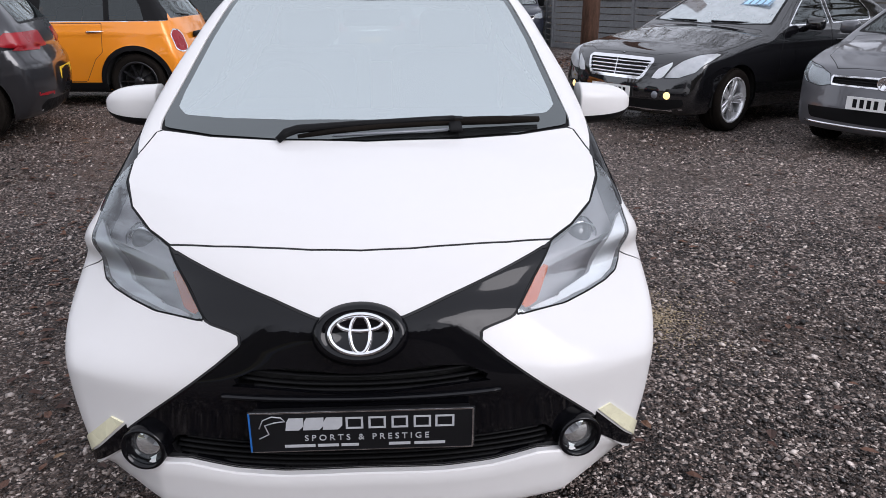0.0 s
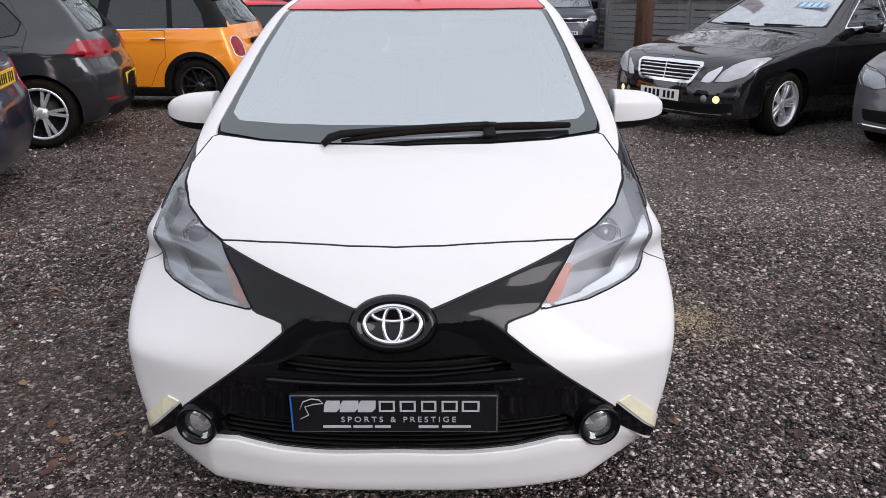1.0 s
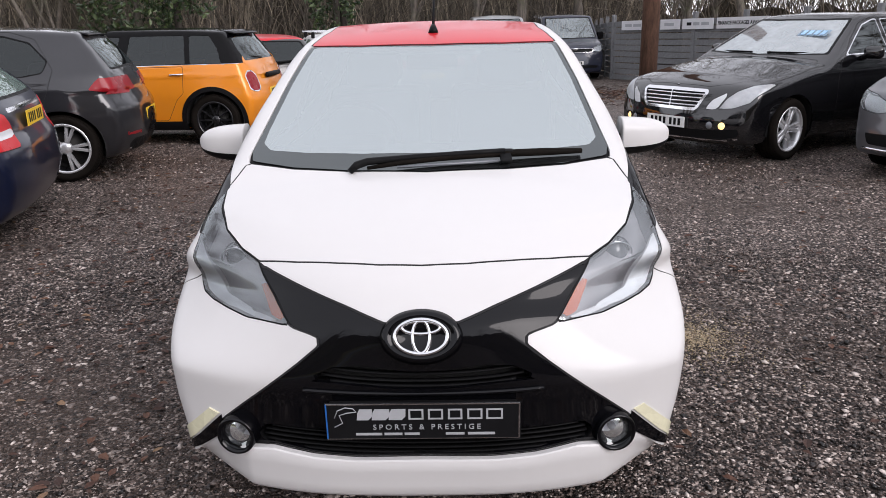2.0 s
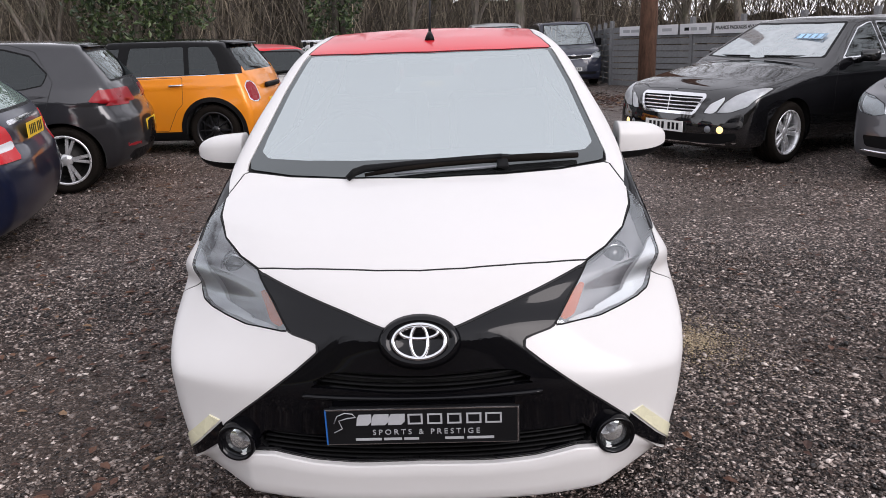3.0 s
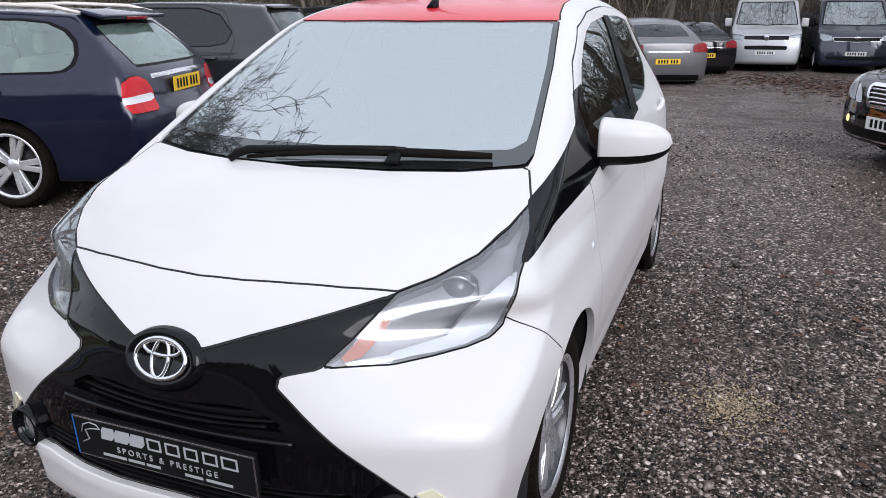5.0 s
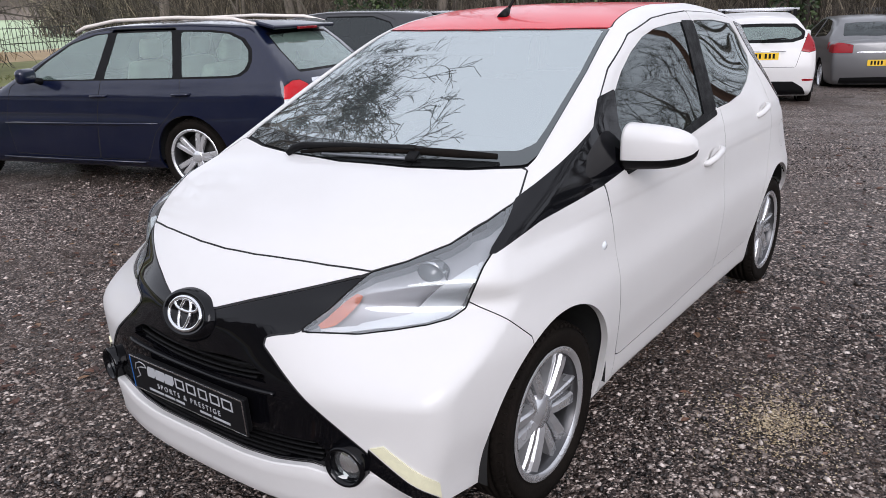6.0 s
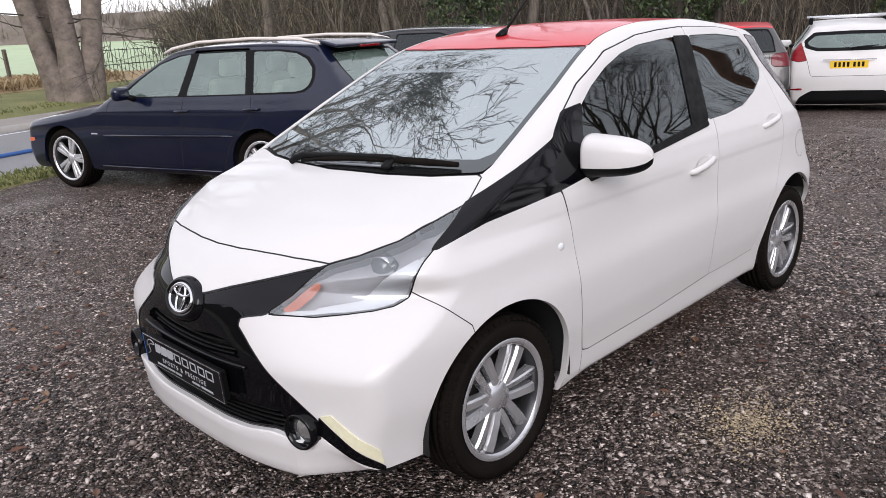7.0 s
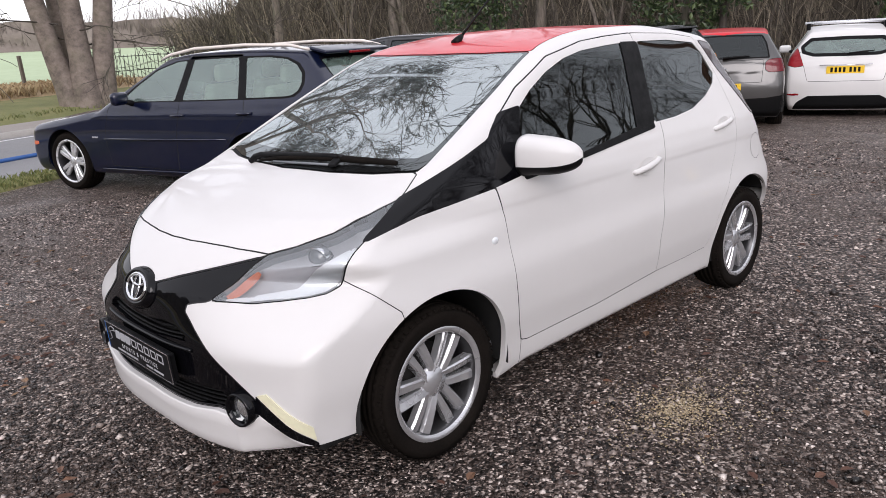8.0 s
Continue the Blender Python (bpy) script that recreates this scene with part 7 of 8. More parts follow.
def van(name, label, col, m, grey=False):
    S = dict(L=4.95, W=1.88, H=1.97, belt=1.22, wb=3.0, fo=0.90, r=0.335, rim=0.205, spokes=5, style="twin", paint=col, tyre_w=0.215, top_w=0.86, van=True, crown=0.06, sweep=0.16, screen_w=(0.86, 0.74), bow=0.12, round=0.09,
             nose=[(0.15, 0.10), (0.28, 0.0), (0.55, 0.02), (0.85, 0.08), (1.0, 0.16), (1.1, 0.3)], deck=[(0.0, 0.92), (0.15, 1.04), (0.5, 1.16), (0.8, 1.22), (4.95, 1.25)], roof=[(1.2, 1.80), (1.7, 1.95), (2.6, 1.985), (4.9, 1.97)],
             tail=[(0.15, 4.85), (0.4, 4.95), (1.9, 4.86), (2.0, 4.8)], screen=((0.72, 1.22), (1.55, 1.90)), plates=[(-0.02, 0.52, PLATE_WHITE, False)], mirror_y=1.25, mirror_h=0.24, mirror_paint=PLASTIC if not grey else WHITE, deep_lamp=True, screen_glass=VAN_SCREEN,
             panels=[("lamp", "f", xz((0.58, 0.86), (0.60, 0.98), (0.78, 1.04), (0.92, 1.06), (0.92, 0.92), (0.80, 0.84)) if not grey else xz((0.60, 0.84), (0.60, 0.98), (0.92, 1.02), (0.92, 0.88)), G),
                     ("grille", "f", xz((-0.2, 0.82), (0.55, 0.84), (0.58, 0.94), (-0.2, 0.94)) if not grey else xz((-0.2, 0.85), (0.58, 0.86), (0.58, 0.97), (-0.2, 0.98)), dict(gap=0.008, gap_label="chrome_w")),
                     ("lower", "f", xz((-0.2, 0.36), (0.70, 0.36), (0.74, 0.44), (-0.2, 0.46)) if not grey else xz((-0.2, 0.60), (0.55, 0.60), (0.55, 0.70), (-0.2, 0.72)), {}),
                     ("glass", "s", yz((1.25, 1.26), (1.60, 1.62), (1.75, 1.78), (2.0, 1.80), (2.0, 1.26)), {}), ("bonnet", "t", [(-0.2, 0.18, 0), (0.60, 0.24, 0), (0.78, 0.8, 0), (-0.2, 0.70, 0)], G)])
    return parked(name, label, "van", S, m, "parked vans")[0]


v1 = van("van", "dark blue panel van facing the yard", VAN_BLUE, put(3.70, 22.4, 3))
V, F_ = lathe([(0.0, 0.004), (0.05, 0.004), (0.06, 0.0)], 24, pose(0, 0.03, 0.93, 0, 0, -90) @ Matrix.Diagonal((1, 1.4, 0.6, 1)))
mesh_ob("oval_badge", V, F_, CHROME, v1)
v2 = van("van", "silver panel van with dark upper body, facing the yard", SILVER, put(1.45, 22.3, 2), True)
V, F_ = lathe([(0.05, -0.01), (0.07, 0.004), (0.06, 0.010), (0.0, 0.004)], 24, pose(0, 0.06, 0.92, 0, 0, -90))
mesh_ob("round_badge", V, F_, CHROME, v2)

# ---------------------------------------------------------------- trees
def grow(rng, start, way, length, radius, depth, out, spread, droop=0.0, twigs=3):
    """Add a limb and its branches to out[depth] as tubes."""
    n = 5 if depth > 1 else 4
    pts, rad = [np.array(start, float)], [radius]
    w = np.array(way, float)
    for i in range(n):
        w = w + np.array([rng.gauss(0, 0.16), rng.gauss(0, 0.16), rng.gauss(0, 0.10) + 0.05 - droop])
        w /= np.linalg.norm(w)
        pts.append(pts[-1] + w * length / n)
        rad.append(radius * (1 - 0.62 * (i + 1) / n))
    out.setdefault(depth, []).append((pts, rad))
    if depth == 0:
        return
    kids = twigs if depth <= 2 else max(3, twigs - 1)
    for k in range(kids + (1 if depth == 1 else 0)):
        f = rng.uniform(0.30, 1.0) if k else 1.0
        i = min(n - 1, int(f * n))
        p = pts[i] + (pts[i + 1] - pts[i]) * (f * n - i)
        t = pts[i + 1] - pts[i]
        t /= np.linalg.norm(t)
        side = np.cross(t, (rng.gauss(0, 1), rng.gauss(0, 1), rng.gauss(0, 1)))
        side /= max(np.linalg.norm(side), 1e-6)
        nw = t + side * spread * rng.uniform(0.6, 1.25)
        nw /= np.linalg.norm(nw)
        grow(rng, p, nw, length * rng.uniform(0.55, 0.78), max(rad[i] * rng.uniform(0.5, 0.72), 0.007), depth - 1, out, spread, droop, twigs)


def tree_parts(rng, stems, depth, spread, droop=0.0, twigs=3):
    out = {}
    for start, way, length, radius in stems:
        grow(rng, start, way, length, radius, depth, out, spread, droop, twigs)
    limbs, fine = [], []
    for dep, lst in out.items():
        for pts, rad in lst:
            if dep >= 2:
                limbs.append(tube(pts, rad, 10 if dep == depth else 6, False))
            else:
                fine.append(tube(pts[::2] if dep == 0 else pts, (rad[::2] if dep == 0 else rad), 3, False))
    return joined(*limbs), joined(*fine)


def make_tree(name, label, seed, stems, depth, spread, bark, m, droop=0.0, twigs=3, group="bare trees"):
    rng = random.Random(seed)
    (lv, lf), (fv, ff) = tree_parts(rng, stems, depth, spread, droop, twigs)
    ob = thing(name, label, "tree", group)
    mesh_ob("trunk", lv, lf, bark, ob)
    mesh_ob("crown", fv, ff, BARK_DARK, ob, smooth=False)["kind"] = "stuff"
    ob.matrix_world = m
    return ob


# the many-stemmed tree across the road
TX, TY = -16.9, 6.0
rng = random.Random(3)
beech = thing("tree", "large bare tree with several smooth grey-brown stems on the bank", "tree", "trees by the road")
out = {}
pieces = []
# across the line of sight, then along it, at foot and at 6 m up
for foot, mid, top, r in (((0.02, -0.26), (-0.10, -0.66), (-0.4, -1.5), 0.25), ((0.12, 0.06), (0.08, 0.02), (0.1, -0.15), 0.28), ((0.0, 0.38), (0.1, 0.66), (0.0, 1.6), 0.26), ((-0.40, -0.10), (-0.7, -0.25), (-1.4, -0.9), 0.20)):
    P0, P1, P2 = (np.array((foot[0], foot[1], -0.2)), np.array((mid[0], mid[1], 2.4)), np.array((top[0], top[1], 6.2)))
    pts = [P0 * (1 - f) ** 2 + 2 * f * (1 - f) * P1 + f * f * P2 + np.array((rng.gauss(0, 0.03), rng.gauss(0, 0.03), 0)) for f in np.linspace(0, 1, 9)]
    rad = [r * (1.35 if k == 0 else 1.12 if k == 1 else 1.0 - 0.045 * k) for k in range(9)]
    pieces.append(tube(pts, rad, 16, False))
    way = pts[-1] - pts[-2]
    for k in range(3):
        grow(rng, pts[-1], way / np.linalg.norm(way) + np.array((rng.gauss(0, 0.35), rng.gauss(0, 0.30), 0.1)), 4.4, rad[-1] * 0.72, 6, out, 0.58, 0.0, 3)
    for k in (4, 6):
        grow(rng, pts[k], (rng.gauss(0, 1), rng.gauss(0, 1), 0.7), 3.8, 0.12, 4, out, 0.62, 0.02, 3)
fine = []
for dep, lst in out.items():
    for pts, rad in lst:
        if dep >= 3:
            pieces.append(tube(pts, rad, 8, False))
        else:
            fine.append(tube(pts if dep else pts[::2], np.maximum(rad if dep else rad[::2], 0.011), 3, False))
V, F_ = joined(*pieces)
mesh_ob("trunk", V, F_, BEECH, beech)
V, F_ = joined(*fine)
mesh_ob("crown", V, F_, BARK_DARK, beech, smooth=False)["kind"] = "stuff"
beech.matrix_world = pose(TX, TY, 0.22, 0, 0, -19)
low = random.Random(9)
pieces = []
for k in range(11):
    a = low.uniform(0, math.tau)
    out = {}
    grow(low, (0.1 + 0.3 * math.cos(a), 0.3 * math.sin(a), low.uniform(1.2, 3.2)), (math.cos(a) + 0.3, math.sin(a) * 1.4, 0.15), low.uniform(1.8, 3.2), 0.026, 3, out, 0.7, 0.07, 3)
    for lst in out.values():
        for pts, rad in lst:
            pieces.append(tube(pts, np.maximum(np.array(rad) * 0.8, 0.006), 4, False))
V, F_ = joined(*pieces)
mesh_ob("branch", V, F_, BARK_DARK, beech)["kind"] = "stuff"

# woodland: a few kinds, then repeats
kinds = []
for i, (h, r, sp) in enumerate(((5.2, 0.17, 0.62), (4.6, 0.13, 0.70), (5.8, 0.22, 0.55), (3.8, 0.10, 0.75))):
    kinds.append(make_tree("tree", "bare winter tree with mossy trunk at the wood's edge", 20 + i, [((0, 0, -0.2), (0.04, 0.02, 1), h, r)] + ([((0.1, 0.1, -0.2), (-0.2, 0.12, 1), h * 0.8, r * 0.7)] if i % 2 else []), 5 if i != 3 else 4, sp, BARK, pose(0, 0, -100), 0.0, 3))
tall = make_tree("tree", "tall bare spreading tree behind the fence", 31, [((0, 0, -0.2), (0.02, -0.05, 1), 4.6, 0.30)], 6, 0.62, BARK, put(10.6, 15.0, 200), 0.0, 3, "trees behind the fence")
for x, y, a in ((9.6, 12.2, 40), (12.4, 9.2, 120), (13.8, 12.6, 260), (14.6, 5.4, 310), (11.6, 18.0, 90), (16.6, 9.5, 10)):
    copy_thing(tall, put(x, y, a))
spots = random.Random(77)
places = []
for i in range(30):
    f = i / 29
    x = -24 + 32 * f + spots.uniform(-0.8, 0.8)
    y = 15.5 + 10.5 * f ** 0.7 + spots.uniform(-1.3, 3.8) + (2.0 if x > -6 else 0)
    places.append((x, y))
for i in range(12):
    f = i / 11
    places.append((7.0 + 12 * f + spots.uniform(0, 2.5), 26 - 20 * f + spots.uniform(-1, 2)))
# unseen trees added behind and to the right of the camera, for reflections
for i in range(13):
    f = i / 12
    places.append((-24 + 50 * f, -19 - 5 * math.sin(3 * f) + spots.uniform(-3, 2)))
for i in range(7):
    places.append((22 + spots.uniform(0, 5), -16 + 4 * i))
for k in kinds:
    k.matrix_world = put(*places.pop(spots.randrange(20)), spots.uniform(0, 360))
for i, (x, y) in enumerate(places):
    s = spots.uniform(0.85, 1.25)
    src = kinds[spots.choice((0, 0, 1, 2, 2, 3))]
    copy_thing(src, put(x, y, spots.uniform(0, 360)) @ pose(0, 0, 0, spots.uniform(-4, 4), spots.uniform(-4, 4), 0))

# undergrowth: bramble stems, saplings and hanging twigs in front of the dark of the wood
rng = random.Random(4)
pieces = []
for i in range(5200):
    f = rng.random()
    x = -27 + 34.5 * f
    y = 16.6 + 9.6 * f ** 0.7 + abs(rng.gauss(0, 1.7)) + (1.4 if x > -6 else 0)
    z = ground_z(x, y)
    h = rng.uniform(0.4, 3.6) if rng.random() < 0.75 else rng.uniform(2, 5.5)
    a = rng.uniform(0, math.tau)
    lean = rng.uniform(0.1, 0.75)
    p0 = np.array((x, y, z + (0 if rng.random() < 0.7 else rng.uniform(0.5, 3.0))))
    p1 = p0 + np.array((math.cos(a) * lean * h * 0.4, math.sin(a) * lean * h * 0.4, h * 0.55))
    p2 = p1 + np.array((math.cos(a) * lean * h * 0.5 + rng.gauss(0, 0.15), math.sin(a) * lean * h * 0.5, h * rng.uniform(-0.15, 0.35)))
    r = rng.uniform(0.005, 0.018)
    pieces.append(tube([p0, p1, p2], (r, r * 0.8, r * 0.35), 3, False))
V, F_ = joined(*pieces)
tagged(mesh_ob("undergrowth", V, F_, TWIG, smooth=False), "tangle of bare brambles and saplings along the wood", "undergrowth", kind="stuff")

# ivy and laurel masses: many small leaves round a stem
def leaf_mass(name, label, blobs, count, seed, mat, size=(0.05, 0.11)):
    r = np.random.default_rng(seed)
    V, F = [], []
    for k in range(count):
        cx, cy, cz, rx, ry, rz = blobs[r.integers(len(blobs))]
        u = r.normal(size=3)
        u /= np.linalg.norm(u)
        u = u * (0.55 + 0.5 * r.random() ** 0.6) * (1 + 0.22 * math.sin(7 * u[0] + 3 * u[2]))
        c = np.array((cx + u[0] * rx, cy + u[1] * ry, cz + u[2] * rz))
        s = r.uniform(*size)
        a = r.normal(size=3)
        a /= np.linalg.norm(a)
        b = np.cross(a, r.normal(size=3))
        b /= np.linalg.norm(b)
        o = len(V)
        n_ = np.cross(a, b) * s * 0.25
        V += [c - a * s, c + b * s * 0.55 + n_, c + a * s, c - b * s * 0.55 + n_]
        F.append((o, o + 1, o + 2, o + 3))
    e = thing(name, label, "shrub", "evergreen shrubs")
    mesh_ob("foliage", V, F, mat, e, smooth=False)["kind"] = "stuff"
    for cx, cy, cz, rx, ry, rz in blobs[:2]:
        v, f = tube([(cx, cy, ground_z(cx, cy) - 0.1), (cx + 0.1, cy, cz), (cx, cy + 0.1, cz + rz * 0.6)], (0.12, 0.09, 0.03), 8)
        mesh_ob("stem", v, f, BARK_DARK, e)
    return e


leaf_mass("shrub", "dark evergreen ivy-clad shrub at the wood's edge", [(-8.6, 19.5, 2.0, 1.5, 1.1, 1.6), (-7.6, 19.8, 3.2, 1.4, 1.1, 1.6), (-9.4, 19.9, 3.4, 1.2, 1.0, 1.2), (-8.3, 19.6, 4.6, 1.5, 1.2, 1.4)], 7000, 1, IVY)
leaf_mass("shrub", "dark evergreen ivy-clad trunk among bare trees", [(-15.0, 17.6, 1.6, 1.3, 1.0, 1.5), (-14.4, 17.9, 3.2, 1.3, 1.0, 1.6), (-15.8, 18.0, 3.6, 1.0, 1.0, 1.3)], 4200, 2, IVY)
leaf_mass("shrub", "ivy-covered stump at the wood's edge", [(-3.6, 22.0, 2.2, 0.8, 0.8, 1.8), (-3.4, 22.2, 4.0, 0.9, 0.8, 1.4)], 2600, 3, IVY)

# dark of the wood behind, and hazy hedges over the field
def bank_of(name, label, pts, heights, mat, seed, ragged=1.0):
    r = random.Random(seed)
    V, F = [], []
    k = 7
    n_ = 0
    for i in range(len(pts) - 1):
        (x0, y0), (x1, y1) = pts[i], pts[i + 1]
        steps = max(6, int(math.hypot(x1 - x0, y1 - y0) / (0.45 if ragged > 0.5 else 0.9)))
        for j in range(steps):
            f = j / steps
            x, y = x0 + (x1 - x0) * f, y0 + (y1 - y0) * f
            h = (heights[i] + (heights[i + 1] - heights[i]) * f) * (1 + ragged * (0.30 * noise.noise((x * 0.35, y * 0.35, seed)) + 0.12 * r.uniform(-1, 1)))
            for q in range(k):
                u = q / (k - 1)
                V.append((x + 0.8 * noise.noise((x, u * 4, seed)), y + 0.8 * noise.noise((y, u * 4, seed + 5.0)), ground_z(x, y) - 0.5 + h * u))
            n_ += 1
    for i in range(n_ - 1):
        for q in range(k - 1):
            F.append((i * k + q, (i + 1) * k + q, (i + 1) * k + q + 1, i * k + q + 1))
    return tagged(mesh_ob(name, V, F, mat), label, "woodland", kind="structure")


bank_of("backdrop_wood", "dark depth of the bare wood", [(-40, 22), (-34, 23), (-26, 24), (-10, 27), (2, 33), (10, 34), (18, 26), (25, 10), (30, -6)], [3.2, 5.6, 6.8, 5.5, 3.9, 3.0, 2.7, 2.7, 2.7], WOODS, 1, 0.6)
# added out of view behind the camera, to darken reflections in paint and glass
bank_of("backdrop_rear", "unseen wooded backdrop added behind the camera to darken reflections", [(32, 0), (27, -12), (20, -22), (0, -24), (-22, -24), (-34, -18)], [5, 5.5, 6.5, 8, 8, 5], WOODS, 2)
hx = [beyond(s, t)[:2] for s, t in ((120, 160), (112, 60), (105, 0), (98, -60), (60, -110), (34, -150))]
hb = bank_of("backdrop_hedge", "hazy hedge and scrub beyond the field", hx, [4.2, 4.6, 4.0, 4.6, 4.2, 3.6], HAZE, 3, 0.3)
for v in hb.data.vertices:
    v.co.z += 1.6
# bare twigs standing out of the wood's edge and top
r = random.Random(52)
pieces = []
edge_pts = [(-42, 21.2), (-34, 22.4), (-26, 23.4), (-10, 26.4), (2, 32), (10, 33), (17.4, 25.4), (24.2, 9.6)]
edge_tall = [3.0, 6.0, 8.0, 7.0, 6.0, 6.0, 6.5, 6.0]
for i in range(9000):
    f = r.random() ** 1.1 * (len(edge_pts) - 1.001)
    k = int(f)
    f -= k
    x = edge_pts[k][0] * (1 - f) + edge_pts[k + 1][0] * f + r.gauss(0, 0.6)
    y = edge_pts[k][1] * (1 - f) + edge_pts[k + 1][1] * f + r.gauss(0, 0.7)
    h = (edge_tall[k] * (1 - f) + edge_tall[k + 1] * f) * r.uniform(0.5, 1.0)
    z = ground_z(x, y) + h * r.uniform(0.15, 0.75)
    a, lean, long = r.uniform(0, math.tau), r.uniform(0.15, 0.8), r.uniform(0.8, 2.6)
    p0 = np.array((x, y, z))
    p1 = p0 + np.array((math.cos(a) * lean * long * 0.5, math.sin(a) * lean * long * 0.5, long * 0.55))
    p2 = p1 + np.array((math.cos(a) * lean * long * 0.6 + r.gauss(0, 0.2), math.sin(a) * lean * long * 0.5, long * r.uniform(0.1, 0.5)))
    w = r.uniform(0.010, 0.030)
    pieces.append(tube([p0, p1, p2], (w, w * 0.7, w * 0.35), 3, False))
V, F_ = joined(*pieces)
tagged(mesh_ob("wood_twigs", V, F_, TWIG, smooth=False), "bare twigs along the wood's edge", "undergrowth", kind="stuff")
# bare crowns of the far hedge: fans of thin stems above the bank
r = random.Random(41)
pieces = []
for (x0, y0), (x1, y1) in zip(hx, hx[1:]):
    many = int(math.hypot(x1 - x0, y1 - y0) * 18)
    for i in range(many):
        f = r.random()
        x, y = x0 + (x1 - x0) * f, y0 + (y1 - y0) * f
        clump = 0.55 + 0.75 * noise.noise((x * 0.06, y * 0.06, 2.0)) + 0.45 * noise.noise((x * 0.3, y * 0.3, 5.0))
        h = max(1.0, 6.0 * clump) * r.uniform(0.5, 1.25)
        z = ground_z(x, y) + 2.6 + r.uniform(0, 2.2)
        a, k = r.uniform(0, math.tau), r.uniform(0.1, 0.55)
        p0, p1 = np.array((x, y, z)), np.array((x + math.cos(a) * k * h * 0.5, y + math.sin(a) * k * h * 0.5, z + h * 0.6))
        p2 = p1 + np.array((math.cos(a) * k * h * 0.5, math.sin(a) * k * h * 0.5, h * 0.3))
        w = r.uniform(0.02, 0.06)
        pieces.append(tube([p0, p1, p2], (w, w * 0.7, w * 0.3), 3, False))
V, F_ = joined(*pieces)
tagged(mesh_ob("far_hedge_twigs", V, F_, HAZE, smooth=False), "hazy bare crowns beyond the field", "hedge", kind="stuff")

# field-edge railing and leaning posts
rail = thing("railing", "thin iron railing at the field's edge", "railing")
for i in range(26):
    x, y, _ = beyond(18.2, -16.0 - 0.16 * i)
    v, f = tube([(x, y, 0.45), (x, y, 1.35)], 0.010, 5)
    mesh_ob("upright", v, f, IRON, rail)
for h in (0.85, 1.3):
    v, f = tube([beyond(18.2, -16.0, h), beyond(18.2, -20.0, h)], 0.012, 5)
    mesh_ob("rail", v, f, IRON, rail)
for t, lean in ((-13.4, 6), (-9.6, -5), (-5.4, 4)):
    x, y, _ = beyond(18.6, t)
    post = box_part("fence_post", 0.09, 0.09, 1.1, pose(x, y, 0.95, lean, lean, 20), POST_WOOD, None, 0.01)
    tagged(post, "weathered leaning timber post in dry grass", "post", "field posts")

# tufts of dry and green grass on the bank
def tufts(name, label, mat, s0, s1, t0, t1, z0, count, tall, seed):
    r = random.Random(seed)
    V, F = [], []
    for i in range(count):
        s, t = r.uniform(s0, s1), r.uniform(t0, t1)
        x, y, _ = beyond(s, t)
        for k in range(5):
            a = r.uniform(0, math.tau)
            h = tall * r.uniform(0.4, 1.1)
            dx, dy = math.cos(a) * h * 0.5, math.sin(a) * h * 0.5
            w = 0.010
            o = len(V)
            V += [(x - w * math.sin(a), y + w * math.cos(a), z0), (x + w * math.sin(a), y - w * math.cos(a), z0), (x + dx * 0.5, y + dy * 0.5, z0 + h * 0.75), (x + dx, y + dy, z0 + h * 0.9)]
            F += [(o, o + 1, o + 2), (o + 1, o + 3, o + 2)]
    tagged(mesh_ob(name, V, F, mat, smooth=False), label, "grass", kind="stuff")


STRAW = island_material("straw", [(0.0, (0.28, 0.19, 0.10)), (0.6, (0.48, 0.36, 0.21)), (1.0, (0.60, 0.49, 0.31))], 0.9)
BLADE = island_material("grass_blade", [(0.0, (0.08, 0.10, 0.030)), (0.6, (0.19, 0.22, 0.07)), (1.0, (0.33, 0.31, 0.13))], 0.8)
tufts("dry_grass", "bleached grass along the field", STRAW, 16.6, 19.6, -16, 4, 0.45, 2600, 0.34, 1)
tufts("bank_grass", "short mossy grass on the bank", BLADE, 12.9, 16.6, -14, 4, 0.22, 3000, 0.08, 2)
tufts("verge_grass", "short grass at the yard's edge", BLADE, 6.15, 6.95, -9, 6, 0.02, 3400, 0.07, 3)

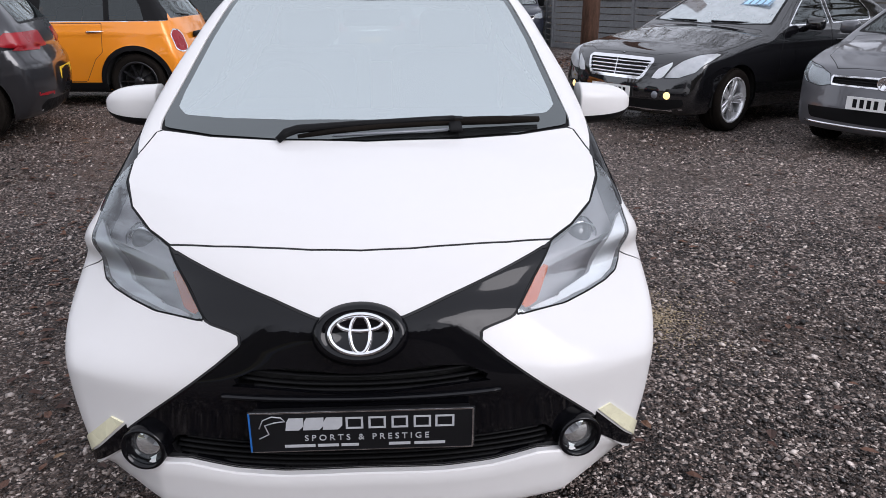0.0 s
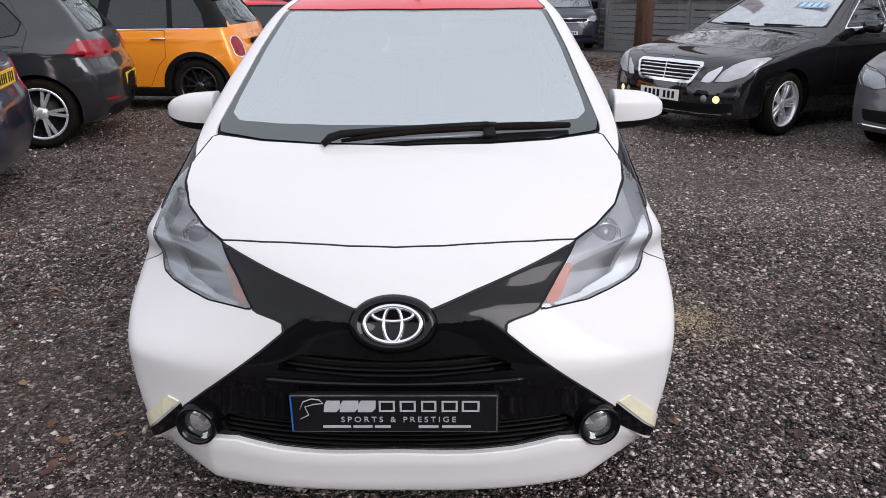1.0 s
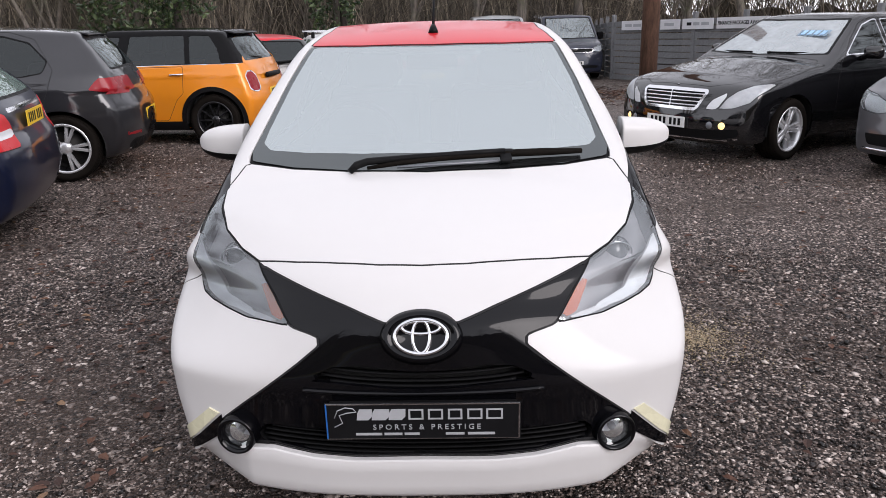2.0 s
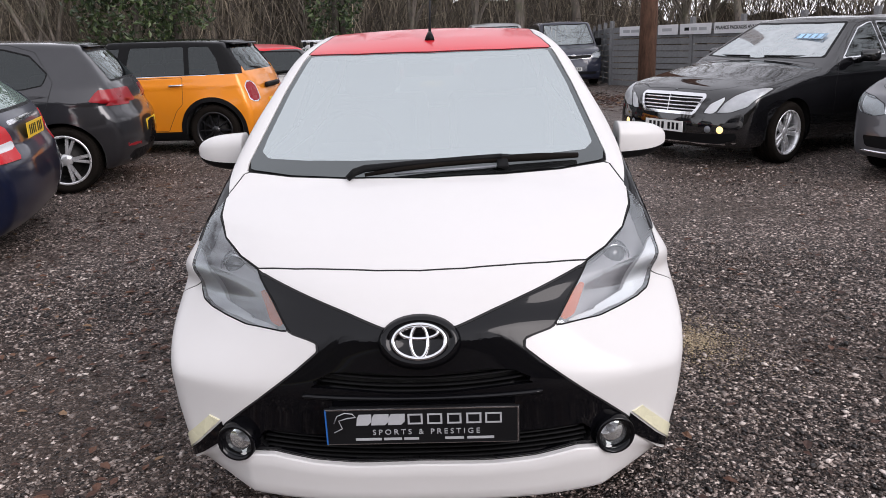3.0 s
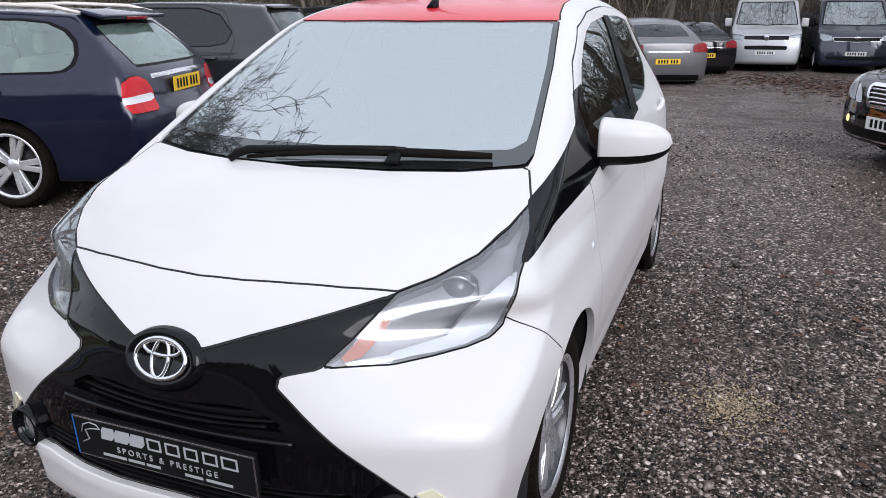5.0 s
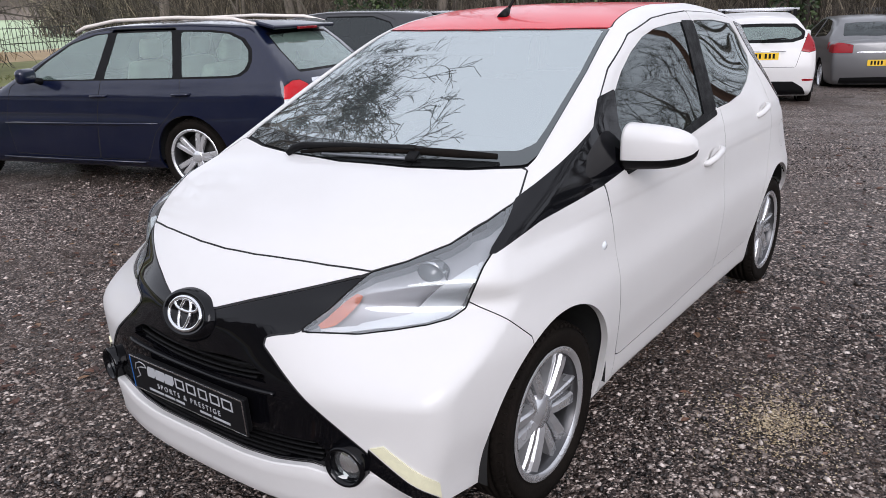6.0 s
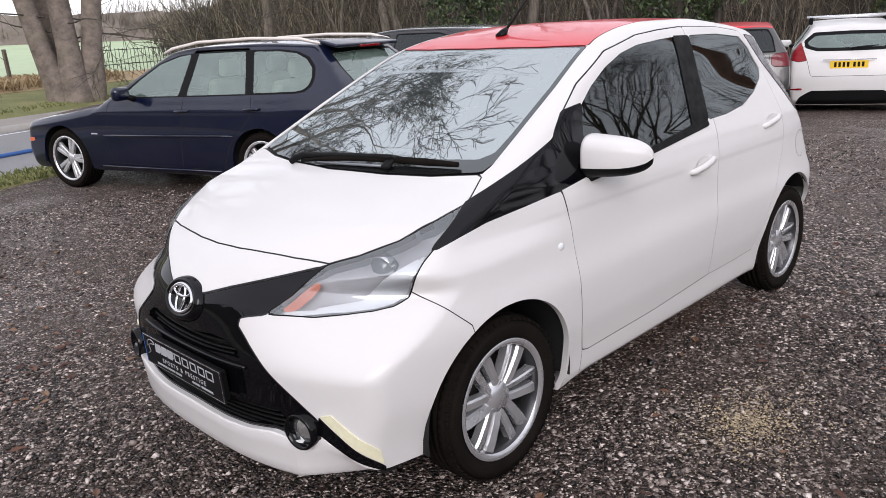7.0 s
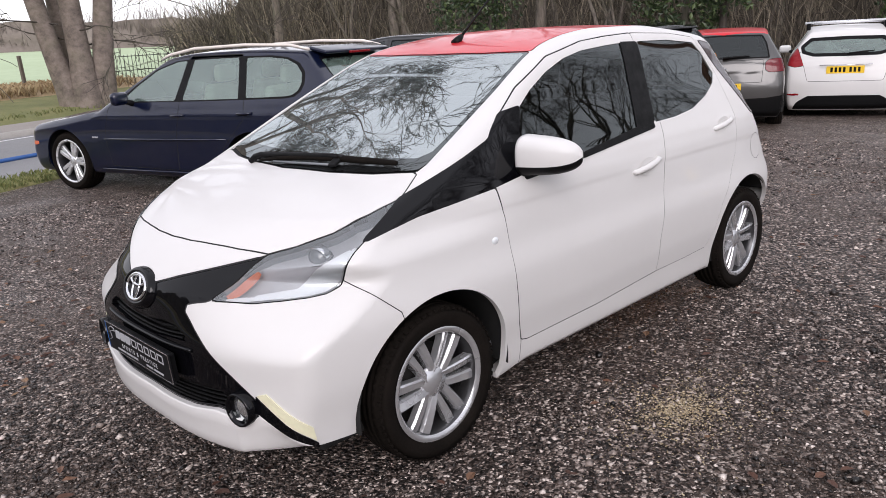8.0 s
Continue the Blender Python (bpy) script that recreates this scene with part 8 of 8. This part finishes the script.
# ---------------------------------------------------------------- loose stones, leaves, sawdust
def scatter(name, label, category, mat, count, seed, where, size, flat=(0.45, 0.8)):
    """Twelve-sided pebbles lying on the ground."""
    r = np.random.default_rng(seed)
    P = where(r, count)
    n_ = len(P)
    ang = np.arange(6) * np.pi / 3
    unit = np.concatenate([np.stack([np.cos(ang), np.sin(ang), np.zeros(6)], 1), [(0, 0, 1.0), (0, 0, -1.0)]])
    s = size[0] + (size[1] - size[0]) * r.random(n_) ** 3
    sc = np.stack([s, s * r.uniform(0.55, 1.0, n_), s * r.uniform(*flat, n_)], 1)
    jit = r.uniform(0.48, 1.30, (n_, 8, 1))
    pts = unit[None] * jit * sc[:, None, :]
    pts[:, :6, 2] += (r.uniform(-0.25, 0.25, (n_, 6)) * sc[:, 2:3])
    a, b = r.uniform(0, 2 * np.pi, n_), r.normal(0, 0.3, n_)
    ca, sa, cb, sb = np.cos(a), np.sin(a), np.cos(b), np.sin(b)
    x, y, z = pts[..., 0], pts[..., 1], pts[..., 2]
    x, z = x * cb[:, None] + z * sb[:, None], -x * sb[:, None] + z * cb[:, None]
    X = np.stack([x * ca[:, None] - y * sa[:, None] + P[:, :1], x * sa[:, None] + y * ca[:, None] + P[:, 1:2], z + P[:, 2:3] + 0.25 * sc[:, 2:3]], 2).reshape(-1, 3)
    tri = np.array([(i, (i + 1) % 6, 6) for i in range(6)] + [((i + 1) % 6, i, 7) for i in range(6)])
    T = (tri[None] + (np.arange(n_) * 8)[:, None, None]).reshape(-1, 3)
    me = bpy.data.meshes.new(name)
    me.vertices.add(len(X))
    me.vertices.foreach_set("co", X.ravel())
    me.loops.add(T.size)
    me.loops.foreach_set("vertex_index", T.ravel())
    me.polygons.add(len(T))
    me.polygons.foreach_set("loop_start", np.arange(len(T)) * 3)
    me.update(calc_edges=True)
    me.materials.append(mat)
    return tagged(new(name, me), label, category, kind="stuff")


def on_ground(xy):
    z = FALL(xy[:, 1]) * blend(-16.0, -6.0, xy[:, 0]) + rise(xy[:, 0], xy[:, 1])
    return np.concatenate([xy, z[:, None]], 1)


def swept(r, a):
    """Stones lie in drifts; wheels have swept some of the yard to bare fines."""
    x, y = a[:, 0], a[:, 1]
    f = np.sin(1.9 * x + 0.8 * y + 1.0) * np.sin(1.3 * y - 0.7 * x) + 0.6 * np.sin(4.3 * x - 2.9 * y) * np.sin(3.7 * y + 2.1 * x)
    return r.random(len(a)) < 0.80 + 0.35 * f


def near_car(r, count):
    a = np.stack([r.uniform(-2.6, 2.9, count), r.uniform(-0.9, 3.2, count)], 1)
    keep = ~((np.abs(a[:, 0]) < 0.62) & (a[:, 1] > 0.35)) & swept(r, a)
    return on_ground(a[keep])


def mid_yard(r, count):
    a = np.stack([r.uniform(-5.5, 6.0, count), r.uniform(-0.8, 9.0, count)], 1)
    keep = ~((np.abs(a[:, 0]) < 0.62) & (a[:, 1] > 0.35) & (a[:, 1] < 3.1)) & swept(r, a)
    return on_ground(a[keep])


scatter("gravel", "loose crushed stone over the yard", "gravel", STONE, 125000, 11, near_car, (0.0028, 0.0125), (0.30, 0.62))
scatter("gravel", "scattered larger stones over the yard", "gravel", STONE, 66000, 12, mid_yard, (0.007, 0.021), (0.30, 0.62))
scatter("gravel", "pale grit strewn through the crushed stone", "gravel", PALE_STONE, 11000, 15, near_car, (0.003, 0.011), (0.35, 0.7))
scatter("gravel", "pale stones strewn farther over the yard", "gravel", PALE_STONE, 15000, 16, mid_yard, (0.007, 0.020), (0.35, 0.7))
scatter("gravel", "odd large pale pebbles", "gravel", STONE, 500, 13, mid_yard, (0.012, 0.032), (0.5, 0.9))


def chips(r, count):
    c = np.array((1.22, 1.55))
    return on_ground(c + r.normal(0, 1, (count, 2)) * (0.13, 0.19) * r.uniform(0.3, 1.5, (count, 1))) + (0, 0, 0.006)


scatter("sawdust", "patch of pale wood chips on the gravel", "sawdust", CHIP, 3200, 14, chips, (0.002, 0.007), (0.2, 0.5))


def leaves(name, label, count, where, seed, size=(0.02, 0.05)):
    r = np.random.default_rng(seed)
    P = where(r, count)
    V, F = [], []
    for p in P:
        s, a = r.uniform(*size), r.uniform(0, math.tau)
        c, q = math.cos(a), math.sin(a)
        o = len(V)
        for lx, ly, lz in ((-1, 0, 0.10), (-0.3, 0.5, 0.28), (0.5, 0.42, 0.22), (1, 0, 0.05), (0.5, -0.42, 0.30), (-0.3, -0.5, 0.16), (0, 0, 0.04)):
            V.append((p[0] + s * (lx * c - ly * q), p[1] + s * (lx * q + ly * c), p[2] + 0.008 + s * lz * r.uniform(0.6, 1.4)))
        F += [(o + i, o + (i + 1) % 6, o + 6) for i in range(6)]
    tagged(mesh_ob(name, V, F, LEAF_BROWN, smooth=False), label, "leaves", kind="stuff")


def litter_left(r, count):
    return on_ground(np.stack([-1.0 - np.abs(r.normal(0, 1.6, count)), r.uniform(-0.8, 6.5, count)], 1))


def litter_far(r, count):
    t = r.random(count)
    return on_ground(np.stack([1.2 + 4.5 * t + r.normal(0, 0.7, count), 19.0 - 6.5 * t + r.normal(0, 1.5, count)], 1))


leaves("fallen_leaves", "brown fallen leaves on the gravel", 900, litter_left, 21, (0.012, 0.034))
leaves("fallen_leaves", "drift of brown leaves below the fence", 2600, litter_far, 22, (0.03, 0.07))
leaves("fallen_leaves", "brown leaves strewn over the yard", 1700, mid_yard, 23, (0.010, 0.034))
